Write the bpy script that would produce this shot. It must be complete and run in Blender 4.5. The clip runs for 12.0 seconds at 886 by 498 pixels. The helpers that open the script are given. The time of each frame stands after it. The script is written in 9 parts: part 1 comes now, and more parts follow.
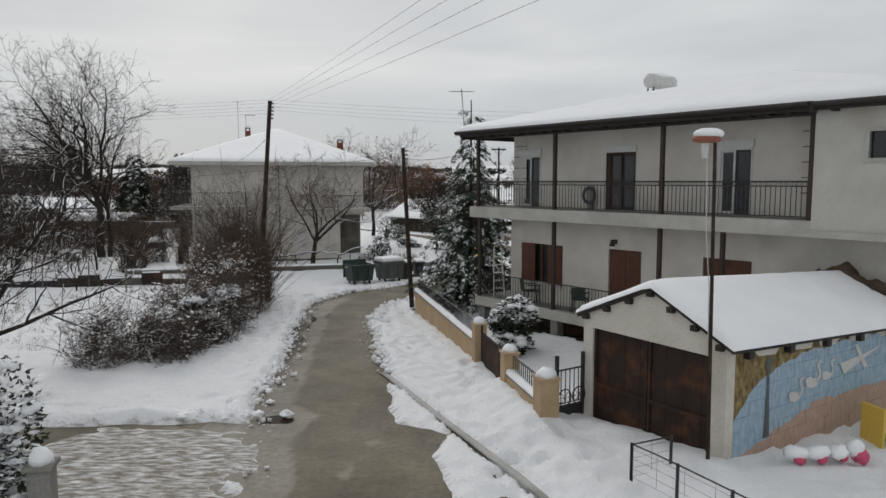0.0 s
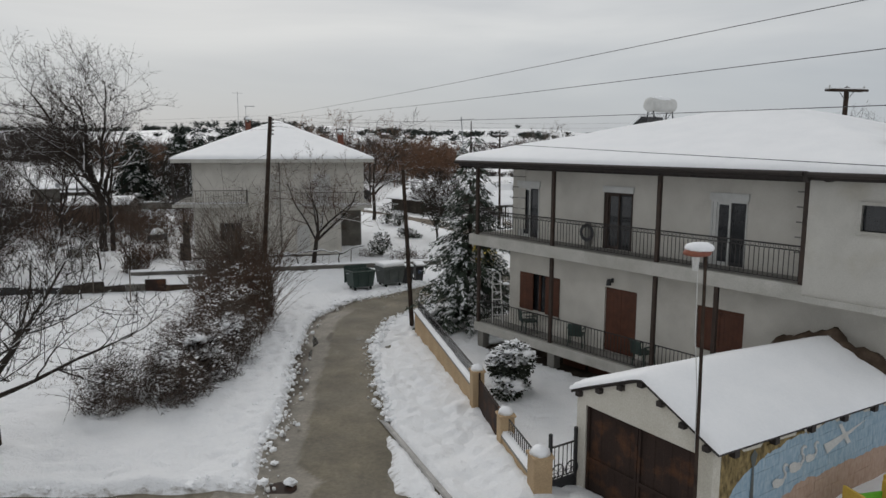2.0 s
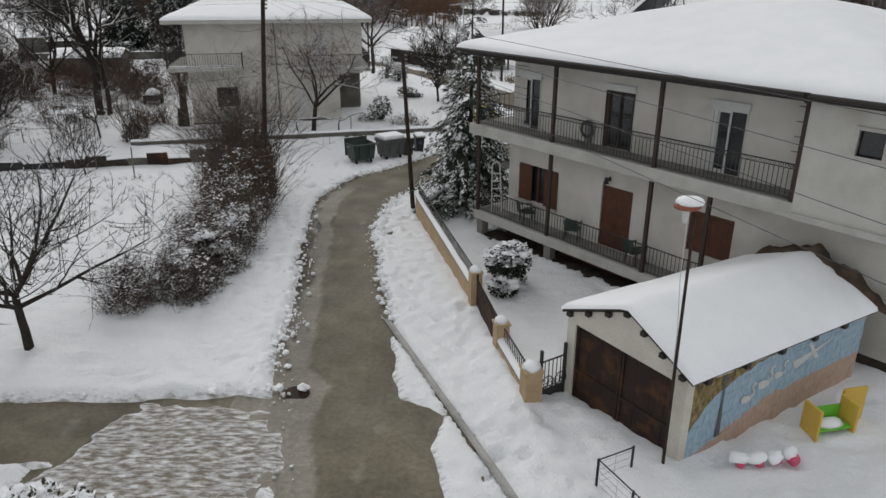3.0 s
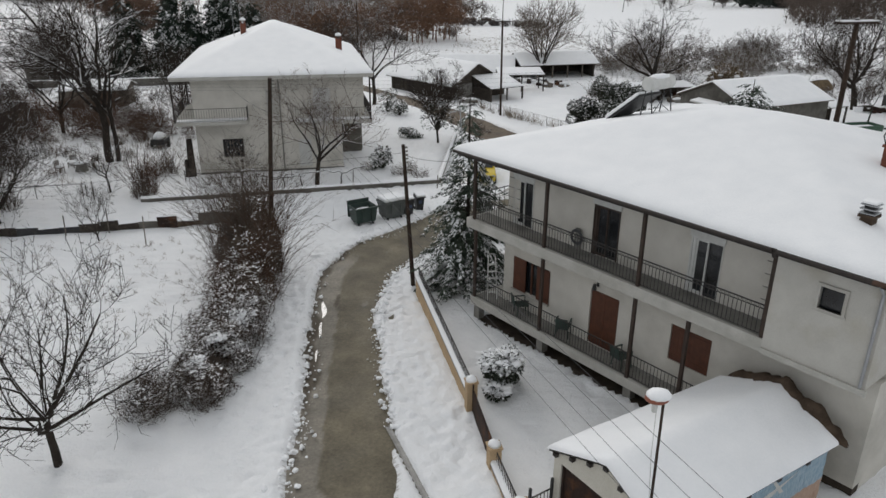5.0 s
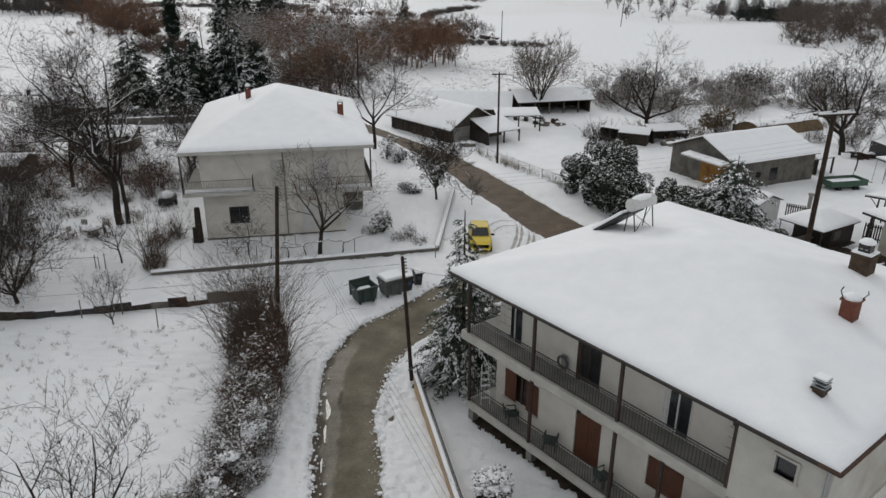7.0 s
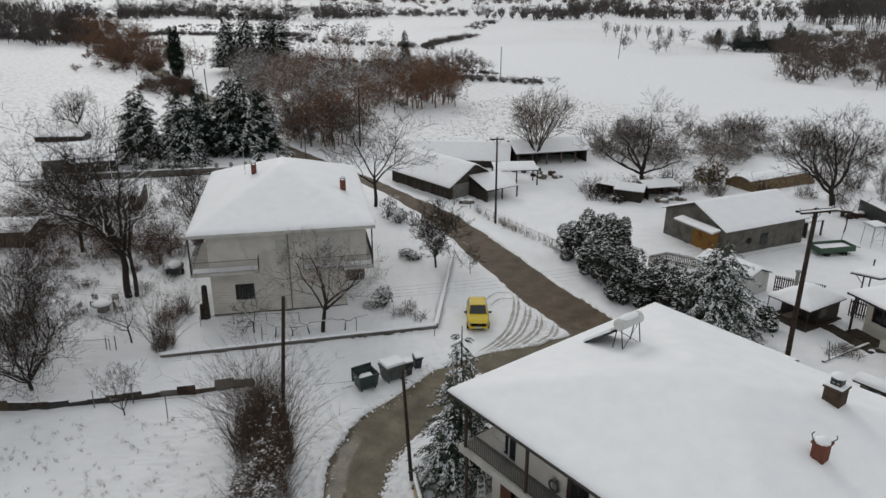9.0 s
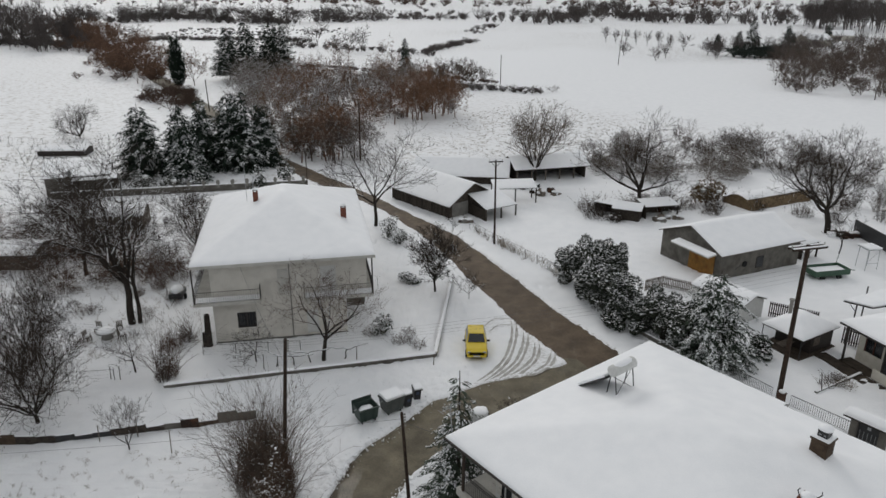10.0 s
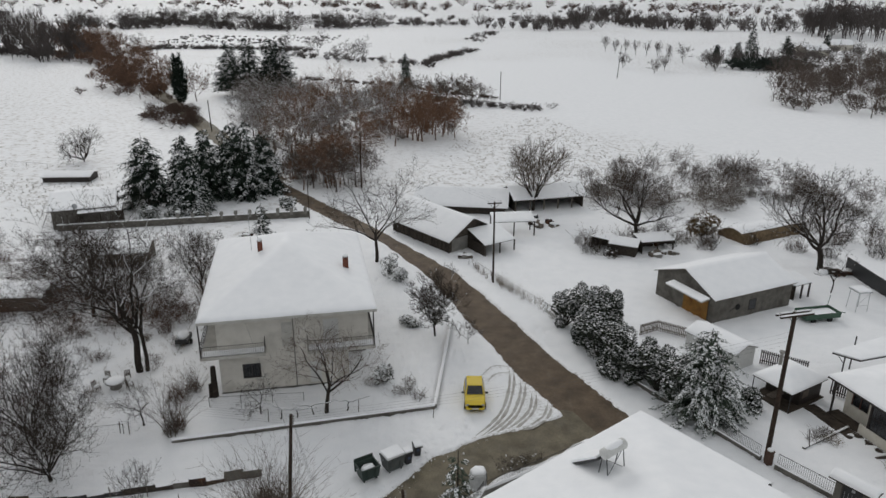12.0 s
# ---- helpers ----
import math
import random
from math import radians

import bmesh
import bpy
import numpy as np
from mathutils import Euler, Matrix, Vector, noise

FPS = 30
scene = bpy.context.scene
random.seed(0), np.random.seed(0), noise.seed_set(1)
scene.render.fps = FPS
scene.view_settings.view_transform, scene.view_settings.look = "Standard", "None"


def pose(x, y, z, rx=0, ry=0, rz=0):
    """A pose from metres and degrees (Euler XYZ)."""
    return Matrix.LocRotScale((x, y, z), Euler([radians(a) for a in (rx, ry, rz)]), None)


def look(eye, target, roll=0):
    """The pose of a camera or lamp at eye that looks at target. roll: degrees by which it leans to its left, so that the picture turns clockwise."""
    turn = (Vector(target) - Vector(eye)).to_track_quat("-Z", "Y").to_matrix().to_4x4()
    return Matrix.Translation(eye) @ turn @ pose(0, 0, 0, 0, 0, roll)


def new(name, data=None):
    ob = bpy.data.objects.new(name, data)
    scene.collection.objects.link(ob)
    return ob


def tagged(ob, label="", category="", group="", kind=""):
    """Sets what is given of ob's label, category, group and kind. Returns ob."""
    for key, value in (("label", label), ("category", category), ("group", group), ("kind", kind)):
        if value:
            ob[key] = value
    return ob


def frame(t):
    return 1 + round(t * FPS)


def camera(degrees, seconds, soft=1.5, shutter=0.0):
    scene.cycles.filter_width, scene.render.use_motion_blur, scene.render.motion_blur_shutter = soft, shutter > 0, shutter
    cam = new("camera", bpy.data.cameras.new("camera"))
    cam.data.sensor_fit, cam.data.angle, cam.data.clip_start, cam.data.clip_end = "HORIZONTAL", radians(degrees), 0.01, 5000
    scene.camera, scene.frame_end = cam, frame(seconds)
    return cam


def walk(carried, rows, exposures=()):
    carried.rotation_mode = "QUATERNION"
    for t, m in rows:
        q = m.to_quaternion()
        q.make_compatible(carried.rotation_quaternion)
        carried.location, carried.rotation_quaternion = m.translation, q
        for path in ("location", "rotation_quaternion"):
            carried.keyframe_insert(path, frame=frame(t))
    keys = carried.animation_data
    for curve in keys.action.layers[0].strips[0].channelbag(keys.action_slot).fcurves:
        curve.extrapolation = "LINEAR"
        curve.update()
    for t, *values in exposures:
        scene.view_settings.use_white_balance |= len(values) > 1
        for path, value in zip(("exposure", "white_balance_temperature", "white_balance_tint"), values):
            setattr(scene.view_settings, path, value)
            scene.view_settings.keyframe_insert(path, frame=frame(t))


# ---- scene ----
cam = camera(64.4, 12.0)
METRES, EYE, TILT, LEAN, TURN = 25.0, 5.4, -5.5, 0.0, 0.0
ROWS = [
    (0.0, 0.0, 0.0, 0.0, -0.0, -0.0, -0.0),
    (0.5, 0.0005, -0.0021, 0.0178, 0.02, 0.06, -0.02),
    (1.0, 0.0011, -0.0046, 0.0367, 0.03, 0.13, -0.06),
    (1.5, 0.0019, -0.0067, 0.0608, 0.07, 0.18, -0.11),
    (2.0, 0.0024, -0.0108, 0.0954, 0.1, -3.04, -0.15),
    (2.5, 0.0027, -0.0148, 0.134, 0.15, -10.4, -0.21),
    (2.7, 0.0028, -0.0162, 0.1493, 0.16, -13.58, -0.21),
    (2.85, 0.0029, -0.0173, 0.1607, 0.17, -15.2, -0.21),
    (3.0, 0.003, -0.0184, 0.1722, 0.18, -16.1, -0.21),
    (3.2, 0.0031, -0.0199, 0.1875, 0.19, -16.5, -0.2),
    (4.5, 0.0042, -0.0294, 0.2868, 0.23, -16.5, -0.2),
    (5.0, 0.0058, -0.034, 0.328, 0.24, -16.5, -0.23),
    (5.5, 0.0071, -0.0389, 0.3757, 0.23, -16.52, -0.23),
    (6.0, 0.0086, -0.0447, 0.4266, 0.23, -16.53, -0.23),
    (6.5, 0.0095, -0.0508, 0.4787, 0.23, -16.55, -0.24),
    (7.0, 0.0108, -0.0562, 0.5297, 0.23, -16.56, -0.24),
    (9.0, 0.0142, -0.073, 0.7228, 0.26, -15.25, -0.23),
    (9.5, 0.0147, -0.0765, 0.7696, 0.26, -15.25, -0.23),
    (10.0, 0.0179, -0.0803, 0.816, 0.29, -15.25, -0.23),
    (10.5, 0.0183, -0.0832, 0.8614, 0.29, -15.24, -0.24),
    (11.0, 0.019, -0.0872, 0.9062, 0.3, -15.26, -0.26),
    (11.5, 0.0184, -0.0907, 0.9505, 0.3, -15.25, -0.28),
    (12.0, 0.0186, -0.0946, 0.9951, 0.31, -15.27, -0.29),
]
walk(cam, [(t, pose(0, 0, EYE, TILT, LEAN, TURN) @ pose(METRES * x, METRES * y, METRES * z, 90 + pitch, roll, yaw)) for t, x, y, z, yaw, pitch, roll in ROWS],
     exposures=[(0.0, 0.02), (1.0, 0.0), (2.0, -0.05), (2.5, 0.06), (4.5, 0.10), (6.5, 0.02), (9.0, -0.06), (12.0, -0.08)])

# ---- light: an overcast winter sky with a faint, wide sun behind the cloud ----
SUN_EL, SUN_AZ = radians(30), radians(-19)


def overcast():
    w = bpy.data.worlds.new("overcast_sky")
    scene.world = w
    w.use_nodes = True
    nt = w.node_tree
    nt.nodes.clear()
    N, L = nt.nodes.new, nt.links.new
    out, bg = N("ShaderNodeOutputWorld"), N("ShaderNodeBackground")
    sky = N("ShaderNodeTexSky")
    sky.sky_type, sky.sun_disc = "NISHITA", False
    sky.sun_elevation, sky.sun_rotation = SUN_EL, SUN_AZ
    dim = N("ShaderNodeMixRGB")
    dim.blend_type, dim.inputs[0].default_value, dim.inputs[2].default_value = "MULTIPLY", 1.0, (0.08, 0.08, 0.08, 1)
    L(sky.outputs[0], dim.inputs[1])
    tc, mp, nz = N("ShaderNodeTexCoord"), N("ShaderNodeMapping"), N("ShaderNodeTexNoise")
    mp.inputs["Scale"].default_value = (1.6, 2.2, 9.0)
    mp.inputs["Location"].default_value = (0.3, 0.1, 0.4)
    nz.inputs["Scale"].default_value, nz.inputs["Detail"].default_value, nz.inputs["Roughness"].default_value = 1.0, 5.0, 0.5
    nz.inputs["Distortion"].default_value = 0.4
    L(tc.outputs["Generated"], mp.inputs[0])
    L(mp.outputs[0], nz.inputs[0])
    ramp = N("ShaderNodeValToRGB")
    e = ramp.color_ramp.elements
    e[0].position, e[0].color = 0.34, (0.506, 0.525, 0.549, 1)
    e[1].position, e[1].color = 0.68, (0.713, 0.72, 0.718, 1)
    L(nz.outputs[0], ramp.inputs[0])
    sep = N("ShaderNodeSeparateXYZ")
    L(tc.outputs["Generated"], sep.inputs[0])
    up = N("ShaderNodeMapRange")
    up.inputs["From Min"].default_value, up.inputs["From Max"].default_value = 0.0, 0.16
    L(sep.outputs[2], up.inputs[0])
    low = N("ShaderNodeMixRGB")
    low.inputs[1].default_value = (0.43, 0.47, 0.52, 1)
    L(up.outputs[0], low.inputs[0])
    L(ramp.outputs[0], low.inputs[2])
    mix = N("ShaderNodeMixRGB")
    mix.inputs[0].default_value = 0.92
    L(dim.outputs[0], mix.inputs[1])
    L(low.outputs[0], mix.inputs[2])
    L(mix.outputs[0], bg.inputs[0])
    bg.inputs[1].default_value = 1.0
    L(bg.outputs[0], out.inputs[0])


overcast()
sun_data = bpy.data.lights.new("sun", "SUN")
sun_data.energy, sun_data.angle, sun_data.color = 0.8, radians(24), (1.0, 0.97, 0.93)
sun = new("sun", sun_data)
sun.matrix_world = look((-24, 92, 42), (0, 22, 0))


# ---- materials ----
def material(name, a, b, scale=3.0, rough=0.7, bump=0.15, metal=0.0, fine=40.0, stain=None, stain_scale=0.6, stain_amt=0.35, spec=0.4, per_object=0.0, coat=0.0):
    """Two-scale procedural surface: a to b by a coarse noise, a fine grain over it, and a bump; stain: a third colour in large blotches."""
    m = bpy.data.materials.new(name)
    m.use_nodes = True
    nt = m.node_tree
    N, L = nt.nodes.new, nt.links.new
    p = nt.nodes["Principled BSDF"]
    tc = N("ShaderNodeNewGeometry")
    n1, n2 = N("ShaderNodeTexNoise"), N("ShaderNodeTexNoise")
    for n, s, d in ((n1, scale, 5), (n2, fine, 3)):
        n.inputs["Scale"].default_value, n.inputs["Detail"].default_value = s, d
        L(tc.outputs["Position"], n.inputs[0])
    r1 = N("ShaderNodeMapRange")
    r1.inputs["From Min"].default_value, r1.inputs["From Max"].default_value = 0.3, 0.7
    L(n1.outputs[0], r1.inputs[0])
    mx = N("ShaderNodeMixRGB")
    mx.inputs[1].default_value, mx.inputs[2].default_value = (*a, 1), (*b, 1)
    L(r1.outputs[0], mx.inputs[0])
    col = mx
    if stain:
        n3 = N("ShaderNodeTexNoise")
        n3.inputs["Scale"].default_value, n3.inputs["Detail"].default_value = stain_scale, 6
        L(tc.outputs["Position"], n3.inputs[0])
        r3 = N("ShaderNodeMapRange")
        r3.inputs["From Min"].default_value, r3.inputs["From Max"].default_value, r3.inputs["To Max"].default_value = 0.5, 0.72, stain_amt
        L(n3.outputs[0], r3.inputs[0])
        m3 = N("ShaderNodeMixRGB")
        m3.inputs[2].default_value = (*stain, 1)
        L(r3.outputs[0], m3.inputs[0])
        L(col.outputs[0], m3.inputs[1])
        col = m3
    g = N("ShaderNodeMixRGB")
    g.blend_type = "OVERLAY"
    g.inputs[0].default_value = 0.35
    L(col.outputs[0], g.inputs[1])
    L(n2.outputs[0], g.inputs[2])
    col = g
    if per_object:
        oi, hs = N("ShaderNodeObjectInfo"), N("ShaderNodeHueSaturation")
        mr = N("ShaderNodeMapRange")
        mr.inputs["To Min"].default_value, mr.inputs["To Max"].default_value = 1 - per_object, 1 + per_object
        L(oi.outputs["Random"], mr.inputs[0])
        L(mr.outputs[0], hs.inputs["Value"])
        L(col.outputs[0], hs.inputs["Color"])
        col = hs
    L(col.outputs[0], p.inputs["Base Color"])
    rr = N("ShaderNodeMapRange")
    rr.inputs["To Min"].default_value, rr.inputs["To Max"].default_value = max(0.03, rough - 0.12), min(1, rough + 0.12)
    L(n1.outputs[0], rr.inputs[0])
    L(rr.outputs[0], p.inputs["Roughness"])
    p.inputs["Metallic"].default_value = metal
    p.inputs["Specular IOR Level"].default_value = spec if rough < 0.75 else spec * 0.35
    p.inputs["Coat Weight"].default_value = coat
    if bump:
        add = N("ShaderNodeMath")
        L(n1.outputs[0], add.inputs[0])
        L(n2.outputs[0], add.inputs[1])
        bp = N("ShaderNodeBump")
        bp.inputs["Strength"].default_value, bp.inputs["Distance"].default_value = bump, 0.03
        L(add.outputs[0], bp.inputs["Height"])
        L(bp.outputs[0], p.inputs["Normal"])
    return m


def ground_material():
    """Snow over winter ground; the point attribute 'slush' tells where wheels have churned it to wet grey."""
    m = material("snow_ground", (0.85, 0.86, 0.875), (0.905, 0.91, 0.92), 0.8, 0.65, 0.35, fine=14.0, spec=0.3)
    nt = m.node_tree
    N, L = nt.nodes.new, nt.links.new
    p = nt.nodes["Principled BSDF"]
    snow = p.inputs["Base Color"].links[0].from_socket
    at, tc, nz = N("ShaderNodeAttribute"), N("ShaderNodeNewGeometry"), N("ShaderNodeTexNoise")
    at.attribute_name = "slush"
    mp = N("ShaderNodeMapping")
    mp.inputs["Scale"].default_value = (2.6, 7.0, 1.0)
    L(tc.outputs["Position"], mp.inputs[0])
    L(mp.outputs[0], nz.inputs[0])
    nz.inputs["Scale"].default_value, nz.inputs["Detail"].default_value, nz.inputs["Roughness"].default_value = 1.3, 10, 0.62
    mul = N("ShaderNodeMath")
    mul.operation = "MULTIPLY_ADD"
    mul.inputs[1].default_value, mul.inputs[2].default_value = 1.6, -0.8
    L(nz.outputs[0], mul.inputs[0])
    add = N("ShaderNodeMath")
    L(at.outputs["Fac"], add.inputs[0])
    L(mul.outputs[0], add.inputs[1])
    gate = N("ShaderNodeMath")
    gate.operation = "MULTIPLY"
    r = N("ShaderNodeMapRange")
    r.inputs["From Min"].default_value, r.inputs["From Max"].default_value = 0.3, 0.75
    L(add.outputs[0], r.inputs[0])
    r2 = N("ShaderNodeMapRange")
    r2.inputs["From Min"].default_value, r2.inputs["From Max"].default_value = 0.02, 0.3
    L(at.outputs["Fac"], r2.inputs[0])
    L(r.outputs[0], gate.inputs[0])
    L(r2.outputs[0], gate.inputs[1])
    mx = N("ShaderNodeMixRGB")
    mx.inputs[2].default_value = (0.21, 0.18, 0.14, 1)
    L(gate.outputs[0], mx.inputs[0])
    L(snow, mx.inputs[1])
    L(mx.outputs[0], p.inputs["Base Color"])
    bp = p.inputs["Normal"].links[0].from_node
    bp.inputs["Strength"].default_value, bp.inputs["Distance"].default_value = 0.8, 0.11
    n5, n6 = N("ShaderNodeTexNoise"), N("ShaderNodeTexNoise")
    for n, sc, de in ((n5, 4.2, 8), (n6, 19.0, 5)):
        n.inputs["Scale"].default_value, n.inputs["Detail"].default_value, n.inputs["Roughness"].default_value = sc, de, 0.6
        L(tc.outputs["Position"], n.inputs[0])
    sm = N("ShaderNodeMath")
    sm.operation = "MULTIPLY_ADD"
    sm.inputs[1].default_value = 0.6
    L(n6.outputs[0], sm.inputs[0])
    L(n5.outputs[0], sm.inputs[2])
    L(sm.outputs[0], bp.inputs["Height"])
    rel = N("ShaderNodeAttribute")
    rel.attribute_name = "relief"
    L(rel.outputs["Fac"], bp.inputs["Strength"])
    # dry grass and earth that shows through thin snow far out on the rough pasture
    n4, at2 = N("ShaderNodeTexNoise"), N("ShaderNodeAttribute")
    at2.attribute_name = "grass"
    n4.inputs["Scale"].default_value, n4.inputs["Detail"].default_value, n4.inputs["Roughness"].default_value = 0.9, 9, 0.72
    L(tc.outputs["Position"], n4.inputs[0])
    r4 = N("ShaderNodeMapRange")
    r4.inputs["From Min"].default_value, r4.inputs["From Max"].default_value = 0.5, 0.68
    L(n4.outputs[0], r4.inputs[0])
    g4 = N("ShaderNodeMath")
    g4.operation = "MULTIPLY"
    L(r4.outputs[0], g4.inputs[0])
    L(at2.outputs["Fac"], g4.inputs[1])
    m4 = N("ShaderNodeMixRGB")
    m4.inputs[2].default_value = (0.24, 0.20, 0.15, 1)
    L(g4.outputs[0], m4.inputs[0])
    L(mx.outputs[0], m4.inputs[1])
    L(m4.outputs[0], p.inputs["Base Color"])
    return m


def asphalt_material(name="damp_asphalt", lo=(0.112, 0.095, 0.064), hi=(0.16, 0.137, 0.095), stain=(0.19, 0.168, 0.128)):
    """Damp brown asphalt; the point attribute 'silt' tells where the lane's edge is covered in pale silt."""
    m = material(name, lo, hi, 0.9, 0.7, 0.3, fine=60.0, stain=stain, stain_scale=0.5, stain_amt=0.55, spec=0.3)
    nt = m.node_tree
    N, L = nt.nodes.new, nt.links.new
    p = nt.nodes["Principled BSDF"]
    base = p.inputs["Base Color"].links[0].from_socket
    tc, mp, nz = N("ShaderNodeNewGeometry"), N("ShaderNodeMapping"), N("ShaderNodeTexNoise")
    mp.inputs["Scale"].default_value = (1.0, 0.45, 1.0)
    L(tc.outputs["Position"], mp.inputs[0])
    L(mp.outputs[0], nz.inputs[0])
    nz.inputs["Scale"].default_value, nz.inputs["Detail"].default_value, nz.inputs["Roughness"].default_value = 1.1, 7, 0.62
    r = N("ShaderNodeMapRange")
    r.inputs["From Min"].default_value, r.inputs["From Max"].default_value = 0.60, 0.74
    r.inputs["To Min"].default_value, r.inputs["To Max"].default_value = 0.72, 0.3
    L(nz.outputs[0], r.inputs[0])
    L(r.outputs[0], p.inputs["Roughness"])
    at, mx = N("ShaderNodeAttribute"), N("ShaderNodeMixRGB")
    at.attribute_name = "silt"
    k = N("ShaderNodeMath")
    k.operation = "MULTIPLY"
    k.inputs[1].default_value = 0.8
    L(at.outputs["Fac"], k.inputs[0])
    L(k.outputs[0], mx.inputs[0])
    L(base, mx.inputs[1])
    mx.inputs[2].default_value = (0.265, 0.242, 0.205, 1)
    # dark damp patches and pale dried ones
    n2, r2, m2 = N("ShaderNodeTexNoise"), N("ShaderNodeMapRange"), N("ShaderNodeMixRGB")
    n2.inputs["Scale"].default_value, n2.inputs["Detail"].default_value, n2.inputs["Roughness"].default_value = 0.55, 8, 0.65
    L(tc.outputs["Position"], n2.inputs[0])
    r2.inputs["From Min"].default_value, r2.inputs["From Max"].default_value = 0.3, 0.72
    r2.inputs["To Min"].default_value, r2.inputs["To Max"].default_value = 0.62, 1.35
    L(n2.outputs[0], r2.inputs[0])
    m2.blend_type, m2.inputs[0].default_value = "MULTIPLY", 1.0
    L(mx.outputs[0], m2.inputs[1])
    L(r2.outputs[0], m2.inputs[2])
    # brown mud at the lane's edge, and the coarse grain of the chippings
    mud, m3 = N("ShaderNodeAttribute"), N("ShaderNodeMixRGB")
    mud.attribute_name = "mud"
    L(mud.outputs["Fac"], m3.inputs[0])
    L(m2.outputs[0], m3.inputs[1])
    m3.inputs[2].default_value = (0.062, 0.047, 0.03, 1)
    n4, r4, m4 = N("ShaderNodeTexNoise"), N("ShaderNodeMapRange"), N("ShaderNodeMixRGB")
    n4.inputs["Scale"].default_value, n4.inputs["Detail"].default_value, n4.inputs["Roughness"].default_value = 9.0, 9, 0.75
    L(tc.outputs["Position"], n4.inputs[0])
    r4.inputs["From Min"].default_value, r4.inputs["From Max"].default_value = 0.32, 0.68
    r4.inputs["To Min"].default_value, r4.inputs["To Max"].default_value = 0.72, 1.28
    L(n4.outputs[0], r4.inputs[0])
    m4.blend_type, m4.inputs[0].default_value = "MULTIPLY", 1.0
    L(m3.outputs[0], m4.inputs[1])
    L(r4.outputs[0], m4.inputs[2])
    L(m4.outputs[0], p.inputs["Base Color"])
    return m


random.seed(7)
M = {}
M["snow"] = material("snow", (0.85, 0.86, 0.875), (0.905, 0.91, 0.92), 1.2, 0.65, 0.25, fine=18.0, spec=0.3)
M["ground"] = ground_material()
M["asphalt"] = asphalt_material()
M["mud_asphalt"] = asphalt_material("muddy_asphalt", (0.082, 0.058, 0.037), (0.118, 0.085, 0.055), (0.14, 0.105, 0.072))
M["woodtwig"] = material("grey_brown_wood", (0.075, 0.058, 0.048), (0.14, 0.112, 0.095), 0.25, 0.9, 0.0)
M["stucco"] = material("pale_stucco", (0.55, 0.525, 0.475), (0.63, 0.605, 0.55), 1.5, 0.9, 0.12, fine=70, stain=(0.30, 0.285, 0.25), stain_scale=0.5, stain_amt=0.5)
M["stucco_wing"] = material("stained_stucco", (0.45, 0.435, 0.40), (0.52, 0.505, 0.465), 1.5, 0.9, 0.12, fine=70, stain=(0.33, 0.285, 0.20), stain_scale=0.7, stain_amt=0.6)
M["slab"] = material("balcony_concrete", (0.42, 0.41, 0.375), (0.50, 0.485, 0.45), 2.0, 0.9, 0.15, stain=(0.30, 0.28, 0.24), stain_scale=1.1, stain_amt=0.5)
M["concrete"] = material("grey_concrete", (0.19, 0.185, 0.17), (0.27, 0.26, 0.24), 1.6, 0.92, 0.3, stain=(0.17, 0.16, 0.14), stain_scale=0.9, stain_amt=0.6)
M["darkwood"] = material("dark_painted_wood", (0.018, 0.014, 0.012), (0.038, 0.029, 0.025), 6, 0.6, 0.15, fine=50)
M["postwood"] = material("brown_stained_posts", (0.030, 0.020, 0.015), (0.058, 0.038, 0.029), 6, 0.7, 0.2, fine=50)
M["brownwood"] = material("varnished_brown_wood", (0.072, 0.026, 0.014), (0.115, 0.043, 0.023), 4, 0.5, 0.15, fine=60)
M["greywood"] = material("weathered_grey_wood", (0.10, 0.085, 0.07), (0.19, 0.165, 0.14), 5, 0.9, 0.4, fine=45, per_object=0.25)
M["pole"] = material("creosoted_pole_wood", (0.030, 0.021, 0.017), (0.066, 0.047, 0.036), 5, 0.85, 0.4, fine=55)
M["iron"] = material("dark_wrought_iron", (0.035, 0.032, 0.032), (0.06, 0.055, 0.052), 6, 0.55, 0.1, metal=0.4)
M["rust"] = material("rusty_sheet_steel", (0.028, 0.019, 0.016), (0.048, 0.031, 0.025), 1.2, 0.75, 0.2, fine=30, stain=(0.17, 0.07, 0.028), stain_scale=2.4, stain_amt=0.5)
M["beige"] = material("beige_plaster", (0.42, 0.30, 0.18), (0.50, 0.37, 0.23), 1.6, 0.9, 0.2, stain=(0.34, 0.25, 0.16), stain_scale=1.3, stain_amt=0.5)
M["glass"] = material("dark_window_glass", (0.012, 0.013, 0.015), (0.02, 0.022, 0.025), 2, 0.14, 0.0, spec=0.6)
M["white"] = material("white_pvc", (0.52, 0.52, 0.50), (0.60, 0.60, 0.58), 4, 0.5, 0.05)
M["bark"] = material("wet_bark", (0.022, 0.018, 0.015), (0.05, 0.041, 0.034), 7, 0.9, 0.5, fine=45)
M["twig"] = material("winter_twigs", (0.030, 0.023, 0.019), (0.062, 0.049, 0.041), 3, 0.9, 0.0)
M["redtwig"] = material("reddish_twigs", (0.070, 0.043, 0.031), (0.125, 0.080, 0.060), 1.5, 0.9, 0.0)
M["leafdry"] = material("dry_oak_leaves", (0.13, 0.074, 0.047), (0.225, 0.135, 0.09), 0.4, 0.9, 0.0)
M["needle"] = material("conifer_needles", (0.011, 0.018, 0.013), (0.026, 0.038, 0.026), 1.6, 0.8, 0.0, per_object=0.2)
M["leaf"] = material("evergreen_leaves", (0.016, 0.022, 0.013), (0.038, 0.047, 0.028), 2.2, 0.6, 0.0, per_object=0.2)
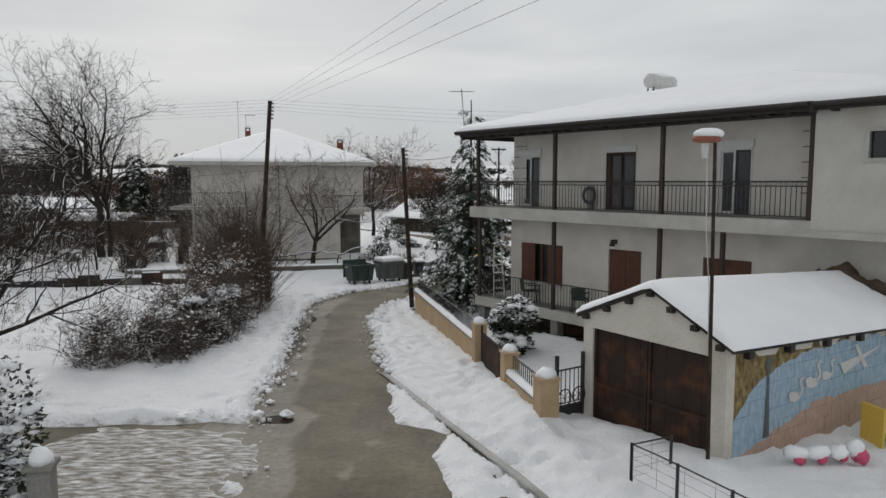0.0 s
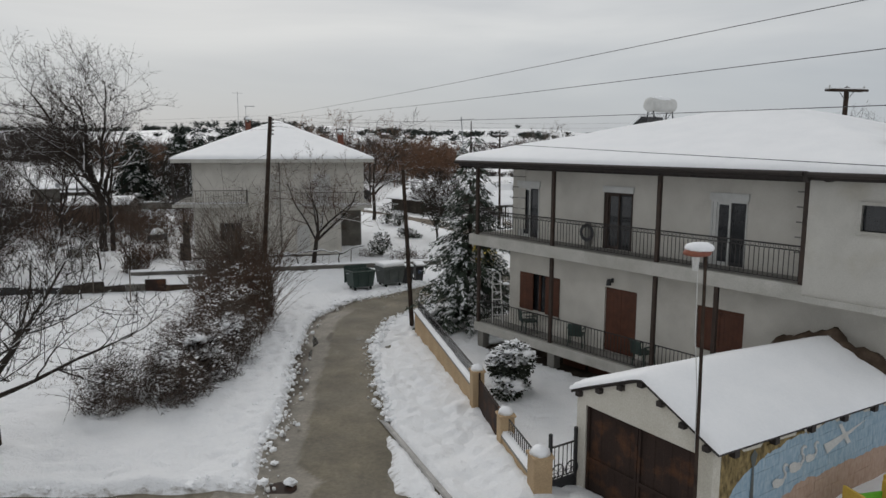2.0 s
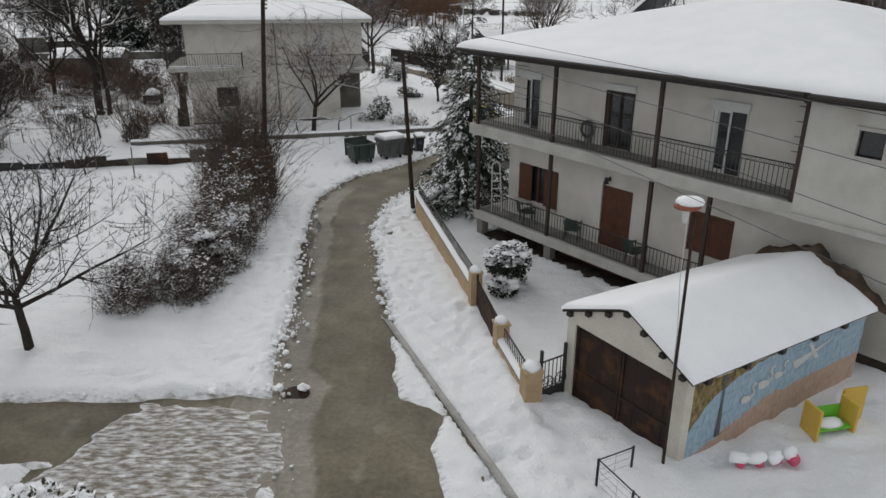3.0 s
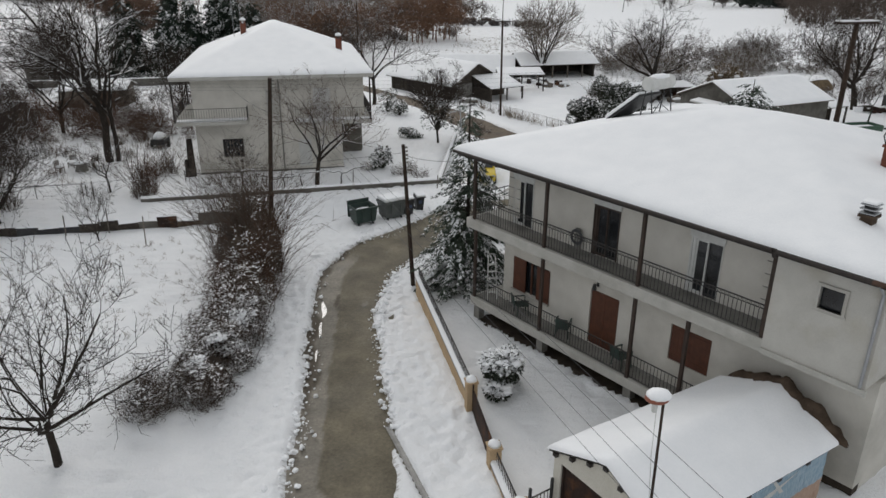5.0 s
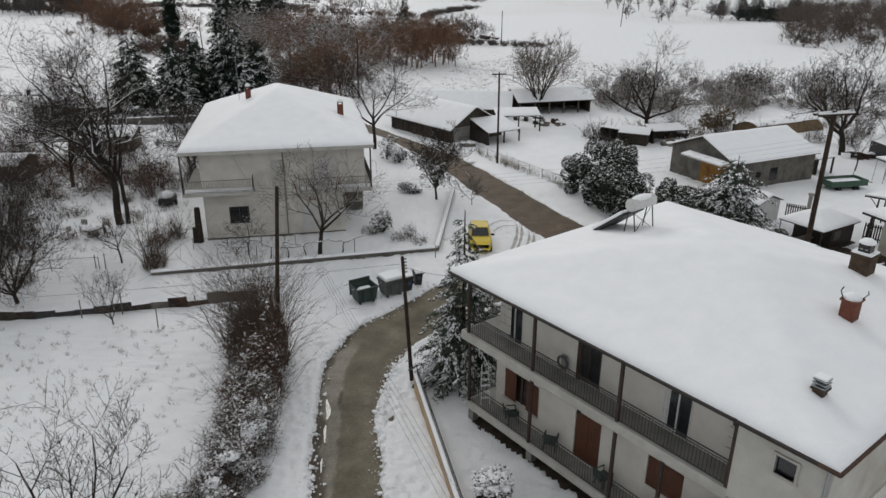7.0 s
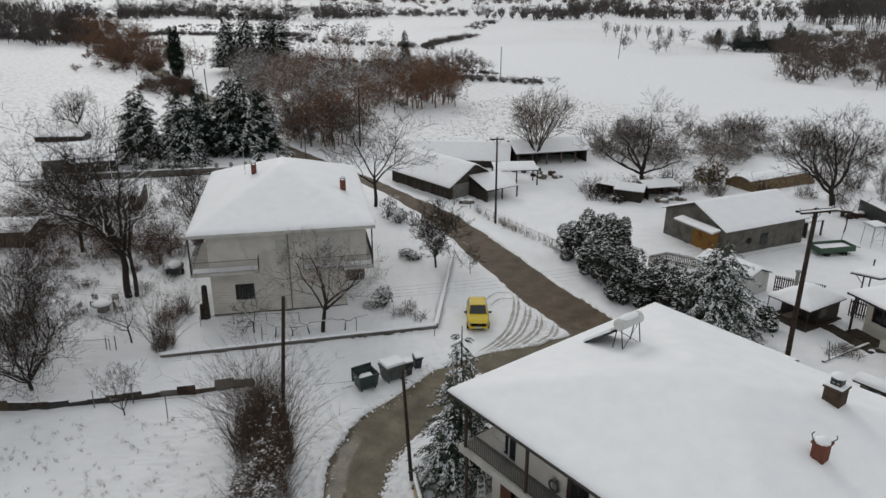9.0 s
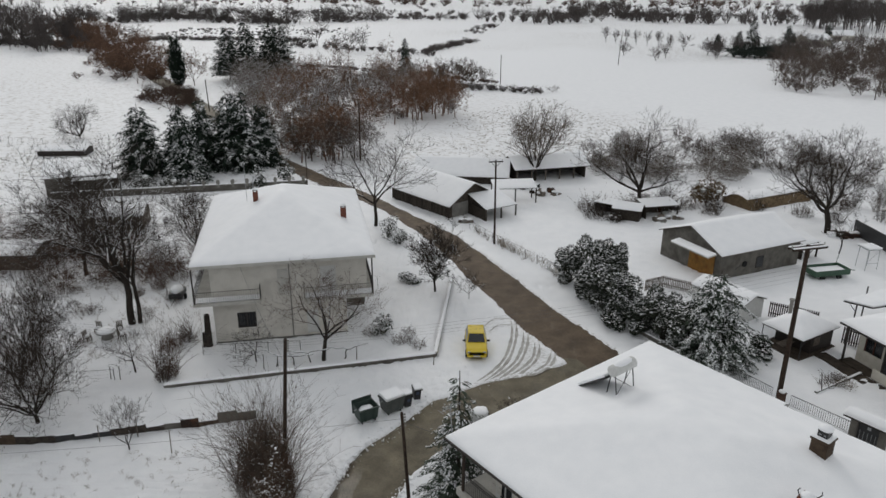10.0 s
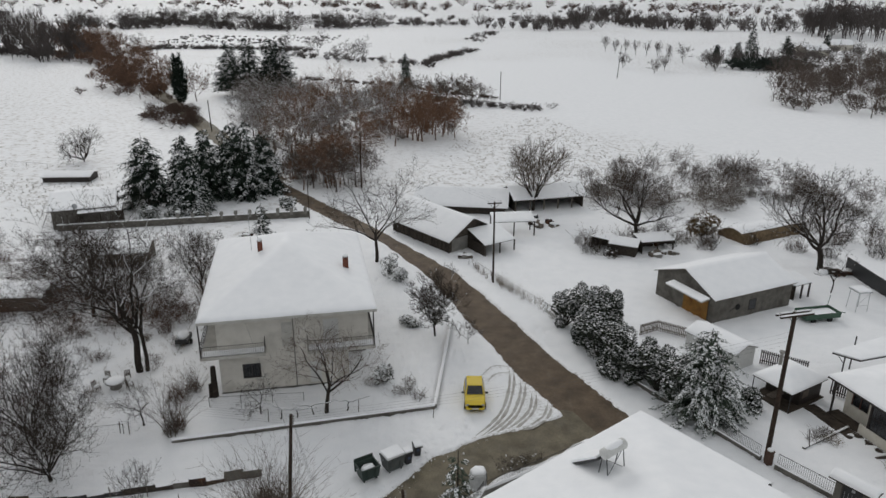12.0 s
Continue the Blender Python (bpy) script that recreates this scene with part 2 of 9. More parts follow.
M["brick"] = material("red_brick", (0.125, 0.048, 0.034), (0.19, 0.078, 0.054), 5, 0.9, 0.3)
M["bin"] = material("dark_green_plastic", (0.022, 0.040, 0.034), (0.04, 0.06, 0.05), 3, 0.55, 0.08)
M["bin2"] = material("grey_green_steel", (0.075, 0.085, 0.08), (0.11, 0.12, 0.112), 3, 0.55, 0.08, stain=(0.05, 0.04, 0.035), stain_amt=0.5)
# bare soil; on the basement wall its dark colour stands for shade
M["earth"] = material("damp_earth_and_shade", (0.035, 0.028, 0.022), (0.075, 0.06, 0.047), 2.5, 0.95, 0.6, fine=30)
M["rubber"] = material("black_rubber", (0.015, 0.015, 0.015), (0.03, 0.03, 0.03), 6, 0.85, 0.1)
M["yellow"] = material("yellow_car_paint", (0.62, 0.45, 0.012), (0.68, 0.50, 0.02), 0.8, 0.3, 0.0, coat=0.6)
M["zinc"] = material("galvanised_steel", (0.32, 0.33, 0.34), (0.42, 0.43, 0.44), 4, 0.45, 0.05, metal=0.7)
M["blackmetal"] = material("black_painted_metal", (0.018, 0.018, 0.019), (0.035, 0.035, 0.036), 4, 0.5, 0.05)
M["cable"] = material("weathered_cable", (0.05, 0.05, 0.055), (0.09, 0.09, 0.095), 2, 0.7, 0.0)
# far twigs, with distance haze put in as a paler grey-brown
M["farwood"] = material("hazed_far_thicket", (0.07, 0.061, 0.057), (0.125, 0.11, 0.104), 0.05, 0.95, 0.0, fine=2.0)
M["farred"] = material("far_brown_wood", (0.075, 0.05, 0.04), (0.11, 0.075, 0.06), 0.06, 0.95, 0.0, fine=2.0)
M["fargreen"] = material("far_conifers", (0.022, 0.03, 0.026), (0.04, 0.05, 0.042), 0.05, 0.95, 0.0, fine=2.0)
M["drygrass"] = material("dry_grass", (0.11, 0.085, 0.055), (0.20, 0.155, 0.105), 0.5, 0.95, 0.0)
M["sand_paint"] = material("yellow_plastic", (0.62, 0.40, 0.06), (0.68, 0.46, 0.09), 2, 0.45, 0.03)
M["green_plastic"] = material("green_plastic", (0.12, 0.42, 0.03), (0.16, 0.5, 0.05), 2, 0.45, 0.03)
M["pink_plastic"] = material("pink_plastic", (0.55, 0.07, 0.14), (0.62, 0.1, 0.18), 2, 0.45, 0.03)
M["blue_plastic"] = material("blue_grey_plastic", (0.05, 0.07, 0.12), (0.07, 0.09, 0.15), 2, 0.5, 0.03)
M["trailer"] = material("faded_green_paint", (0.03, 0.07, 0.045), (0.05, 0.10, 0.065), 3, 0.6, 0.1)
M["oxide"] = material("iron_oxide_paint", (0.22, 0.07, 0.045), (0.28, 0.10, 0.06), 4, 0.6, 0.1)
M["ochre"] = material("rusty_ochre_door", (0.20, 0.11, 0.035), (0.30, 0.15, 0.04), 2.2, 0.8, 0.2, stain=(0.12, 0.04, 0.015), stain_scale=1.2, stain_amt=0.7)
M["barnwood"] = material("dark_weathered_boards", (0.035, 0.029, 0.024), (0.08, 0.068, 0.057), 5, 0.9, 0.4, fine=45, per_object=0.3)
M["oldconcrete"] = material("stained_workshop_concrete", (0.10, 0.094, 0.083), (0.17, 0.16, 0.142), 1.6, 0.92, 0.3, stain=(0.055, 0.048, 0.04), stain_scale=0.7, stain_amt=0.7)
M["oldbrick"] = material("sooty_brick", (0.06, 0.038, 0.03), (0.11, 0.07, 0.055), 5, 0.9, 0.3)
M["oldroof"] = material("old_roofing_felt", (0.05, 0.035, 0.025), (0.10, 0.072, 0.052), 3, 0.9, 0.6, fine=20)
M["thatch"] = material("brown_tarpaulin", (0.12, 0.085, 0.05), (0.19, 0.14, 0.085), 2, 0.9, 0.4)


# ---- mesh helpers ----
class Geo:
    """Vertices and faces gathered for one mesh."""

    def __init__(self):
        self.v, self.f, self.n, self.blocks = [], [], 0, []

    def add(self, verts, faces):
        self.v.extend(tuple(map(float, p)) for p in verts)
        self.f.extend(tuple(int(i) + self.n for i in q) for q in faces)
        self.n += len(verts)
        return self

    def box(self, x0, x1, y0, y1, z0, z1, m=None):
        p = [Vector((x, y, z)) for z in (z0, z1) for x, y in ((x0, y0), (x1, y0), (x1, y1), (x0, y1))]
        if m:
            p = [m @ q for q in p]
        return self.add(p, [(3, 2, 1, 0), (4, 5, 6, 7), (0, 1, 5, 4), (1, 2, 6, 5), (2, 3, 7, 6), (3, 0, 4, 7)])

    def prism(self, pts, z0, z1):
        n = len(pts)
        return self.add([(x, y, z0) for x, y in pts] + [(x, y, z1) for x, y in pts], [tuple(reversed(range(n))), tuple(range(n, 2 * n))] + [(i, (i + 1) % n, n + (i + 1) % n, n + i) for i in range(n)])

    def tube(self, p0, p1, r0, r1=None, n=8, caps=True):
        r1 = r0 if r1 is None else r1
        p0, p1 = Vector(p0), Vector(p1)
        d = (p1 - p0).normalized()
        a = d.orthogonal().normalized()
        b = d.cross(a)
        ring = [a * math.cos(2 * math.pi * k / n) + b * math.sin(2 * math.pi * k / n) for k in range(n)]
        fs = [(k, (k + 1) % n, n + (k + 1) % n, n + k) for k in range(n)]
        if caps:
            fs += [tuple(reversed(range(n))), tuple(range(n, 2 * n))]
        return self.add([p0 + q * r0 for q in ring] + [p1 + q * r1 for q in ring], fs)

    def path(self, pts, r, n=6):
        """A bent tube through the points, in one piece."""
        pts = [Vector(p) for p in pts]
        vs, up = [], None
        for i, p in enumerate(pts):
            d = (pts[min(i + 1, len(pts) - 1)] - pts[max(i - 1, 0)]).normalized()
            up = d.orthogonal() if up is None else up - d * up.dot(d)
            up.normalize()
            w = d.cross(up)
            vs += [p + (up * math.cos(2 * math.pi * k / n) + w * math.sin(2 * math.pi * k / n)) * r for k in range(n)]
        m = len(pts) - 1
        return self.add(vs, [(i * n + k, i * n + (k + 1) % n, (i + 1) * n + (k + 1) % n, (i + 1) * n + k) for i in range(m) for k in range(n)] + [tuple(reversed(range(n))), tuple(range(m * n, m * n + n))])

    def ball(self, c, rx, ry, rz, seed=0, rough=0.15, rings=6, segs=10, flat=None):
        c = Vector(c)
        vs = []
        for i in range(rings + 1):
            th = math.pi * i / rings
            for k in range(segs):
                ph = 2 * math.pi * k / segs
                d = Vector((math.sin(th) * math.cos(ph), math.sin(th) * math.sin(ph), math.cos(th)))
                s = 1 + rough * noise.noise(d * 1.7 + Vector((seed * 3.1, seed * 1.7, seed)))
                q = Vector((d.x * rx * s, d.y * ry * s, d.z * rz * s))
                if flat is not None:
                    q.z = max(q.z, flat * rz)
                vs.append(c + q)
        fs = [(i * segs + k, (i + 1) * segs + k, (i + 1) * segs + (k + 1) % segs, i * segs + (k + 1) % segs) for i in range(rings) for k in range(segs)]
        return self.add(vs, fs)

    def tubes(self, segs, n=4):
        """segs: rows of p0, p1, r0, r1."""
        s = np.asarray(segs, float)
        if not len(s):
            return self
        p0, p1 = s[:, :3], s[:, 3:6]
        d = p1 - p0
        d /= np.maximum(np.linalg.norm(d, axis=1, keepdims=True), 1e-6)
        ref = np.where(np.abs(d[:, 2:3]) > 0.9, [[1.0, 0, 0]], [[0, 0, 1.0]])
        a = np.cross(d, ref)
        a /= np.maximum(np.linalg.norm(a, axis=1, keepdims=True), 1e-6)
        b = np.cross(d, a)
        rows = []
        for base, r in ((p0, s[:, 6:7]), (p1, s[:, 7:8])):
            for k in range(n):
                t = 2 * math.pi * k / n
                rows.append(base + r * (a * math.cos(t) + b * math.sin(t)))
        v = np.stack(rows, 1).reshape(-1, 3)
        k = np.arange(n)
        q = np.stack([k, (k + 1) % n, n + (k + 1) % n, n + k], 1)
        f = (q[None] + (np.arange(len(s)) * 2 * n)[:, None, None]).reshape(-1, 4)
        self.blocks.append((v, f))
        return self

    def blades(self, p, d, w, up):
        """Flat diamond leaves: rows of root, direction with length, half width, and the normal's side vector."""
        p, d, up = np.asarray(p, float), np.asarray(d, float), np.asarray(up, float)
        side = np.cross(d, up)
        side /= np.maximum(np.linalg.norm(side, axis=1, keepdims=True), 1e-6)
        w = np.asarray(w, float).reshape(-1, 1)
        v = np.stack([p, p + d * 0.45 + side * w, p + d, p + d * 0.45 - side * w], 1).reshape(-1, 3)
        f = (np.arange(len(p)) * 4)[:, None] + np.arange(4)[None]
        self.blocks.append((v, f))
        return self

    def spikes(self, p, d, w, side):
        """Thin pointed twigs: rows of root, direction with length, half width, and a vector across."""
        p, d = np.asarray(p, float), np.asarray(d, float)
        side = np.cross(d, np.asarray(side, float))
        side /= np.maximum(np.linalg.norm(side, axis=1, keepdims=True), 1e-6)
        w = np.asarray(w, float).reshape(-1, 1)
        v = np.stack([p + side * w, p + d, p - side * w], 1).reshape(-1, 3)
        self.blocks.append((v, (np.arange(len(p)) * 3)[:, None] + np.arange(3)[None]))
        return self

    def mesh(self, name):
        me = bpy.data.meshes.new(name)
        if not self.blocks:
            me.from_pydata(self.v, [], self.f)
            me.update()
            return me
        vs, idx, size, n = [np.array(self.v, float).reshape(-1, 3)], [np.array([i for q in self.f for i in q], int)], [np.array([len(q) for q in self.f], int)], self.n
        for v, f in self.blocks:
            vs.append(v)
            idx.append(f.reshape(-1) + n)
            size.append(np.full(len(f), f.shape[1], int))
            n += len(v)
        vs, idx, size = np.concatenate(vs), np.concatenate(idx), np.concatenate(size)
        me.vertices.add(len(vs))
        me.vertices.foreach_set("co", vs.reshape(-1))
        me.loops.add(len(idx))
        me.loops.foreach_set("vertex_index", idx)
        me.polygons.add(len(size))
        me.polygons.foreach_set("loop_start", np.concatenate([[0], np.cumsum(size)[:-1]]).astype(int))
        me.update(calc_edges=True)
        return me


def part(name, geo, mat, parent=None, label="", smooth=False, bevel=0.0):
    """One mesh object from a Geo, under a thing or a part; top level without a parent."""
    me = geo.mesh(name)
    if bevel:
        bm = bmesh.new()
        bm.from_mesh(me)
        bmesh.ops.bevel(bm, geom=list(bm.edges), offset=bevel, segments=2, affect="EDGES", profile=0.6)
        bm.to_mesh(me)
        bm.free()
    if smooth:
        me.polygons.foreach_set("use_smooth", [True] * len(me.polygons))
    me.materials.append(M[mat] if isinstance(mat, str) else mat)
    ob = new(name, me)
    if parent:
        ob.parent = parent
    if label:
        tagged(ob, label)
    return ob


def thing(name, m, label, category, group="", kind=""):
    ob = new(name)
    ob.matrix_world = m
    ob.empty_display_size = 0.2
    return tagged(ob, label, category, group, kind)


def shared(name, me, parent, m):
    """One more piece on an existing mesh."""
    ob = new(name, me)
    ob.parent = parent
    ob.matrix_local = m
    return ob


# ---- ground shape ----
KNOTS = [(-60, 1.0), (0, 0.95), (10, 0.75), (14, 0.52), (20, 0.35), (28, 0.12), (37, -0.2), (45, -0.27), (52, -0.25), (71, -0.65), (100, -0.9), (250, -1.2), (600, -1.0), (5000, -1.0)]
KY, KZ = [k[0] for k in KNOTS], [k[1] for k in KNOTS]


def lattice(x, y, scale, seed):
    """Smooth value noise in 0..1."""
    x, y = np.asarray(x, float) / scale, np.asarray(y, float) / scale
    i, j = np.floor(x), np.floor(y)
    fx, fy = x - i, y - j
    fx, fy = fx * fx * (3 - 2 * fx), fy * fy * (3 - 2 * fy)

    def h(a, b):
        s = np.sin(a * 127.1 + b * 311.7 + seed * 74.7) * 43758.5453
        return s - np.floor(s)

    return (h(i, j) * (1 - fx) + h(i + 1, j) * fx) * (1 - fy) + (h(i, j + 1) * (1 - fx) + h(i + 1, j + 1) * fx) * fy


def base_height(x, y):
    x, y = np.asarray(x, float), np.asarray(y, float)
    b = np.interp(y, KY, KZ)
    far = np.clip((y - 500) / 1900, 0, 1)
    hills = far * far * (3 - 2 * far) * (6 + 46 * lattice(x, y * 0.6, 900, 5) * lattice(x, y, 420, 7) * 1.6 + 12 * lattice(x, y, 260, 8))
    mid = np.clip((y - 230) / 300, 0, 1) * (lattice(x, y, 120, 2) - 0.4) * 3.0
    return b + hills + mid


def gz(x, y):
    return float(base_height(x, y))


LANE = [(-2.9, -30), (-2.9, 10.0), (-3.85, 13.2), (-3.9, 14.2), (-4.2, 18), (-4.7, 21.5), (-5.3, 25.6), (-5.65, 29), (-5.65, 30.8), (-4.9, 33.4), (-3.7, 35.4), (-1.95, 37.6), (-0.2, 40.1), (3.0, 42.2), (6.9, 44.0), (9.6, 45.3),
        (10.8, 42.7), (7.2, 40.0), (4.0, 38.2), (1.6, 36.3), (-0.2, 34.5), (-1.6, 32.3), (-2.45, 30.2), (-2.8, 28), (-2.85, 25.6), (-2.3, 21.6), (-1.7, 18.6), (-1.3, 15.8), (-1.0, 13.7), (0.0, 13.0), (-0.2, 11.8), (0.0, 10.0), (0.0, -30)]
CROSS = [(-29.6, 112.8), (-27.2, 109.2), (-19.8, 99.0), (-14.2, 91.8), (-7.0, 83.6), (-1.4, 73.1), (1.7, 64.7), (5.1, 55.1), (6.3, 52.1), (9.4, 45.6), (10.8, 42.7), (16, 34.5), (27, 19), (60, -20),
         (64, -18), (31, 21.5), (19.6, 37.5), (14.4, 45.2), (10.1, 53.6), (5.7, 64.8), (1.2, 74.8), (-3.2, 81.0), (-9.4, 90.6), (-18.9, 103.0), (-26.6, 113.0), (-28.6, 116.6)]
SIDE = [(-3.7, 13.75), (-6.1, 13.55), (-9.6, 13.35), (-40, 12.6), (-40, 10.4), (-8.5, 11.5), (-7.0, 11.3), (-5.6, 13.0), (-3.6, 13.2)]
SLUSHY = [(-3.3, 13.3), (-6.6, 13.3), (-8.2, 11.2), (-8.5, 7.5), (-2.7, 7.5), (-2.7, 10.0), (-3.3, 11.6)]
SEAM_Y, SEAM_X = (8, 10.5, 12.5, 13.9, 14.3, 15.2, 23.8, 27.9, 31.0, 34), (-2.1, -2.3, -2.7, -2.7, -2.55, -3.3, -4.2, -4.5, -4.5, -3.8)
GUTTER = [(-1.6, 18.0), (-0.15, 14.3), (1.2, 10.7), (3.2, 5)]
WHEEL_ARCS = [[(6.1, 52.1), (5.9, 49.5), (5.2, 46.4), (4.2, 44.3), (2.7, 42.4)], [(6.9, 50.2), (6.6, 48), (5.8, 45.5), (4.6, 43.7), (3.6, 42.7)], [(7.6, 48.4), (7.2, 46.2), (6.2, 44.5), (5.0, 43.2)], [(8.7, 47.0), (8.1, 45.2), (7.0, 44.0), (6.0, 43.6)],
              [(6.2, 52.4), (4.6, 52.6), (3.3, 50.6)], [(6.2, 51.4), (4.8, 51.4), (3.9, 50.0)]]


def inside_distance(poly, x, y):
    """Signed distance to a polygon: negative inside."""
    p = np.asarray(poly, float)
    q = np.roll(p, -1, 0)
    best, ins = np.full(x.shape, 1e9), np.zeros(x.shape, bool)
    for (ax, ay), (bx, by) in zip(p, q):
        dx, dy = bx - ax, by - ay
        t = np.clip(((x - ax) * dx + (y - ay) * dy) / (dx * dx + dy * dy), 0, 1)
        best = np.minimum(best, np.hypot(x - ax - t * dx, y - ay - t * dy))
        ins ^= ((ay > y) != (by > y)) & (x < (bx - ax) * (y - ay) / (by - ay if by != ay else 1e-9) + ax)
    return np.where(ins, -best, best)


def line_distance(pts, x, y):
    best = np.full(np.shape(x), 1e9)
    for (ax, ay), (bx, by) in zip(pts, pts[1:]):
        dx, dy = bx - ax, by - ay
        t = np.clip(((x - ax) * dx + (y - ay) * dy) / (dx * dx + dy * dy), 0, 1)
        best = np.minimum(best, np.hypot(x - ax - t * dx, y - ay - t * dy))
    return best


def road_distance(x, y):
    return np.minimum(np.minimum(inside_distance(LANE, x, y), inside_distance(CROSS, x, y)), inside_distance(SIDE, x, y))


def smooth(a, b, x):
    t = np.clip((x - a) / (b - a), 0, 1)
    return t * t * (3 - 2 * t)


def spread_lines(lo, hi, fine, step, grow, far_lo, far_hi):
    """Grid lines: even in fine stretches, then ever wider."""
    xs = []
    for a, b, s in fine:
        xs += list(np.arange(a, b, s))
    xs.append(fine[-1][1])
    d = step
    while xs[-1] < far_hi:
        xs.append(xs[-1] + d)
        d *= grow
    d = step
    while xs[0] > far_lo:
        xs.insert(0, xs[0] - d)
        d *= grow
    return np.array(xs)


def grid_mesh(name, xs, ys, Z, keep=None):
    nx, ny = len(xs), len(ys)
    X, Y = np.meshgrid(xs, ys)
    v = np.stack([X, Y, Z], -1).reshape(-1, 3)
    i = (np.arange(ny - 1)[:, None] * nx + np.arange(nx - 1)[None]).reshape(-1)
    f = np.stack([i, i + 1, i + 1 + nx, i + nx], 1)
    if keep is not None:
        f = f[keep.reshape(-1)]
        used = np.unique(f)
        remap = np.zeros(len(v), int)
        remap[used] = np.arange(len(used))
        v, f = v[used], remap[f]
    me = bpy.data.meshes.new(name)
    me.vertices.add(len(v))
    me.vertices.foreach_set("co", v.reshape(-1))
    me.loops.add(f.size)
    me.loops.foreach_set("vertex_index", f.reshape(-1))
    me.polygons.add(len(f))
    me.polygons.foreach_set("loop_start", np.arange(0, f.size, 4))
    me.polygons.foreach_set("use_smooth", [True] * len(f))
    me.update(calc_edges=True)
    me.validate()
    return me


def build_ground():
    xs = spread_lines(0, 0, [(-32, -13, 0.55), (-13, -7.2, 0.32), (-7.2, 2.6, 0.1), (2.6, 11, 0.2), (11, 26, 0.4)], 0.5, 1.11, -4200, 4200)
    ys = spread_lines(0, 0, [(8.4, 34, 0.105), (34, 50, 0.2), (50, 86, 0.38), (86, 120, 0.6)], 0.5, 1.1, -120, 4700)
    X, Y = np.meshgrid(xs, ys)
    b = base_height(X, Y)
    near = smooth(160, 60, Y) * smooth(70, 35, np.abs(X))
    sd = road_distance(X, Y) + near * ((lattice(X, Y, 0.41, 3) - 0.5) * 0.07 + (lattice(X + 0.4 * Y, Y - 0.3 * X, 0.8, 14) - 0.5) * 0.2 + (lattice(X, Y, 2.3, 4) - 0.5) * 0.34)
    snow = 0.13 + 0.05 * (lattice(X, Y, 2.5, 6) - 0.5) + near * 0.05 * (lattice(X, Y, 0.35, 9) - 0.5) + (0.03 + 0.06 * near) * (lattice(X, Y, 9, 11) - 0.5)
    trod = smooth(2.0, 0.6, np.abs(inside_distance(LANE, X, Y) - 1.2)) * near
    snow += trod * 0.10 * (lattice(X, Y, 0.28, 21) - 0.55)
    # footprints and churned lumps on the verges and in the yards
    prints = smooth(0.62, 0.8, lattice(X * 1.2, Y, 0.34, 41)) * (0.3 + 0.7 * smooth(0.35, 0.6, lattice(X, Y, 3.1, 42)))
    snow -= near * 0.10 * prints * smooth(0.5, 1.1, sd)
    snow -= near * 0.07 * smooth(0.66, 0.8, lattice(X, Y * 0.8, 0.23, 44)) * smooth(0.4, 0.65, lattice(X, Y, 1.9, 45)) * smooth(0.3, 0.7, sd)
    snow += near * 0.05 * (lattice(X + 0.3 * Y, Y, 0.55, 43) - 0.5) + near * smooth(6, 1, sd) * 0.08 * (lattice(X + 0.5 * Y, Y - 0.4 * X, 0.21, 47) - 0.5)
    bank = np.exp(-((sd - 0.35) / 0.3) ** 2) * (0.03 + 0.10 * lattice(X, Y, 0.5, 13) * smooth(1.5, -1.5, X + 3.4)) * near
    h = b + np.where(sd > -0.6, -0.07 + (snow + bank + 0.07) * smooth(-0.1, 0.4, sd), -0.07)
    # snow heaped against the garden wall and before the garage door
    h += 0.26 * np.exp(-(line_distance([(1.35, 15.9), (1.85, 13.2)], X, Y) / 0.5) ** 2) + 0.1 * np.exp(-(line_distance([(2.6, 13.6), (4.3, 11.0)], X, Y) / 0.6) ** 2)
    sl = inside_distance(SLUSHY, X, Y) + 0.9 * (lattice(X, Y, 0.7, 33) - 0.5) + 0.4 * (lattice(X, Y, 0.24, 34) - 0.5)
    slush = smooth(0.3, -0.4, sl) * 0.62
    h = np.where(sl < 0, (b + 0.01 + 0.035 * lattice(X * 0.7 + 0.3 * Y, Y * 1.3, 0.3, 30) + 0.03 * lattice(X, Y, 0.9, 31) - 0.07 * smooth(-0.45, 0.0, sl)), h)
    g = line_distance(GUTTER, X, Y)
    h += (b - 0.06 - h) * smooth(0.17, 0.06, g)
    for arc in WHEEL_ARCS:
        d = line_distance(arc, X, Y)
        h = np.where(sd > 0.3, h + (b + 0.05 - h) * smooth(0.9, 0.4, d), h)
        slush = np.maximum(slush, 0.3 * smooth(0.7, 0.2, d))
    apron = inside_distance([(4.2, 42.6), (9.2, 45.4), (6.4, 51.6), (6.0, 48)], X, Y)
    slush = np.maximum(slush, 0.33 * smooth(0.4, -0.4, apron))
    slush = np.maximum(slush, 0.45 * smooth(0.45, 0.05, np.abs(sd)) * near)
    grass = smooth(0.35, 0.75, lattice(X, Y, 46, 17)) * smooth(14, 60, Y) * 0.8
    grass = np.maximum(grass, 0.9 * smooth(0.5, 0.8, lattice(X, Y * 1.6, 90, 19)) * smooth(280, 420, Y))
    rough_pasture = inside_distance([(-2, 112), (2, 150), (24, 178), (37, 140), (34, 118), (14, 112)], X, Y)
    grass = np.maximum(grass, 0.75 * smooth(3, -6, rough_pasture))
    clean = inside_distance([(25, 176), (60, 121), (130, 110), (160, 255), (84, 269), (60, 330), (-10, 300), (5, 195)], X, Y)
    grass = np.maximum(grass, 0.3 * smooth(90, 140, Y))
    left_field = inside_distance([(-140, 96), (-50, 96), (-58, 150), (-95, 215), (-200, 380), (-340, 380)], X, Y)
    grass = np.maximum(grass, 0.62 * smooth(4, -8, left_field))
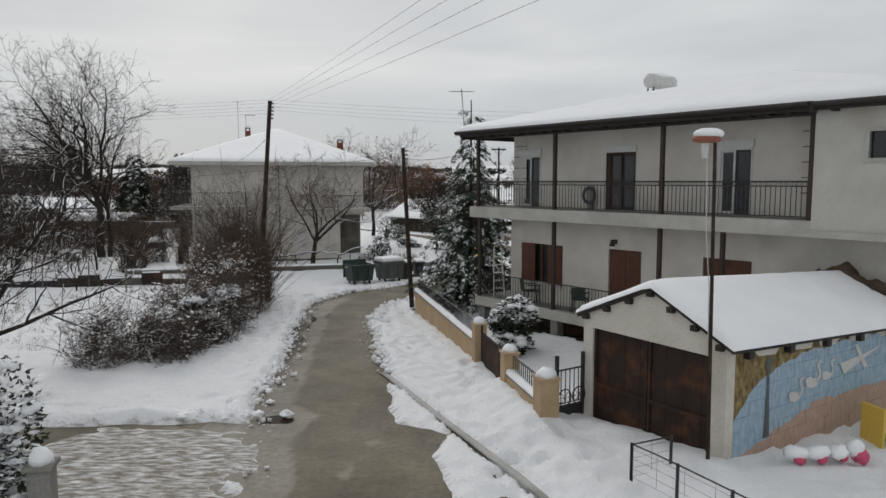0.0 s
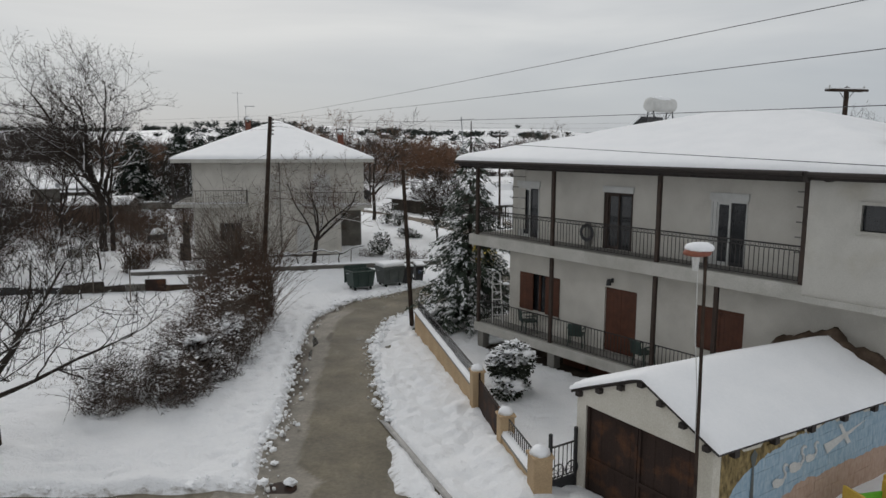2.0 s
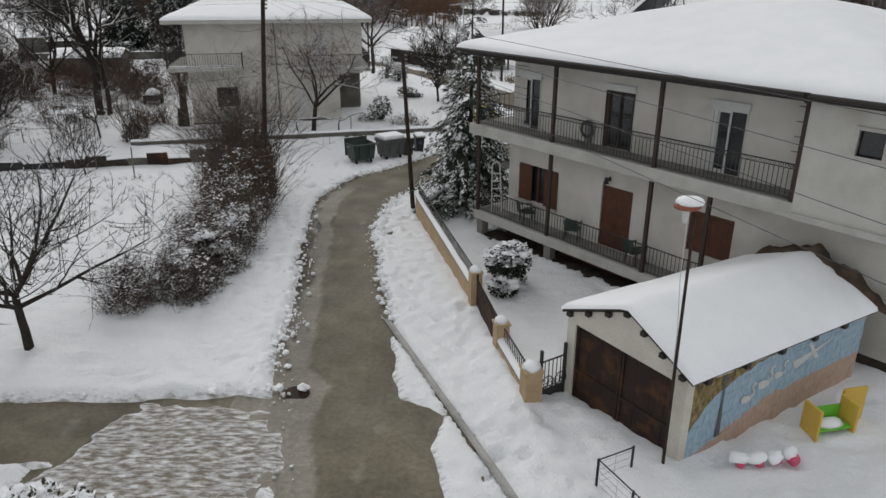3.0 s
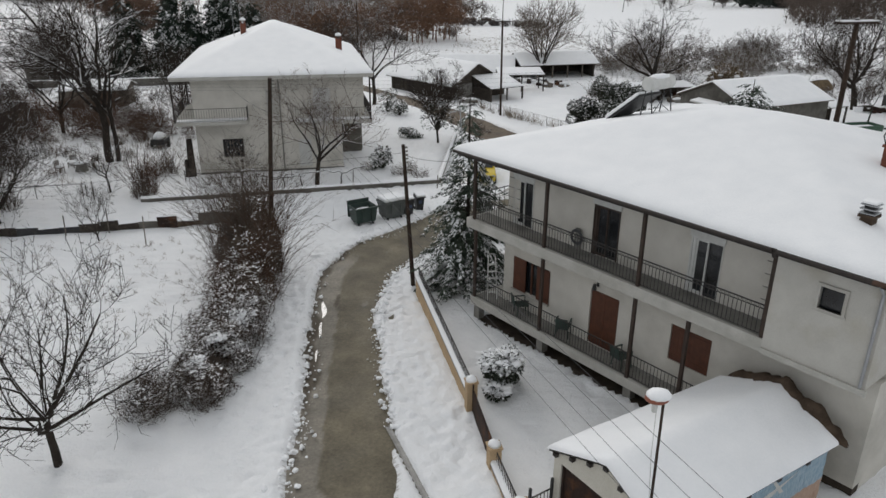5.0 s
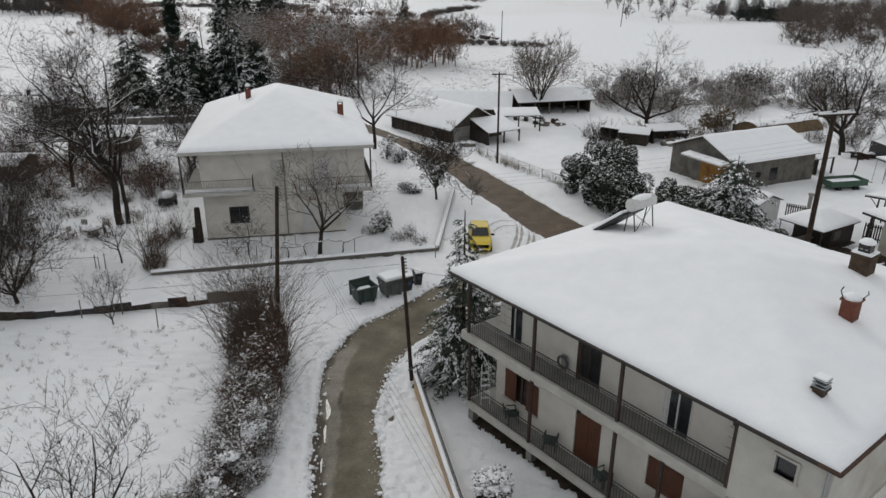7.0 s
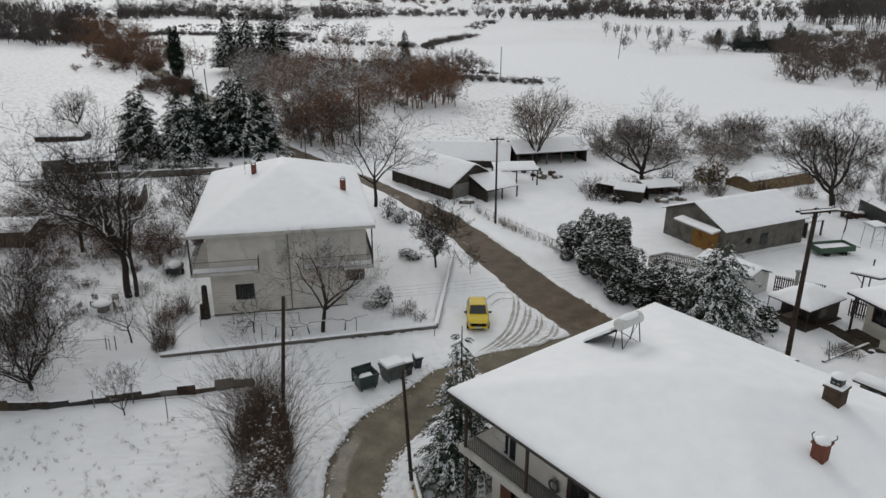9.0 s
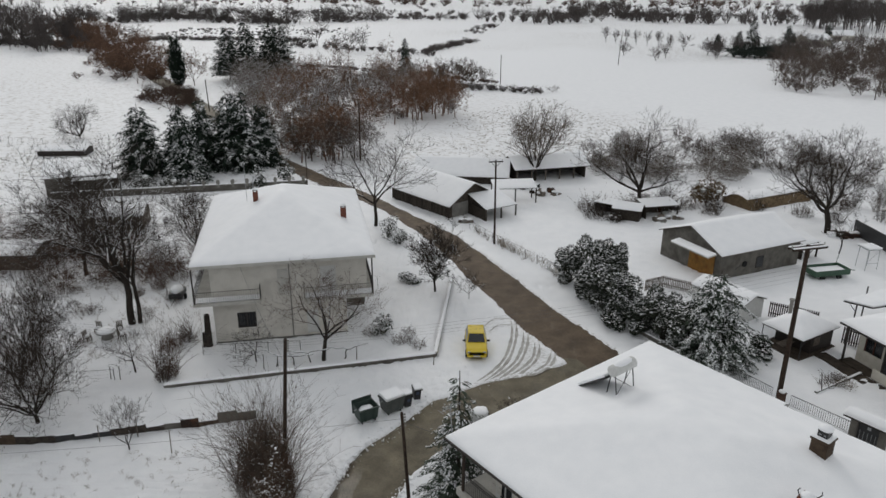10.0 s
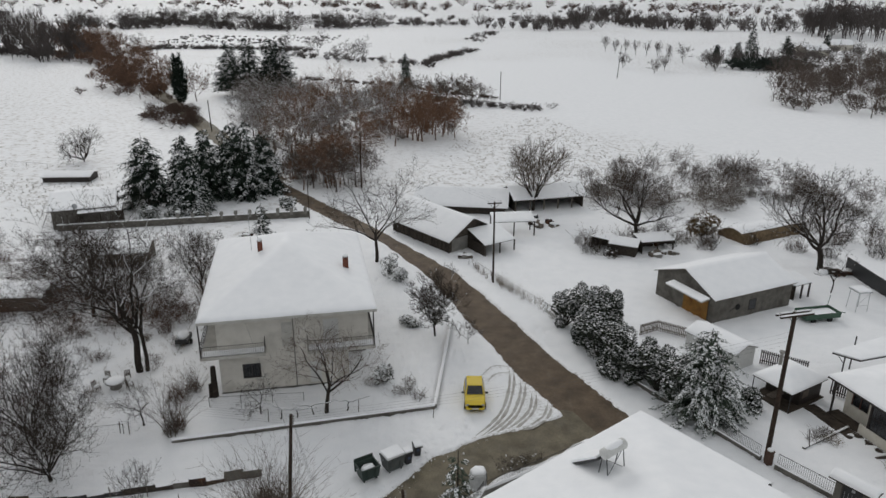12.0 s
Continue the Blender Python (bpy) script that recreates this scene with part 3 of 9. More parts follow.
    grass *= 0.12 + 0.88 * smooth(-8, 8, clean)
    grass *= smooth(0.4, 2.5, sd)
    grass *= 1 - smooth(-26, -20, X) * smooth(112, 100, Y)
    # no snow lies beneath the lower balcony
    house = pose(1.09, 25.85, 0, 0, 0, -51.82)
    under = inside_distance([tuple((house @ Vector(q))[:2]) for q in ((0.5, 0.12, 0), (12.3, 0.12, 0), (12.3, 2.2, 0), (0.5, 2.2, 0))], X, Y)
    h = np.where(under < 0, b - 0.25, h)
    me = grid_mesh("ground", xs, ys, h)
    relief = 0.16 + 0.3 * grass + 0.54 * smooth(110, 40, Y) * smooth(70, 35, np.abs(X))
    for nm, val in (("slush", slush), ("grass", grass), ("relief", np.clip(relief, 0, 0.8))):
        a = me.attributes.new(nm, "FLOAT", "POINT")
        a.data.foreach_set("value", val.reshape(-1).astype(np.float32))
    me.materials.append(M["ground"])
    tagged(new("ground", me), "snow-covered ground of gardens, verges and fields", "ground", kind="structure")
    # asphalt below, laid bare where the snow has been cleared
    for nm, poly, lab, step in (("road", LANE, "narrow wet asphalt lane cleared of snow", 0.1), ("cross_road", CROSS, "wet brown asphalt village road with slush", 1.0), ("side_road", SIDE, "wet asphalt side road edged with slush", 0.5)):
        p = np.array(poly)
        rx = np.arange(p[:, 0].min() - 1, p[:, 0].max() + 1, step)
        ry = np.arange(p[:, 1].min() - 1, p[:, 1].max() + 1, step)
        RX, RY = np.meshgrid(rx, ry)
        cx, cy = (RX[:-1, :-1] + RX[1:, 1:]) / 2, (RY[:-1, :-1] + RY[1:, 1:]) / 2
        lift = {"road": 0.008, "cross_road": 0.0, "side_road": 0.003}[nm]
        me = grid_mesh(nm, rx, ry, base_height(RX, RY) + lift, inside_distance(poly, cx, cy) < 0.9)
        if nm == "road":
            me2 = np.array([v.co[:2] for v in me.vertices])
            vx, vy = me2[:, 0], me2[:, 1]
            left = [(-3.0, 10.4), (-3.85, 14.2), (-4.2, 18), (-4.7, 21.5), (-5.3, 25.6), (-5.65, 29), (-5.6, 30.8), (-4.85, 33.4)]
            dl = line_distance(left, vx, vy)
            seam = np.interp(vy, SEAM_Y, SEAM_X) + 0.1 * (lattice(vx, vy, 0.5, 61) - 0.5) + 0.16 * (lattice(vx, vy, 2.1, 62) - 0.5)
            silt = smooth(0.05, -0.05, vx - seam) * smooth(33.5, 31.5, vy)
            mud = smooth(0.42, 0.12, dl + 0.5 * (lattice(vx, vy, 0.9, 63) - 0.5)) * smooth(36, 33, vy) * smooth(17, 20, vy)
            mud = np.maximum(mud, 0.85 * smooth(0.13, 0.04, np.abs(vx - seam + 0.05)) * smooth(0.45, 0.6, lattice(vx, vy, 1.7, 64)) * smooth(24, 27, vy) * smooth(34, 32, vy))
            for key, val in (("silt", silt), ("mud", np.clip(mud, 0, 0.9))):
                at = me.attributes.new(key, "FLOAT", "POINT")
                at.data.foreach_set("value", val.astype(np.float32))
        me.materials.append(M["mud_asphalt" if nm == "cross_road" else "asphalt"])
        tagged(new(nm, me), lab, "road", kind="structure")
    p = [(-89.2, 213.6, -84, 214.0), (-73.4, 188.3, -70, 190.0), (-52.6, 151.5, -48.6, 154.0), (-38.5, 129.0, -35.0, 131.4), (-29.6, 112.4, -26.6, 114.6)]
    g = Geo()
    vs = []
    for k in range(61):
        f = k / 60 * (len(p) - 1)
        i = min(int(f), len(p) - 2)
        q = [a + (b - a) * (f - i) for a, b in zip(p[i], p[i + 1])]
        w = 0.25 * math.sin(k * 1.7) + 0.15 * math.sin(k * 4.1)
        vs += [(q[0] + w, q[1], gz(q[0], q[1]) + 0.24), (q[2] + w, q[3], gz(q[2], q[3]) + 0.24)]
    g.add(vs, [(2 * k + 1, 2 * k, 2 * k + 2, 2 * k + 3) for k in range(60)])
    tagged(part("far_road", g, "asphalt"), "far wet road running to the bridge", "road", kind="structure")


build_ground()


def gutter_channel():
    g, vs = Geo(), []
    pts = [Vector(p) for p in GUTTER]
    for i, p in enumerate(pts):
        d = (pts[min(i + 1, len(pts) - 1)] - pts[max(i - 1, 0)]).normalized()
        q = Vector((d.y, -d.x)) * 0.085
        z = gz(p.x, p.y)
        vs += [(p.x - q.x, p.y - q.y, z + 0.05), (p.x, p.y, z + 0.02), (p.x + q.x, p.y + q.y, z + 0.05)]
    g.add(vs, [(3 * i + k, 3 * i + k + 1, 3 * i + k + 4, 3 * i + k + 3) for i in range(len(pts) - 1) for k in (0, 1)])
    tagged(part("gutter_channel", g, "gutter"), "narrow grey concrete gutter sunk in the snowy verge", "gutter", kind="structure")


M["gutter"] = material("wet_gutter_concrete", (0.24, 0.235, 0.22), (0.40, 0.39, 0.375), 1.4, 0.6, 0.2, fine=30, stain=(0.08, 0.075, 0.065), stain_scale=1.1, stain_amt=0.7)
gutter_channel()
M["track"] = material("wheel_slush", (0.24, 0.225, 0.20), (0.50, 0.49, 0.47), 2.2, 0.7, 0.4, fine=16)


def tyre_track(arc, off, width, label):
    """A pressed wheel track: a shallow ribbon on the flattened snow."""
    pts = [Vector(p) for p in arc]
    mid = []
    for i in range(len(pts) - 1):
        p0, p1, p2, p3 = pts[max(i - 1, 0)], pts[i], pts[i + 1], pts[min(i + 2, len(pts) - 1)]
        for k in range(10):
            t = k / 10
            mid.append(0.5 * ((2 * p1) + (p2 - p0) * t + (2 * p0 - 5 * p1 + 4 * p2 - p3) * t * t + (3 * p1 - p0 - 3 * p2 + p3) * t ** 3))
    vs, n = [], len(mid)
    for i, q in enumerate(mid):
        d = (mid[min(i + 1, n - 1)] - mid[max(i - 1, 0)]).normalized()
        s = Vector((d.y, -d.x))
        w = width * (0.75 + 0.5 * noise.noise(Vector((i * 0.4, off, width)))) * min(1, 4 * i / n + 0.1, 4 * (n - 1 - i) / n + 0.1)
        for e in (off - w, off + w):
            x, y = q + s * e
            vs.append((x, y, float(base_height(np.array(x), np.array(y))) + 0.062))
    tagged(part("tyre_track", Geo().add(vs, [(2 * i, 2 * i + 1, 2 * i + 3, 2 * i + 2) for i in range(n - 1)]), "track"), label, "tyre track", kind="structure")


for i, arc in enumerate(WHEEL_ARCS):
    for off in ((-0.16, 0.2) if i < 4 else (0.0,)):
        tyre_track(arc, off, 0.15 if i < 4 else 0.06, "grey wheel track pressed into the snow")


# ---- building helpers ----
def wall_geo(g, axis, a0, a1, w0, w1, z0, z1, openings=()):
    """A wall along axis 'u' or 'v' from a0 to a1, between w0 and w1 across, with openings (a, b, low, high) through it; one closed shell."""
    us = sorted({a0, a1} | {min(max(q, a0), a1) for o in openings for q in o[:2]})
    zs = sorted({z0, z1} | {min(max(q, z0), z1) for o in openings for q in o[2:]})

    def solid(i, k):
        if not (0 <= i < len(us) - 1 and 0 <= k < len(zs) - 1):
            return False
        u, z = (us[i] + us[i + 1]) / 2, (zs[k] + zs[k + 1]) / 2
        return not any(a < u < b_ and lo < z < hi for a, b_, lo, hi in openings)
    vs, index, fs = [], {}, []

    def v(i, k, w):
        if (i, k, w) not in index:
            index[i, k, w] = len(vs)
            x, y = us[i], w1 if w else w0
            vs.append((x, y, zs[k]) if axis == "u" else (y, x, zs[k]))
        return index[i, k, w]
    for i in range(len(us) - 1):
        for k in range(len(zs) - 1):
            if not solid(i, k):
                continue
            fs.append((v(i, k, 0), v(i + 1, k, 0), v(i + 1, k + 1, 0), v(i, k + 1, 0)))
            fs.append((v(i, k + 1, 1), v(i + 1, k + 1, 1), v(i + 1, k, 1), v(i, k, 1)))
            for di, dk, p, q in ((-1, 0, (i, k), (i, k + 1)), (1, 0, (i + 1, k + 1), (i + 1, k)), (0, -1, (i + 1, k), (i, k)), (0, 1, (i, k + 1), (i + 1, k + 1))):
                if not solid(i + di, k + dk):
                    fs.append((v(*p, 0), v(*q, 0), v(*q, 1), v(*p, 1)))
    if axis == "v":
        fs = [tuple(reversed(f)) for f in fs]
    return g.add(vs, fs)


def rim_distance(u, v, u0, u1, v0, v1):
    return np.minimum(np.minimum(u - u0, u1 - u), np.minimum(v - v0, v1 - v))


def snow_blanket(zf, u0, u1, v0, v1, thick, parent, step=0.3, seed=0, label="thick smooth snow cover", lump=0.05, mask=None):
    """Snow that follows a roof: rounded at the rim, uneven on top."""
    us, vs = np.linspace(u0, u1, max(3, int((u1 - u0) / step))), np.linspace(v0, v1, max(3, int((v1 - v0) / step)))
    us = np.sort(np.concatenate([us, [u0 + 0.03, u0 + 0.1, u1 - 0.1, u1 - 0.03]]))
    vs = np.sort(np.concatenate([vs, [v0 + 0.03, v0 + 0.1, v1 - 0.1, v1 - 0.03]]))
    U, V = np.meshgrid(us, vs)
    d = np.clip(rim_distance(U, V, u0, u1, v0, v1), 0, 0.25) / 0.25
    t = thick * (0.12 + 0.88 * np.sqrt(np.clip(1 - (1 - d) ** 2, 0, 1)))
    Z = zf(U, V) + t + d * lump * (lattice(U, V, 1.3, seed + 1) - 0.5) + d * lump * 0.6 * (lattice(U, V, 0.45, seed + 2) - 0.5)
    keep = None
    if mask is not None:
        cu, cv = (U[:-1, :-1] + U[1:, 1:]) / 2, (V[:-1, :-1] + V[1:, 1:]) / 2
        keep = mask(cu, cv)
    me = grid_mesh("snow_cover", us, vs, Z, keep)
    ny, nx = U.shape
    me.materials.append(M["snow"])
    ob = new("snow_cover", me)
    ob.parent = parent
    # closed below by a thin lip
    return tagged(ob, label)


def railing(parent, p0, p1, z0, top, step=0.125, rings=False, bar=0.011, mat="iron", snow=False, name="railing"):
    """A metal railing from p0 to p1: top and bottom rails, and each baluster a piece of its own."""
    p0, p1 = Vector((*p0, 0)), Vector((*p1, 0))
    d = p1 - p0
    ln = d.length
    d.normalize()
    g = Geo()
    low, high = z0 + 0.08, top
    rails = [high, low] + ([high - 0.11] if rings else [])
    for z in rails:
        g.tube(p0 + Vector((0, 0, z)), p1 + Vector((0, 0, z)), 0.02 if z == high else 0.013, None, 6)
    ob = part(name, g, mat, parent)
    bal = Geo().tube((0, 0, low), (0, 0, high - (0.11 if rings else 0)), bar, None, 5).mesh("baluster")
    bal.materials.append(M[mat])
    n = max(2, int(ln / step))
    for k in range(n + 1):
        q = p0 + d * (ln * k / n)
        shared("baluster", bal, ob, Matrix.Translation(q))
    if rings:
        rg = Geo()
        for k in range(10):
            a, b = 2 * math.pi * k / 10, 2 * math.pi * (k + 1) / 10
            rg.tube((0.045 * math.cos(a), 0, high - 0.055 + 0.045 * math.sin(a)), (0.045 * math.cos(b), 0, high - 0.055 + 0.045 * math.sin(b)), 0.008, None, 4, False)
        rm = rg.mesh("ring")
        rm.materials.append(M[mat])
        ang = math.atan2(d.y, d.x)
        for k in range(n):
            q = p0 + d * (ln * (k + 0.5) / n)
            shared("ring", rm, ob, Matrix.Translation(q) @ Matrix.Rotation(ang, 4, "Z"))
    return ob


def balcony_door(parent, u0, u1, z0, z1, v, frame_mat="white"):
    """White balcony door in a wall face at v: roller-shutter box, frame, sliding leaves with dark panes."""
    g = Geo()
    for a, b in ((u0, u0 + 0.05), (u1 - 0.03, u1)):
        g.box(a, b, v - 0.03, v + 0.12, z0, z1)
    g.box(u0, u1, v - 0.03, v + 0.12, z1 - 0.06, z1)
    g.box(u0 + 0.06, u0 + 0.16, v - 0.02, v + 0.1, z0, z1 - 0.06)
    part("door_frame", g, frame_mat, parent, "white door frame" if frame_mat == "white" else "dark door frame")
    part("shutter_box", Geo().box(u0 - 0.04, u1 + 0.04, v - 0.06, v + 0.14, z1, z1 + 0.2), "white", parent, "white roller-shutter box")
    mid = (u0 + u1) / 2 + 0.03
    for a, b, y in ((u0 + 0.16, mid, v + 0.02), (mid, u1 - 0.06, v + 0.06)):
        lf = Geo()
        lf.box(a, a + 0.05, y, y + 0.04, z0, z1 - 0.06)
        lf.box(b - 0.05, b, y, y + 0.04, z0, z1 - 0.06)
        lf.box(a + 0.05, b - 0.05, y, y + 0.04, z0, z0 + 0.1)
        lf.box(a + 0.05, b - 0.05, y, y + 0.04, z1 - 0.12, z1 - 0.06)
        leaf = part("door_leaf", lf, frame_mat if y < v + 0.04 else "blackmetal", parent)
        part("pane", Geo().box(a + 0.05, b - 0.05, y + 0.012, y + 0.028, z0 + 0.1, z1 - 0.12), "glass", leaf, "dark glass pane")


def shutter_leaf(parent, u0, u1, z0, z1, v, name="shutter"):
    """A boarded brown shutter or door leaf with two rails."""
    leaf = part(name, Geo().box(u0, u1, v + 0.006, v + 0.03, z0, z1), "brownwood", parent, "varnished brown wooden leaf")
    n = max(3, int((u1 - u0) / 0.12))
    for k in range(n):
        a, b = u0 + (u1 - u0) * k / n, u0 + (u1 - u0) * (k + 1) / n
        part("board", Geo().box(a + 0.003, b - 0.003, v - 0.002, v + 0.004, z0 + 0.004, z1 - 0.004), "brownwood", leaf)
    for z in (z0 + 0.12, z1 - 0.2):
        part("rail", Geo().box(u0, u1, v - 0.016, v - 0.004, z, z + 0.09), "brownwood", leaf)
    return leaf


# ---- the two-storey house with balconies ----
H1 = pose(1.09, 25.85, 0, 0, 0, -51.82)


def house_with_balconies():
    h = thing("house", H1, "two-storey pale house with long balconies and snowy hip roof", "house")
    wv, wl, th = 1.01, 0.87, 0.25
    W0, W1, V1 = 1.15, 14.75, 13.3
    doors_up = [(1.42, 2.44), (5.30, 6.39), (9.02, 10.07)]
    g = Geo()
    wall_geo(g, "u", W0, 12.08, wv, wv + th, 4.092, 7.06, [(a, b, 4.5, 6.28) for a, b in doors_up])
    part("upper_wall", g, "stucco", h, "pale grey plaster")
    g = Geo()
    wall_geo(g, "u", W0, W1, wl, wv + th, 0.88, 4.09, [(1.69, 3.58, 1.9, 3.24), (5.56, 6.79, 1.2, 3.29), (8.83, 10.24, 2.05, 3.3)])
    part("lower_wall", g, "stucco", h, "pale grey plaster")
    g = Geo()
    wall_geo(g, "v", wv + th, V1, W0, W0 + th, -0.4, 7.06, [(5, 6.2, 5.2, 6.4), (5, 6.2, 1.9, 3.1)])
    part("end_wall", g, "stucco", h)
    g = Geo()
    g.box(W1 - th, W1, wv + th, V1, -0.4, 4.2)
    g.box(W0 + th, W1 - th, V1 - th, V1, -0.4, 7.06)
    part("back_wall", g, "stucco", h)
    # shade below the balcony slab is put into this wall's dark colour
    part("basement_wall", Geo().box(W0, W1, wl + 0.02, wv + th, -0.4, 0.88), "earth", h, "basement wall coloured dark for the balcony's shade")
    corners = [(0.35, -0.05), (12.4, -0.05), (12.4, wv + 0.01), (0.35, wv + 0.01)]
    level = [gz(*(H1 @ Vector((u, v, 0)))[:2]) + 0.06 for u, v in corners]
    part("bare_strip", Geo().add([(u, v, -0.4) for u, v in corners] + [(u, v, z) for (u, v), z in zip(corners, level)], [(3, 2, 1, 0), (4, 5, 6, 7), (0, 1, 5, 4), (1, 2, 6, 5), (2, 3, 7, 6), (3, 0, 4, 7)]), "earth", h, "bare dark earth under the balcony")
    # closed upper wing that comes forward to the balcony's edge
    g = Geo()
    wall_geo(g, "u", 12.08, 14.7, 0.0, th, 4.24, 7.06, [(13.25, 13.82, 5.9, 6.48)])
    g.box(14.7 - th, 14.7, th, V1, 4.24, 7.06)
    g.box(12.08, 12.08 + th, th, wv + th, 4.24, 7.06)
    g.box(12.08 + th, 14.7 - th, th, V1, 4.2, 4.42)
    part("wing_wall", g, "stucco_wing", h, "stained pale plaster of the upper wing")
    part("wing_ledge", Geo().box(12.1, 14.76, -0.07, -0.003, 4.1, 4.26), "slab", h)
    wg = Geo()
    for a, b, lo, hi in ((13.17, 13.25, 5.9, 6.56), (13.82, 13.9, 5.9, 6.56), (13.25, 13.82, 6.48, 6.56), (13.14, 13.93, 5.82, 5.9)):
        wg.box(a, b, -0.05, 0.14, lo, hi)
    wn = part("window", wg, "slab", h, "small window with pale surround")
    part("pane", Geo().box(13.25, 13.82, 0.08, 0.1, 5.9, 6.48), "glass", wn)
    # quoin grooves on the wall's ends
    for uu in (W0 - 0.012, 11.35):
        for k in range(6):
            z = 4.75 + 0.38 * k
            part("quoin", Geo().box(uu, uu + 0.62, wv - 0.03, wv - 0.002, z, z + 0.34), "stucco", h)
            part("groove", Geo().box(uu, uu + 0.62, wv - 0.02, wv - 0.002, z + 0.342, z + 0.378), "concrete", h)
    # slabs
    up = Geo()
    up.box(-0.18, 12.1, 0.0, wv - 0.004, 4.09, 4.48)
    up.box(-0.18, W0 - 0.004, wv - 0.004, 9.0, 4.09, 4.48)
    part("upper_balcony", up, "slab", h, "weathered concrete balcony slab", bevel=0.02)
    lo = Geo()
    lo.box(0.15, 12.1, 0.0, wl - 0.004, 0.87, 1.2)
    lo.box(0.15, W0 - 0.004, wl - 0.004, 9.0, 0.87, 1.2)
    part("lower_balcony", lo, "slab", h, "weathered concrete balcony slab", bevel=0.02)
    part("balcony_floor", Geo().box(-0.05, 12.0, 0.12, wv - 0.01, 4.484, 4.495), "concrete", h)
    part("balcony_floor", Geo().box(0.28, 12.0, 0.12, wl - 0.01, 1.204, 1.215), "concrete", h)
    # posts
    for u in (0.2, 3.95, 7.96, 12.0):
        part("post", Geo().box(u - 0.055, u + 0.055, 0.04, 0.15, 4.48, 7.02), "postwood", h, bevel=0.01)
    for u in (0.3, 3.95, 7.95, 9.85):
        part("post", Geo().box(u - 0.055, u + 0.055, 0.04, 0.15, 1.2, 4.09), "postwood", h, bevel=0.01)
    for u in (0.42, 4.0, 8.0, 11.8):
        part("pier", Geo().box(u - 0.15, u + 0.15, 0.1, 0.4, -0.4, 0.87), "concrete", h)
    # railings
    for a, b in ((0.28, 3.87), (4.03, 7.88), (8.04, 11.92)):
        railing(h, (a, 0.1), (b, 0.1), 4.48, 5.39, 0.125, True)
    railing(h, (-0.08, 0.14), (-0.08, 8.9), 4.48, 5.39, 0.25, False)
    for a, b in ((0.38, 3.87), (4.03, 7.87), (8.03, 12.0)):
        railing(h, (a, 0.1), (b, 0.1), 1.2, 2.07, 0.125, False)
    railing(h, (0.25, 0.14), (0.25, 8.9), 1.2, 2.07, 0.25, False)
    # openings
    for (a, b), mat in zip(doors_up, ("white", "postwood", "white")):
        balcony_door(h, a, b, 4.5, 6.29, wv, mat)
    shutter_leaf(h, 1.72, 2.38, 1.9, 3.24, wl - 0.03)
    shutter_leaf(h, 3.0, 3.64, 1.86, 3.24, wl - 0.05)
    wfr = part("window", Geo().box(1.69, 1.75, wl + 0.05, wl + 0.12, 1.9, 3.24).box(3.52, 3.58, wl + 0.05, wl + 0.12, 1.9, 3.24).box(2.6, 2.66, wl + 0.05, wl + 0.12, 1.9, 3.24), "brownwood", h)
    part("pane", Geo().box(1.69, 3.58, wl + 0.1, wl + 0.11, 1.9, 3.24), "glass", wfr)
    part("window_sill", Geo().box(1.62, 3.65, wl - 0.1, wl - 0.003, 1.83, 1.895), "slab", h)
    shutter_leaf(h, 5.58, 6.17, 1.22, 3.28, wl + 0.05, "front_door")
    shutter_leaf(h, 6.18, 6.77, 1.22, 3.28, wl + 0.05, "front_door")
    shutter_leaf(h, 8.85, 9.53, 2.06, 3.29, wl + 0.03)
    shutter_leaf(h, 9.54, 10.22, 2.06, 3.29, wl + 0.03)
    # basement behind the lower balcony
    for a, b in ((3.9, 4.9), (5.0, 6.0), (6.1, 7.0)):
        shutter_leaf(h, a, b, 0.05, 0.86, wl - 0.04, "cellar_hatch")
    # wall lamp by the front door
    g = Geo().box(5.81, 5.89, wl - 0.04, wl, 3.46, 3.6).tube((5.85, wl - 0.03, 3.54), (5.85, wl - 0.2, 3.6), 0.012).tube((5.85, wl - 0.2, 3.6), (5.85, wl - 0.2, 3.4), 0.05, 0.09, 8)
    part("wall_lamp", g, "blackmetal", h, "small black wall lantern")
    # roof
    u0, u1, v0, v1, ze = -0.48, 14.95, -0.42, 14.0, 7.16

    def zf(u, v):
        return ze + 0.245 * np.clip(rim_distance(u, v, u0, u1, v0, v1), 0, 6.5)

    def present(u, v):
        return (u < 7.55) | (v < 13.35)
    rf = Geo()
    rf.prism([(u0 + 0.04, v0 + 0.04), (u1 - 0.04, v0 + 0.04), (u1 - 0.04, 13.3), (7.5, 13.3), (7.5, v1 - 0.04), (u0 + 0.04, v1 - 0.04)], ze - 0.1, ze + 0.02)
    rf.box(u0 + 0.1, u1 - 0.1, v0 + 0.1, v0 + 0.16, ze - 0.17, ze - 0.1)
    rf.box(u0 + 0.1, u0 + 0.16, v0 + 0.16, v1 - 0.1, ze - 0.24, ze - 0.1)
    rf.box(0.2, 12.1, 0.02, 0.2, ze - 0.24, ze - 0.1)
    roof = part("roof", rf, "darkwood", h, "dark timber eaves of the hip roof")
    tips = Geo().box(-0.05, 0.05, 0, 0.5, -0.09, 0).mesh("rafter")
    tips.materials.append(M["darkwood"])
    for k in range(26):
        shared("rafter", tips, roof, Matrix.Translation((0.05 + k * 0.5, v0 + 0.17, ze - 0.11)))
    gut = Geo().tube((u0, v0 - 0.02, ze - 0.02), (12.1, v0 - 0.02, ze - 0.02), 0.06, None, 8).tube((12.2, v0 - 0.02, ze - 0.04), (u1 - 0.5, v0 - 0.02, ze - 0.04), 0.06, None, 8)
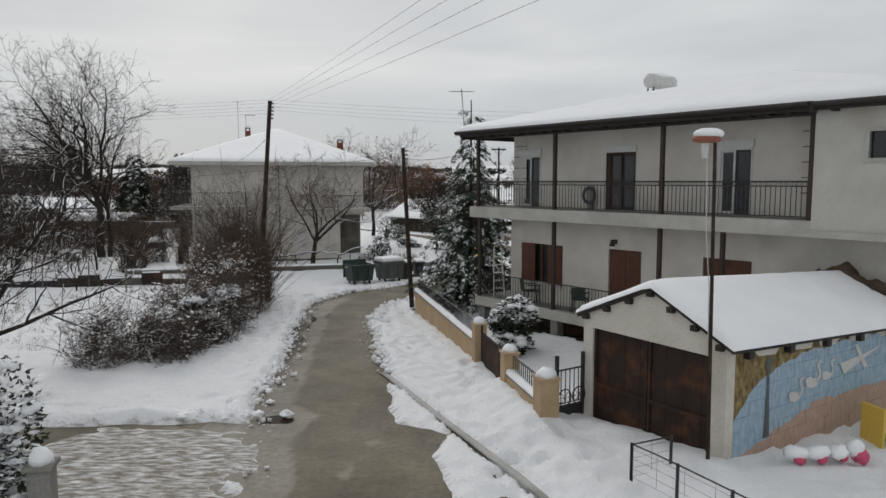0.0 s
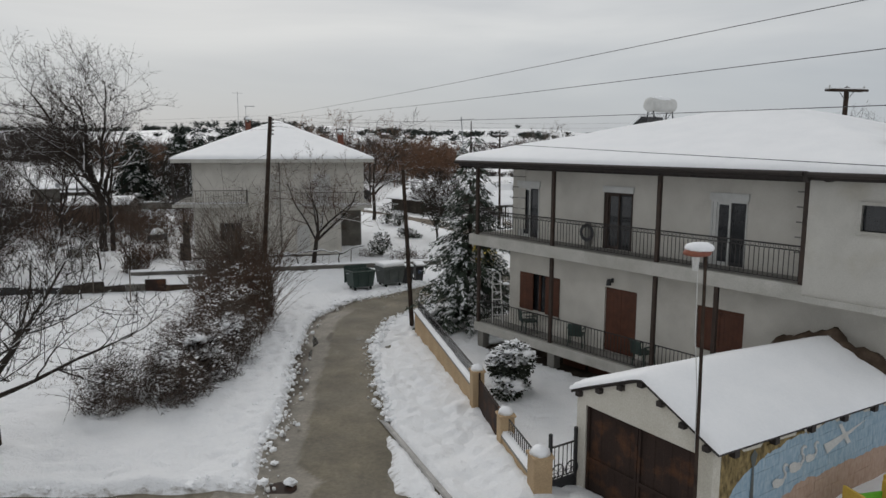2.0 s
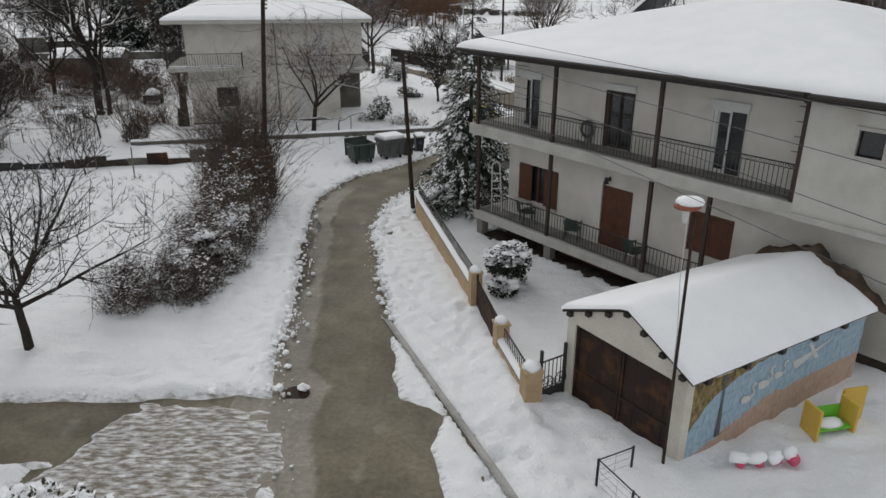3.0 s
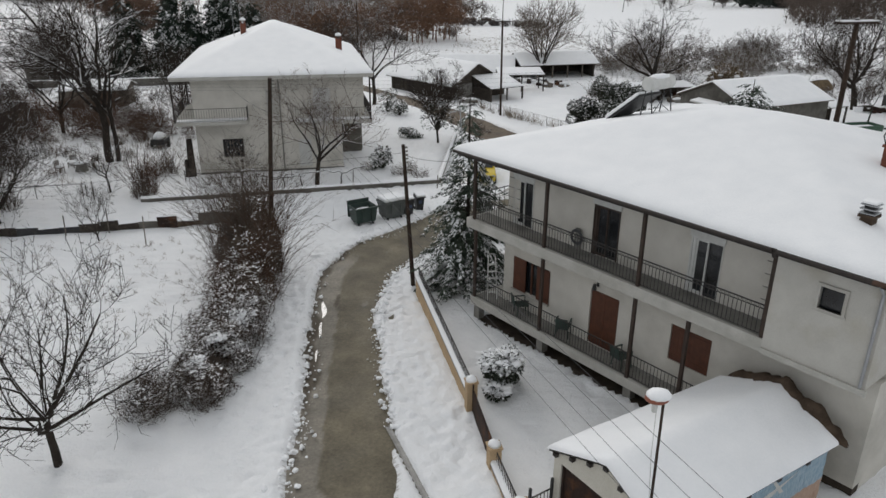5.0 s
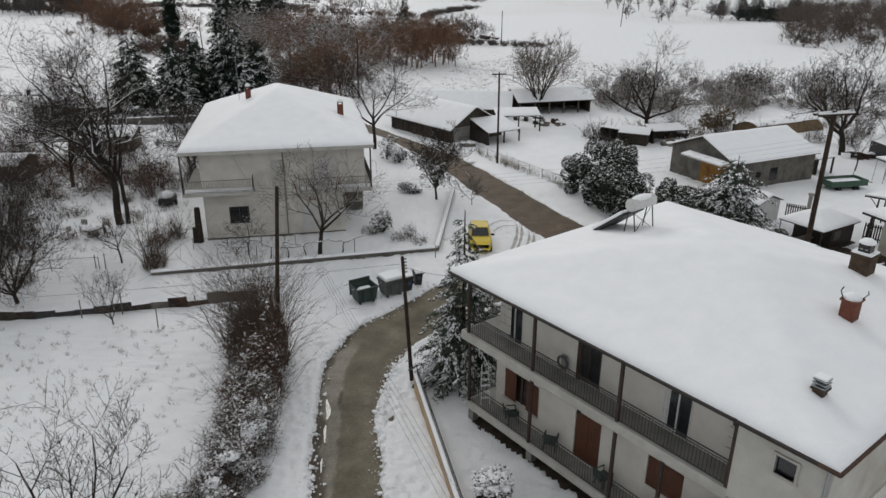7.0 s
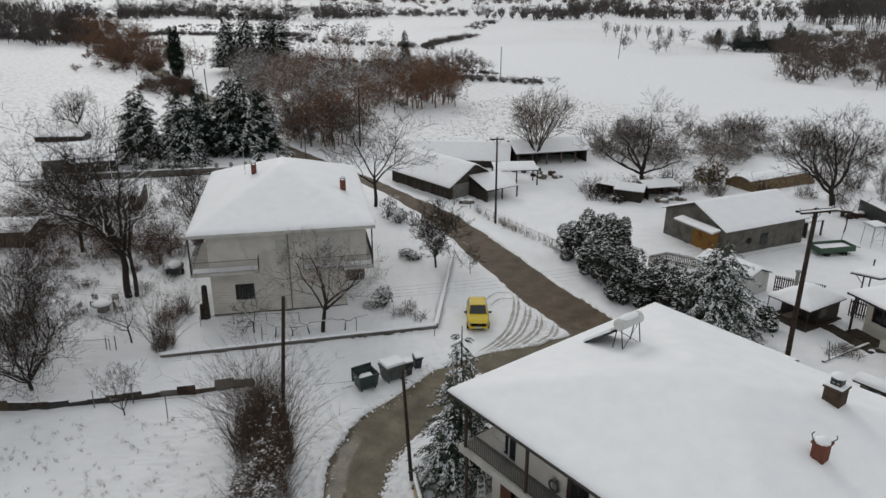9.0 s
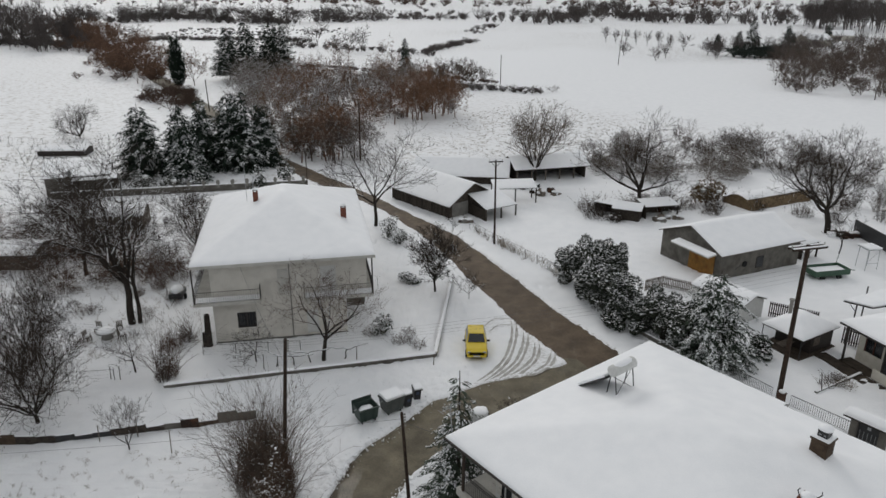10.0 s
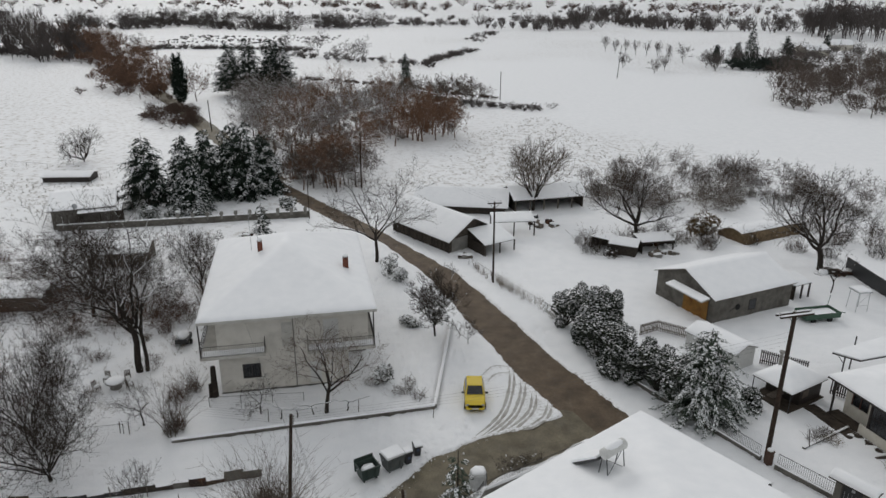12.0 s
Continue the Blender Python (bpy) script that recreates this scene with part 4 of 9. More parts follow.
    gut.tube((12.15, v0 + 0.02, ze + 0.04), (12.15, v0 + 0.06, ze - 0.2), 0.07, None, 8)
    part("gutter", gut, "darkwood", roof)
    part("downpipe", Geo().path([(14.55, v0 + 0.05, ze - 0.06), (14.6, -0.06, ze - 0.4), (14.6, -0.06, 4.3)], 0.04, 8), "zinc", h)
    part("red_gutter", Geo().tube((u1 - 0.5, v0 - 0.03, ze - 0.03), (u1 + 0.05, v0 - 0.03, ze - 0.03), 0.065, None, 8).tube((u1 + 0.03, v0, ze - 0.03), (u1 + 0.03, 13.2, ze - 0.03), 0.06, None, 8), "oldbrick", roof)
    snow_blanket(zf, u0, u1, v0, v1, 0.2, roof, 0.3, 3, mask=present, lump=0.035)
    # chimneys and vent
    def stack(name, u, v, w, zt, mat, label):
        z0 = float(zf(np.array(u), np.array(v))) - 0.1
        c = part(name, Geo().box(u - w / 2, u + w / 2, v - w / 2, v + w / 2, z0, zt).box(u - w / 2 - 0.05, u + w / 2 + 0.05, v - w / 2 - 0.05, v + w / 2 + 0.05, zt, zt + 0.07), mat, h, label)
        return c, zt + 0.07
    cu, cv = 11.95, 6.3
    c, zt = stack("chimney", cu, cv, 0.46, 8.7, "brick", "red brick chimney with iron cap holders")
    part("cap_bracket", Geo().path([(cu - 0.22, cv - 0.2, zt), (cu - 0.3, cv - 0.25, zt + 0.25), (cu - 0.22, cv - 0.3, zt + 0.42)], 0.02, 5), "blackmetal", c)
    part("cap_bracket", Geo().path([(cu + 0.22, cv + 0.2, zt), (cu + 0.35, cv + 0.25, zt + 0.2), (cu + 0.3, cv + 0.3, zt + 0.28)], 0.02, 5), "blackmetal", c)
    part("snow_cap", Geo().ball((cu, cv, zt), 0.28, 0.28, 0.2, 4, 0.1, flat=-0.1), "snow", c, smooth=True)
    cu, cv = 13.3, 1.7
    c, zt = stack("vent_chimney", cu, cv, 0.3, 7.9, "oldroof", "brown louvred vent chimney")
    for k in range(3):
        part("louvre", Geo().box(cu - 0.19, cu + 0.19, cv - 0.19, cv + 0.19, zt + 0.02 + k * 0.11, zt + 0.05 + k * 0.11), "zinc", c)
    part("core", Geo().box(cu - 0.11, cu + 0.11, cv - 0.11, cv + 0.11, zt, zt + 0.3), "blackmetal", c)
    part("snow_cap", Geo().box(cu - 0.18, cu + 0.18, cv - 0.18, cv + 0.18, zt + 0.275, zt + 0.34), "snow", c, bevel=0.03, smooth=True)
    cu, cv = 10.75, 9.9
    c, zt = stack("brown_chimney", cu, cv, 0.66, 9.0, "oldroof", "tall dark rendered chimney with snowy cap")
    part("snow_ledge", Geo().box(cu - 0.36, cu + 0.36, cv - 0.36, cv + 0.36, zt + 0.002, zt + 0.07), "snow", c, bevel=0.03, smooth=True)
    part("cap", Geo().box(cu - 0.2, cu + 0.2, cv - 0.2, cv + 0.2, zt + 0.07, zt + 0.36), "blackmetal", c, "dark smoke box under the cap")
    for e in (-0.09, 0.09):
        part("grille_bar", Geo().box(cu + e - 0.05, cu + e + 0.05, cv - 0.215, cv - 0.202, zt + 0.16, zt + 0.2), "zinc", c)
    part("snow_cap", Geo().ball((cu, cv, zt + 0.38), 0.3, 0.3, 0.17, 6, 0.12, flat=-0.05), "snow", c, smooth=True)
    # solar heater
    sw = thing("solar_water_heater", H1, "snowed-in solar water heater with white tank on roof", "water heater")
    tank = part("tank", Geo().tube((2.6, 6.85, 9.32), (2.6, 8.3, 9.32), 0.28, None, 18), "white", sw, "white cylindrical tank")
    part("end_cap", Geo().ball((2.6, 6.85, 9.32), 0.27, 0.09, 0.27, 1, 0.0), "white", tank, smooth=True)
    part("end_cap", Geo().ball((2.6, 8.3, 9.32), 0.27, 0.09, 0.27, 1, 0.0), "white", tank, smooth=True)
    part("snow_cap", Geo().ball((2.6, 7.57, 9.53), 0.24, 0.7, 0.13, 2, 0.2, flat=-0.3), "snow", tank, smooth=True)
    slope = pose(0.75, 0, 7.62, 0, -38, 0)
    part("panel", Geo().box(0, 1.95, 6.85, 8.25, -0.04, 0.06, slope), "blackmetal", sw, "dark collector panel under snow")
    part("panel_snow", Geo().box(-0.02, 1.9, 6.83, 8.27, 0.064, 0.2, slope), "snow", sw, bevel=0.04, smooth=True)
    for a, b in ((2.3, 6.95), (2.9, 6.95), (2.3, 8.2), (2.9, 8.2)):
        z0 = float(zf(np.array(a), np.array(b)))
        part("leg", Geo().tube((a, b, z0), (2.6 + (a - 2.6) * 0.4, b, 9.1), 0.028, None, 5), "blackmetal", sw)
    part("brace", Geo().tube((2.85, 6.95, 8.1), (2.65, 8.2, 9.0), 0.014, None, 5).tube((2.85, 8.2, 8.1), (2.65, 6.95, 9.0), 0.014, None, 5), "blackmetal", sw)
    # television aerial at the far corner of the eaves
    an = thing("tv_aerial", H1 @ pose(-0.3, -0.15, 7.2), "thin metal television aerial above the eaves", "aerial")
    part("mast", Geo().tube((0, 0, 0), (-0.12, -0.05, 1.55), 0.02, None, 6), "zinc", an)
    g = Geo().tube((-0.12, -0.6, 1.41), (-0.12, 0.55, 1.5), 0.012, None, 5)
    for k in range(7):
        y = -0.55 + k * 0.16
        g.tube((-0.30, y, 1.42 + k * 0.01), (0.06, y, 1.42 + k * 0.01), 0.007, None, 4)
    part("boom", g, "zinc", an)
    return h


house_with_balconies()


# ---- things on its balconies ----
def plastic_chair(m, label):
    c = thing("plastic_chair", m, label, "chair", "balcony chairs")
    part("seat", Geo().box(-0.24, 0.24, -0.22, 0.24, 0.4, 0.44), "bin", c, bevel=0.01)
    part("backrest", Geo().box(-0.22, 0.22, 0.2, 0.25, 0.44, 0.86, pose(0, 0.04, 0, -8)), "bin", c, bevel=0.015)
    for x, y in ((-0.21, -0.19), (0.21, -0.19), (-0.21, 0.2), (0.21, 0.2)):
        part("leg", Geo().tube((x, y, 0.4), (x * 1.15, y * 1.15, 0), 0.022, None, 6), "bin", c)
    for x in (-0.25, 0.25):
        part("armrest", Geo().box(x - 0.025, x + 0.025, -0.2, 0.24, 0.62, 0.65).tube((x, -0.18, 0.44), (x, -0.18, 0.62), 0.02, None, 6), "bin", c)
    return c


plastic_chair(H1 @ pose(2.6, 0.5, 1.216, 0, 0, 150), "dark plastic chair standing on the lower balcony")
plastic_chair(H1 @ pose(4.75, 0.5, 1.216, 0, 0, 210), "dark green plastic armchair on the lower balcony")
plastic_chair(H1 @ pose(7.4, 0.5, 1.216, 0, 0, 170), "dark plastic chair on the lower balcony near the door")


def hose_reel():
    t = thing("coiled_hose", H1 @ pose(4.75, 0.84, 4.496), "coiled hose hanging at the upper balcony wall", "hose")
    g = Geo()
    for r in (0.2, 0.235, 0.27):
        pts = [(r * math.cos(a), 0.0, 0.45 + r * math.sin(a)) for a in np.linspace(0, 2 * math.pi, 19)]
        g.path(pts, 0.02, 6)
    part("coil", g, "cable", t)
    part("hook", Geo().box(-0.1, 0.1, 0.03, 0.1, 0.0, 0.75), "concrete", t)


hose_reel()


def step_ladder():
    t = thing("step_ladder", H1 @ pose(1.0, 0.42, 1.216, 0, 0, 60), "folding metal step ladder leaning on the balcony wall", "ladder")
    for x in (-0.2, 0.2):
        part("stile", Geo().tube((x, 0, 0), (x * 0.7, 0.28, 1.75), 0.024, None, 6), "white", t)
    part("top_loop", Geo().path([(-0.14, 0.28, 1.75), (-0.09, 0.29, 1.86), (0.09, 0.29, 1.86), (0.14, 0.28, 1.75)], 0.018, 6), "white", t)
    for k in range(5):
        z = 0.3 + 0.28 * k
        part("tread", Geo().box(-0.18, 0.18, 0.16 * z - 0.05, 0.16 * z + 0.06, z, z + 0.025), "white", t)


step_ladder()


# ---- the mural on the garage's side ----
G1 = Matrix.LocRotScale((4.62, 11.2, 0), Euler((0, 0, math.atan2(0.55, 0.835))), None)


def mural_material():
    m = bpy.data.materials.new("painted_mural")
    m.use_nodes = True
    nt = m.node_tree
    N, L = nt.nodes.new, nt.links.new
    p = nt.nodes["Principled BSDF"]
    geo = N("ShaderNodeNewGeometry")

    def math_node(op, a, b=None, c=None):
        n = N("ShaderNodeMath")
        n.operation = op
        for i, x in enumerate((a, b, c)):
            if x is None:
                continue
            if isinstance(x, (int, float)):
                n.inputs[i].default_value = x
            else:
                L(x, n.inputs[i])
        return n.outputs[0]

    sub = N("ShaderNodeVectorMath")
    sub.operation = "SUBTRACT"
    sub.inputs[1].default_value = (4.62, 11.2, 0)
    L(geo.outputs["Position"], sub.inputs[0])
    dot = N("ShaderNodeVectorMath")
    dot.operation = "DOT_PRODUCT"
    dot.inputs[1].default_value = (0.835, 0.55, 0)
    L(sub.outputs[0], dot.inputs[0])
    s = dot.outputs["Value"]
    sep = N("ShaderNodeSeparateXYZ")
    L(geo.outputs["Position"], sep.inputs[0])
    z = sep.outputs[2]
    nz = N("ShaderNodeTexNoise")
    nz.inputs["Scale"].default_value, nz.inputs["Detail"].default_value = 3.0, 4
    L(geo.outputs["Position"], nz.inputs[0])
    wob = math_node("MULTIPLY_ADD", nz.outputs[0], 0.3, -0.15)
    # lower rim of the olive trees: rises along the wall; upper rim of the pink shore
    tree = math_node("ADD", math_node("MULTIPLY_ADD", math_node("POWER", 2.718, math_node("MULTIPLY", s, -1.25)), -1.25, 2.4), wob)
    shore = math_node("ADD", math_node("MINIMUM", math_node("MULTIPLY_ADD", s, 0.24, 0.70), 1.35), wob)
    is_tree = math_node("GREATER_THAN", z, tree)
    is_shore = math_node("LESS_THAN", z, shore)
    fine = N("ShaderNodeTexNoise")
    fine.inputs["Scale"].default_value, fine.inputs["Detail"].default_value = 14.0, 5
    mp = N("ShaderNodeMapping")
    mp.inputs["Scale"].default_value = (1, 1, 0.45)
    L(geo.outputs["Position"], mp.inputs[0])
    L(mp.outputs[0], fine.inputs[0])

    def pair(a, b):
        r = N("ShaderNodeMapRange")
        r.inputs["From Min"].default_value, r.inputs["From Max"].default_value = 0.35, 0.65
        L(fine.outputs[0], r.inputs[0])
        x = N("ShaderNodeMixRGB")
        x.inputs[1].default_value, x.inputs[2].default_value = (*a, 1), (*b, 1)
        L(r.outputs[0], x.inputs[0])
        return x.outputs[0]

    def blend(f, a, b):
        x = N("ShaderNodeMixRGB")
        L(f, x.inputs[0])
        L(a, x.inputs[1])
        L(b, x.inputs[2])
        return x.outputs[0]

    water = pair((0.24, 0.35, 0.44), (0.36, 0.46, 0.53))
    olive = pair((0.10, 0.07, 0.025), (0.30, 0.22, 0.09))
    pink = pair((0.40, 0.27, 0.20), (0.47, 0.34, 0.26))
    col = blend(is_tree, blend(is_shore, water, pink), olive)
    L(col, p.inputs["Base Color"])
    p.inputs["Roughness"].default_value = 0.85
    bp = N("ShaderNodeBump")
    bp.inputs["Strength"].default_value, bp.inputs["Distance"].default_value = 0.3, 0.02
    L(fine.outputs[0], bp.inputs["Height"])
    L(bp.outputs[0], p.inputs["Normal"])
    return m


M["mural"] = mural_material()
M["cream"] = material("cream_render", (0.55, 0.52, 0.45), (0.63, 0.60, 0.53), 1.4, 0.9, 0.15, stain=(0.42, 0.38, 0.3), stain_scale=1.2, stain_amt=0.5)


def garage():
    g0 = thing("garage", G1, "low garage with rusty doors, painted side wall and snowy roof", "garage")
    W, D = 3.25, 6.4
    eave_r, eave_l, apex, ya, drop = 2.7, 2.74, 3.44, 1.56, 0.26
    # front gable wall round the door
    pts_out = [(0, -0.2), (0.3, -0.2), (0.3, 2.5), (3.0, 2.52), (3.0, -0.2), (W, -0.2), (W, eave_l), (ya, apex), (0, eave_r)]
    f = Geo()
    for xs in (0.0, 0.22):
        f.add([(xs, y, z) for y, z in pts_out], [])
    n = len(pts_out)
    b = f.n - 2 * n
    tri = [(0, 1, 2, 8), (4, 5, 6, 3), (2, 3, 6, 7), (2, 7, 8)]
    for q in tri:
        f.f.append(tuple(i + b for i in q))
        f.f.append(tuple(i + b + n for i in reversed(q)))
    for i in range(n):
        j = (i + 1) % n
        f.f.append((b + j, b + i, b + n + i, b + n + j))
    part("front_wall", f, "cream", g0, "cream rendered gable wall")
    part("left_wall", Geo().add([(x, y, z) for x, h_ in ((0.22, 0), (D, drop)) for y, z in ((W - 0.2, -0.2), (W, -0.2), (W, eave_l - h_), (W - 0.2, eave_l - h_))], [(0, 1, 2, 3), (7, 6, 5, 4), (1, 0, 4, 5), (2, 1, 5, 6), (3, 2, 6, 7), (0, 3, 7, 4)]), "cream", g0)
    part("back_wall", Geo().box(D - 0.2, D - 0.004, 0.2, W - 0.2, -0.2, eave_r - drop), "cream", g0)
    # side wall of concrete blocks with the mural painted over them
    core = part("side_wall", Geo().add([(x, y, z) for x, h_ in ((0.22, 0), (D, drop)) for y, z in ((0.02, -0.2), (0.2, -0.2), (0.2, eave_r - 0.02 - h_), (0.02, eave_r - 0.02 - h_))], [(0, 1, 2, 3), (7, 6, 5, 4), (1, 0, 4, 5), (2, 1, 5, 6), (3, 2, 6, 7), (0, 3, 7, 4)]), "mural", g0, "block wall painted with a lake scene")
    rng = random.Random(5)
    meshes = {}
    for row in range(9):
        z = 0.52 + row * 0.235
        x = 0.0 if row % 2 else -0.22
        while x < D - 0.02:
            a, b2 = max(0.22, x), min(D, x + 0.44)
            if b2 - a > 0.1 and z + 0.235 < eave_r - drop * b2 / D:
                key = (round(a - x, 2), round(b2 - x, 2))
                if key not in meshes:
                    mg = Geo().box(0.002, b2 - a - 0.002, -0.006, 0.02, 0.002, 0.233).mesh("block")
                    mg.materials.append(M["mural"])
                    meshes[key] = mg
                shared("block", meshes[key], core, Matrix.Translation((a, 0.0 + rng.uniform(-0.004, 0.004), z)))
            x += 0.44
    # pale swans and a painted lamp on the mural, flat paint
    def swan(x, z, s):
        g = Geo()
        g.ball((x, -0.022, z), 0.19 * s, 0.006, 0.085 * s, 1, 0.0, 4, 12)
        g.ball((x - 0.1 * s, -0.024, z + 0.06 * s), 0.12 * s, 0.006, 0.06 * s, 2, 0.0, 4, 10)
        neck = [(0.12, 0.02), (0.2, 0.08), (0.2, 0.16), (0.14, 0.22), (0.13, 0.29), (0.19, 0.33), (0.25, 0.3)]
        g.path([(x + a * s, -0.022, z + b * s) for a, b in neck], 0.024 * s, 6)
        part("painted_swan", g, "white", core)
    swan(2.0, 1.55, 1.0)
    swan(2.55, 1.72, 1.15)
    swan(3.05, 1.78, 0.9)
    part("painted_bird", Geo().add([(3.5, -0.02, 1.95), (3.65, -0.02, 1.72), (4.3, -0.02, 1.9), (5.1, -0.02, 2.12), (4.4, -0.02, 2.02)], [(0, 1, 2, 4), (4, 2, 3)]).add([(4.0, -0.021, 2.25), (4.12, -0.021, 2.25), (4.55, -0.021, 1.75), (4.4, -0.021, 1.75)], [(0, 3, 2, 1)]), "white", core)
    part("painted_lamp_post", Geo().add([(1.13, -0.022, 2.15), (1.17, -0.022, 2.15), (1.24, -0.022, 0.98), (1.08, -0.022, 0.98)], [(0, 3, 2, 1)]).add([(1.05, -0.023, 2.3), (1.25, -0.023, 2.3), (1.19, -0.023, 2.1), (1.11, -0.023, 2.1)], [(0, 3, 2, 1)]).add([(1.03, -0.024, 2.3), (1.15, -0.024, 2.43), (1.27, -0.024, 2.3)], [(0, 2, 1)]), "bin2", core)
    # doors
    for a, b3 in ((0.32, 1.64), (1.66, 2.98)):
        k = 7
        front = []
        for i in range(k):
            x = 0.06 if i % 2 else 0.072
            front += [(x, a + (b3 - a) * i / k + 0.006), (x, a + (b3 - a) * (i + 1) / k - 0.006)]
        g = Geo().prism([(0.1, a), (0.1, b3)] + front[::-1], 0.35, 2.5)
        lf = part("garage_door", g, "rust", g0, "rusty brown sheet-metal door leaf")
        part("door_frame", Geo().box(0.03, 0.058, a, a + 0.06, 0.35, 2.5).box(0.03, 0.058, b3 - 0.06, b3, 0.35, 2.5).box(0.03, 0.058, a + 0.06, b3 - 0.06, 1.35, 1.43), "rust", lf)
    # roof
    oh = 0.14

    def zf(x, y):
        return np.where(y > ya, apex + (eave_l - apex) * (y - ya) / (W - ya), apex + (eave_r - apex) * (ya - y) / ya) + 0.06 - drop * np.clip(x, 0, None) / D
    r = Geo()
    for y0, y1 in ((-oh, ya), (ya, W + oh)):
        za, zb = float(zf(0, np.array(y0))), float(zf(0, np.array(y1)))
        r.add([(-0.06, y0, za - 0.06), (D, y0, za - 0.06 - drop), (D, y1, zb - 0.06 - drop), (-0.06, y1, zb - 0.06), (-0.06, y0, za), (D, y0, za - drop), (D, y1, zb - drop), (-0.06, y1, zb)], [(3, 2, 1, 0), (4, 5, 6, 7), (0, 1, 5, 4), (1, 2, 6, 5), (2, 3, 7, 6), (3, 0, 4, 7)])
    roof = part("roof", r, "darkwood", g0, "dark boarded roof edge")
    cor = Geo()
    nn = 52
    ze = float(zf(0, np.array(-oh)))
    for i in range(nn):
        x = -0.06 + (D + 0.06) * i / nn
        dz = drop * max(x, 0) / D
        cor.tube((x, -oh - 0.03, ze - 0.02 - dz), (x, -oh + 0.1, ze + 0.02 - dz), 0.035, None, 5)
    part("corrugated_edge", cor, "blackmetal", roof)
    for y in (0.1, 0.6, 1.1, 1.56, 2.05, 2.6, 3.15):
        z = float(zf(0, np.array(y))) - 0.06
        part("purlin", Geo().box(-0.11, -0.003, y - 0.06, y + 0.06, z - 0.1, z - 0.003), "darkwood", roof)
    for x in (0.5, 1.7, 2.9, 4.1, 5.3):
        dz = drop * x / D
        part("rafter", Geo().box(x - 0.07, x + 0.07, -oh + 0.02, 0.0, ze - 0.2 - dz, ze - 0.07 - dz), "darkwood", roof)
    for i in range(6):
        x, z, w = 0.62 + 1.02 * i, 2.63 - 0.041 * i, 0.12 * math.sin(2.1 * i)
        part("white_panel", Geo().add([(x, -0.018, z), (x + 0.9, -0.018, z - 0.036), (x + 0.72 + w, -0.018, z - 0.2), (x + 0.22 + w, -0.018, z - 0.17)], [(0, 3, 2, 1)]), "cream", core, "white plaster panel below the eaves")
    snow_blanket(zf, -0.1, D + 0.1, -oh - 0.04, W + oh + 0.04, 0.17, roof, 0.2, 9, lump=0.05)
    # old rolled roofing and rubble between garage roof and house
    rows, ring = 44, 12
    vs = []
    for k in range(rows):
        f = k / (rows - 1)
        y = -0.3 + 3.6 * f
        x = 6.62 - 0.12 * math.sin(math.pi * f)
        zc = float(zf(D, np.array(y))) + 0.02 + 0.06 * math.sin(k * 0.7)
        end = min(1, 6 * f + 0.15, 6 * (1 - f) + 0.15)
        for j in range(ring):
            q = 2 * math.pi * j / ring
            w = end * (0.27 + 0.16 * noise.noise(Vector((math.cos(q) * 1.1, math.sin(q) * 1.1, k * 0.42))))
            vs.append((x + math.cos(q) * w, y + 0.05 * math.sin(j * 2.1 + k), zc + math.sin(q) * w))
    fs = [(k * ring + j, k * ring + (j + 1) % ring, (k + 1) * ring + (j + 1) % ring, (k + 1) * ring + j) for k in range(rows - 1) for j in range(ring)]
    heap = Geo().add(vs, fs + [tuple(range(ring))[::-1], tuple((rows - 1) * ring + j for j in range(ring))])
    part("felt_heap", heap, "oldroof", g0, "brown heap of old roofing felt", smooth=True)


garage()


def street_lamp():
    t = thing("lamp_post", pose(4.33, 11.12, 0.7), "slim dark lamp post with snow-capped red lamp", "lamp")
    part("pole", Geo().tube((0, 0, 0), (-0.04, 0.08, 5.34), 0.035, 0.028, 8), "pole", t)
    hd = part("lamp_head", Geo().ball((-0.17, 0.1, 5.36), 0.24, 0.19, 0.085, 2, 0.05, flat=-0.7), "oxide", t, "red-brown lamp housing", smooth=True)
    part("snow_cap", Geo().ball((-0.14, 0.1, 5.44), 0.25, 0.21, 0.1, 3, 0.1, flat=-0.4), "snow", hd, smooth=True)
    part("bulb", Geo().tube((-0.19, 0.1, 5.3), (-0.19, 0.1, 5.07), 0.07, 0.05, 8), "white", hd, "white glass shade")
    part("bracket", Geo().tube((-0.04, 0.08, 5.32), (-0.14, 0.09, 5.35), 0.02, None, 6), "blackmetal", t)
    part("cable", Geo().path([(-0.14, 0.13, 5.2), (-0.12, 0.12, 4.0), (-0.05, 0.09, 3.0), (-0.04, 0.06, 2.0)], 0.008, 4), "white", t)


street_lamp()


# ---- lane wall, pillars, gates ----
def capped_pillar(x, y, z0, z1, w=0.34, mat="beige", label="beige plastered gate pillar with snow cap"):
    t = thing("gate_pillar", pose(x, y, z0, 0, 0, 12), label, "pillar", "gate pillars")
    part("shaft", Geo().box(-w / 2, w / 2, -w / 2, w / 2, -0.15, z1 - z0), mat, t, bevel=0.015)
    part("cap", Geo().box(-w / 2 - 0.03, w / 2 + 0.03, -w / 2 - 0.03, w / 2 + 0.03, z1 - z0, z1 - z0 + 0.05), mat, t, bevel=0.01)
    part("snow_cap", Geo().ball((0, 0, z1 - z0 + 0.05), w * 0.55, w * 0.55, 0.17, int(x * 10), 0.15, flat=0.0), "snow", t, smooth=True)


